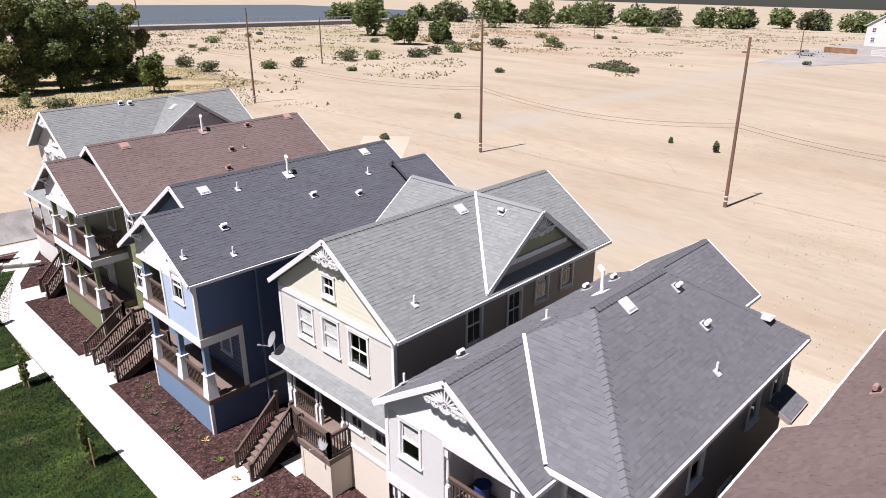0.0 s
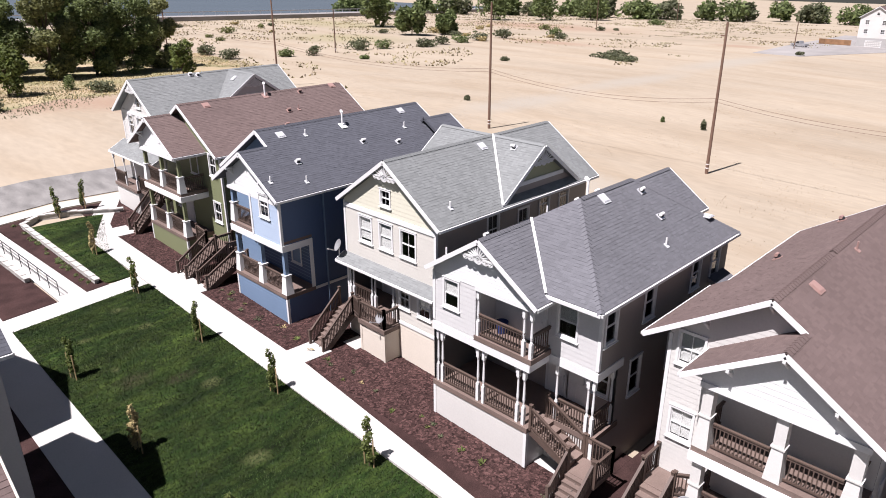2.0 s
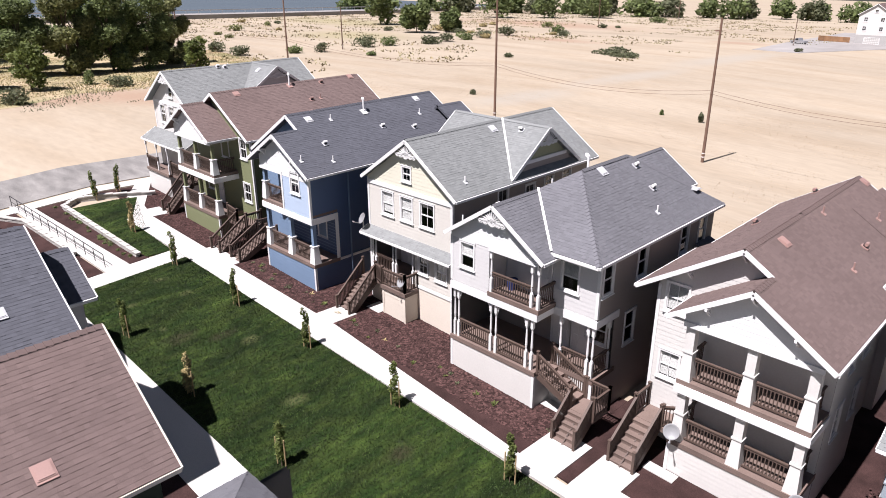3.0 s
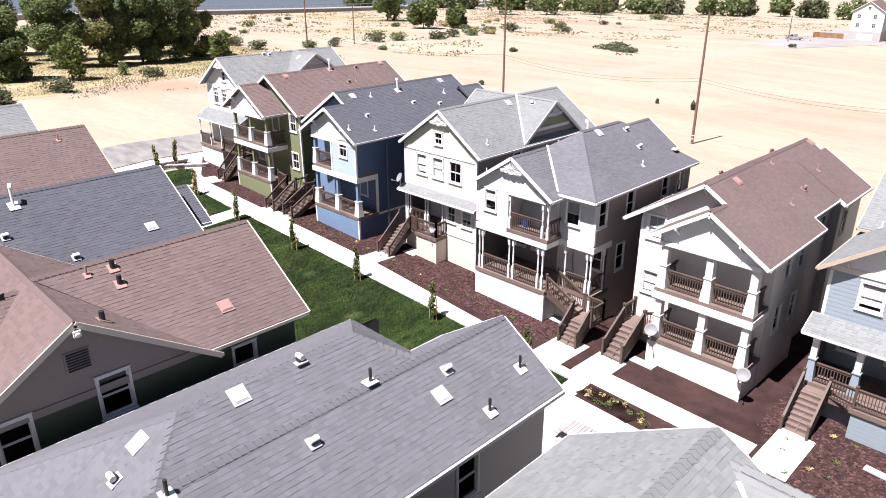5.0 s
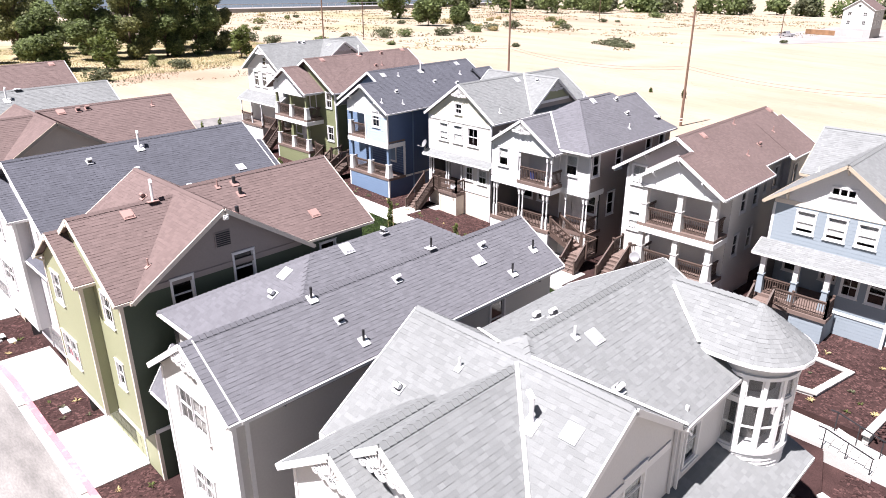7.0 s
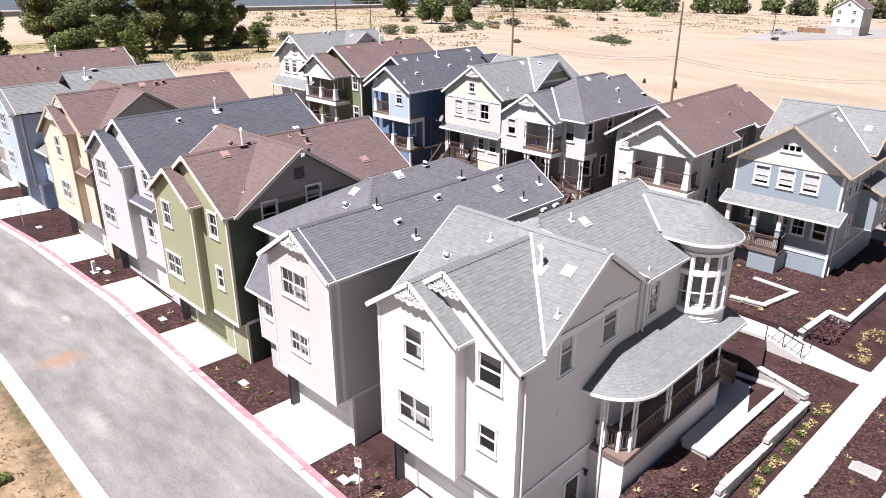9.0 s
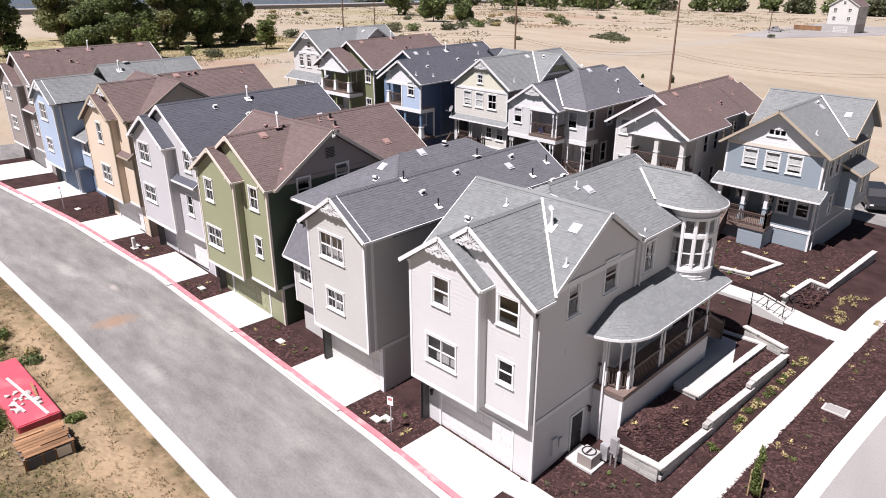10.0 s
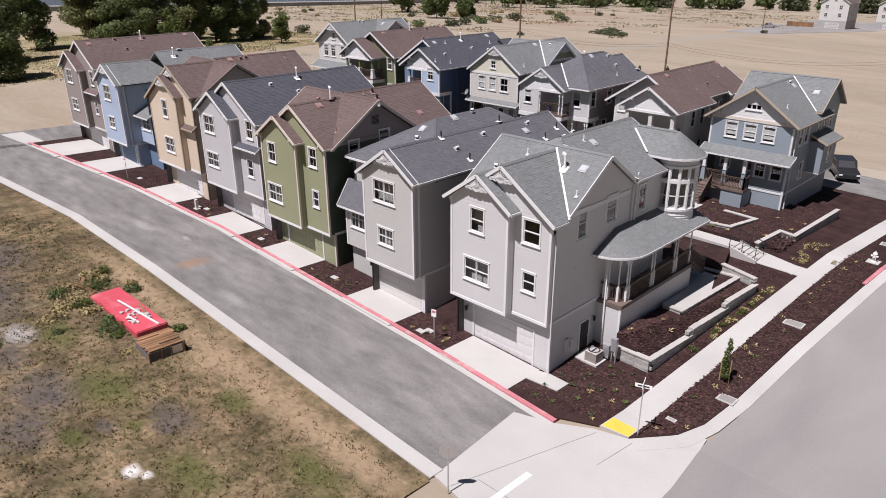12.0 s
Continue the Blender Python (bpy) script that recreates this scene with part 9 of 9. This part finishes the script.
far_house(-60.5, 268, 10, 12, 13.0, "distant white three-storey house with brown roof", 1)
far_house(-46, 290, 10, 12, 13.0, "distant tan three-storey house with brown roof", 2)


def fence(a, b, high, label):
    a, b = Vector(a), Vector(b)
    f = thing("fence", (*a, ground_z(*a)), label, "fence")
    n = max(2, int((b - a).length / 2.0))
    for i in range(n + 1):
        p = a.lerp(b, i / n)
        z = ground_z(*p)
        part("post", Geo().box(p.x - 0.06, p.x + 0.06, p.y - 0.06, p.y + 0.06, z - 0.1, z + high), OLDWOOD, f)
        if i < n:
            q = a.lerp(b, (i + 1) / n)
            part("panel", Geo().slab([(*p, z + 0.05), (*q, z + 0.05), (*q, z + high - 0.05), (*p, z + high - 0.05)], (0.04, 0.04, 0)), OLDWOOD, f)


fence((-77, 262), (-67, 262), 1.8, "brown timber fence beside the far house")
# main road and water beyond the trees
sheet("road", [(-250, -60), (-242, -60), (-262, 60), (-282, 200), (-330, 420), (-340, 418), (-292, 200), (-271, 60)], ROADGREY, "grey main road beyond the field", "road", 1.6, 2.0)
sheet("water", [(-300, -80), (-520, -80), (-620, 420), (-360, 430), (-302, 200), (-282, 60)], WATER, "grey-blue water beyond the main road", "water", 0.6, 1.0)
gr = thing("guard_rail", (-266, 60, ground_z(-266, 60)), "grey metal guard rail along the main road", "guard rail")
gl = [(-247, -40), (-270, 80), (-290, 200), (-335, 415)]
for a, b in zip(gl, gl[1:]):
    a, b = Vector(a), Vector(b)
    part("rail", Geo().beam((*a, 4.5 + tilt(*a)), (*b, 4.5 + tilt(*b)), 0.1, 0.35), METAL, gr)
    n = int((b - a).length / 6)
    for i in range(n):
        p = a.lerp(b, i / n)
        part("rail_post", Geo().box(p.x - 0.08, p.x + 0.08, p.y - 0.08, p.y + 0.08, 1.0 + tilt(*p), 4.5 + tilt(*p)), METAL, gr)


# ---------------------------------------------------------------- on the roofs
def dish(x, y, z, ang, house_label):
    z += tilt(x, y)
    d = thing("satellite_dish", (x, y, z), house_label, "satellite dish", "satellite dishes")
    M = Matrix.Translation((x, y, z + 0.55)) @ Matrix.Rotation(radians(ang), 4, "Z") @ Matrix.Rotation(radians(62), 4, "X")
    g = Geo()
    ax = M.to_3x3() @ Vector((0, 0, 1))
    g.lathe(M.translation, [(0.02, 0.0), (0.15, 0.02), (0.25, 0.05), (0.31, 0.09), (0.32, 0.08), (0.25, 0.035), (0.15, 0.0), (0.02, -0.02)], 18, ax)
    r = part("reflector", g, DISH, d, smooth=True)
    part("mast", Geo().lathe((x, y, z), [(0.025, -0.02), (0.025, 0.5)], 8), METAL, d)
    tip = M @ Vector((0, -0.35, 0.45))
    part("arm", Geo().beam(M @ Vector((0, -0.3, 0.07)), tip, 0.03, 0.03), METAL, d)
    part("feed", Geo().lathe(tip, [(0.04, -0.05), (0.04, 0.06)], 8, ax), METAL, d)


dish(-17.3, 11.75, 1.9, -10, "grey satellite dish on the stoop rail")
dish(-21.0, 12.25, 4.45, -20, "grey satellite dish at the porch roof corner")
dish(-1.4, 11.35, 0.9, 20, "grey satellite dish before the porch wall")
dish(3.35, 11.3, 0.45, 10, "pale satellite dish at the porch corner")

bpy.context.view_layer.update()
deps = bpy.context.evaluated_depsgraph_get()


SKYLIGHT = surface("pale_grey_skylight", (0.46, 0.465, 0.475), rough=0.4, vary=0.05, bump=0.0)


def roof_item(kind, x, y):
    """A vent, pipe or skylight where the upright through x, y meets a roof."""
    hit, p, n, _, ob, _ = scene.ray_cast(deps, Vector((x, y, 40)), Vector((0, 0, -1)))
    if not hit:
        return
    brown = ob.data.materials[0].name.startswith("brown")
    while ob.parent:
        ob = ob.parent
    n = n if n.z > 0.4 else Vector((0, 0, 1))
    k = Vector((n.x, n.y, 0))
    R = (Matrix.Rotation(math.atan2(k.y, k.x) + math.pi / 2, 4, "Z") if k.length > 0.1 else Matrix.Identity(4)) @ Matrix.Rotation(math.atan2(k.length, n.z), 4, "X")
    M = Matrix.Translation(p) @ R
    paint_ = PINKBROWN if brown else WHITEPIPE
    flat_ = PINKBROWN if brown else SKYLIGHT

    def tilted(x0, x1, y0, y1, z0, z1):
        return Geo().hull8([M @ Vector(q) for q in ((x0, y0, z0), (x1, y0, z0), (x1, y1, z0), (x0, y1, z0), (x0, y0, z1), (x1, y0, z1), (x1, y1, z1), (x0, y1, z1))])
    if kind == "s":
        s = part("skylight", tilted(-0.2, 0.2, -0.2, 0.2, 0.0, 0.05), flat_, ob, "flat square roof skylight")
        part("lens", tilted(-0.17, 0.17, -0.17, 0.17, 0.05, 0.07), flat_, s)
        part("flashing", tilted(-0.23, 0.23, -0.26, 0.23, 0.0, 0.03), flat_, s)
    elif kind == "v":
        v = part("roof_vent", tilted(-0.15, 0.15, -0.18, 0.15, 0.0, 0.035), flat_, ob, "metal roof vent with a hood")
        part("neck", tilted(-0.08, 0.08, -0.09, 0.1, 0.03, 0.15), BLACK, v)
        ax = M.to_3x3() @ Vector((1, 0, 0))
        part("hood", Geo().lathe(M @ Vector((-0.13, 0.0, 0.16)), [(0.075, 0), (0.075, 0.24)], 10, ax), paint_, v)
    elif kind == "k":
        v = part("vent_pipe", Geo().lathe(p, [(0.08, -0.05), (0.08, 0.3)] if brown else [(0.045, -0.05), (0.045, 0.42)], 10), BLACK, ob, "black vent pipe")
        part("flashing", tilted(-0.16, 0.16, -0.2, 0.16, 0.0, 0.03), paint_, v)
    elif kind == "b":
        v = part("flue_pipe", Geo().lathe(p, [(0.055, -0.05), (0.055, 0.75), (0.065, 0.78)], 10), paint_ if not brown else WHITEPIPE, ob, "tall white flue pipe")
        part("cap", Geo().beam(p + Vector((0, 0, 0.74)), p + Vector((-0.2, 0.08, 0.83)), 0.12, 0.12), WHITEPIPE, v)
        part("flashing", tilted(-0.2, 0.2, -0.26, 0.2, 0.0, 0.03), paint_, v)
    else:
        v = part("vent_pipe", Geo().lathe(p, [(0.035, -0.05), (0.035, 0.32)], 8), paint_, ob, "short vent pipe")
        part("flashing", tilted(-0.1, 0.1, -0.14, 0.1, 0.0, 0.03), flat_, v)


ROOF_ITEMS = """
v -45.5 17.35 v -44.8 17.06 v -44.7 17.6 p -45.4 18.3 s -45.2 19.1 s -43.1 19.7 s -45.1 23.6 p -45.5 21.1
s -35.9 13.55 b -36 17.9 v -35.9 20.6 v -34.5 18.7 p -34.5 19.5 v -33.4 17.8 s -36.1 23.5
s -26.7 13 p -26.4 14.4 b -26.55 17.1 v -25.25 17.5 v -24.75 19.75 p -25.65 21.1 s -26.85 21.9 v -24.85 12.75 p -24.1 10.55 p -23.65 12.4
s -17.1 18.65 v -15.7 19.5 p -14.75 13.9
s -8.3 16.05 v -6.95 18.3 s -6.2 21.2 v -8.05 18.5 p -6 17.2 v -11.75 19.5 b -10 17.5 v -11.75 13 p -10.55 15.4 v -10.75 19.6 p -12.55 11.4
s 0.1 15.3 v 1.75 19.85 p 2.05 17.5 p 0.05 19.6 s -0.05 25.5 p 1.35 23 v -2.6 19.9 v -1.85 24.9
v 8.95 19.7 s 9.3 19.95 p 5.8 18.75 s 11.05 20.35 p 10.75 15
s -46.6 -16.4 v -46.9 -13.7 v -45.5 -13.15 p -45.3 -12.65 b -46.75 -11 s -46.9 -5.95 s -38.2 -11 b -37.4 -12
s -26.9 -11.8 v -26.85 -10.85 v -26.9 -10.3 p -26.5 -6.5 v -17.75 -13.65 v -16.8 -11.8 b -18.05 -11 v -15.3 -9.9 s -15.8 -6.6
s -9.2 -15.3 b -9.5 -14.1 v -11.3 -13.75 k -9.25 -10.55 k -8.7 -10.6 p -9.25 -11.35 k -6.7 -11.9 s -7 -8 p -6.9 -15.7
s -1.15 -13.3 v -0.85 -14 s -0.6 -11.05 v -0.7 -9.2 v 1.05 -10.15 v 1.55 -13.1 k 0.65 -13.5 k 2.4 -12.8 k 0.5 -7.9 s 1.5 -6.3 v 1.05 -5.65 k 1.9 -3.4 k 2.4 -5.3
s 9.15 -10.0 p 8.9 -10.6 v 10.45 -10.75 v 7.35 -10.2 v 8 -10.3 p 7.15 -13.3 v 5.9 -14.35 b 9.85 -13.65 s 10.85 -13.4 p 11.5 -14.85
""".split()
for i in range(0, len(ROOF_ITEMS), 3):
    roof_item(ROOF_ITEMS[i], float(ROOF_ITEMS[i + 1]), float(ROOF_ITEMS[i + 2]))
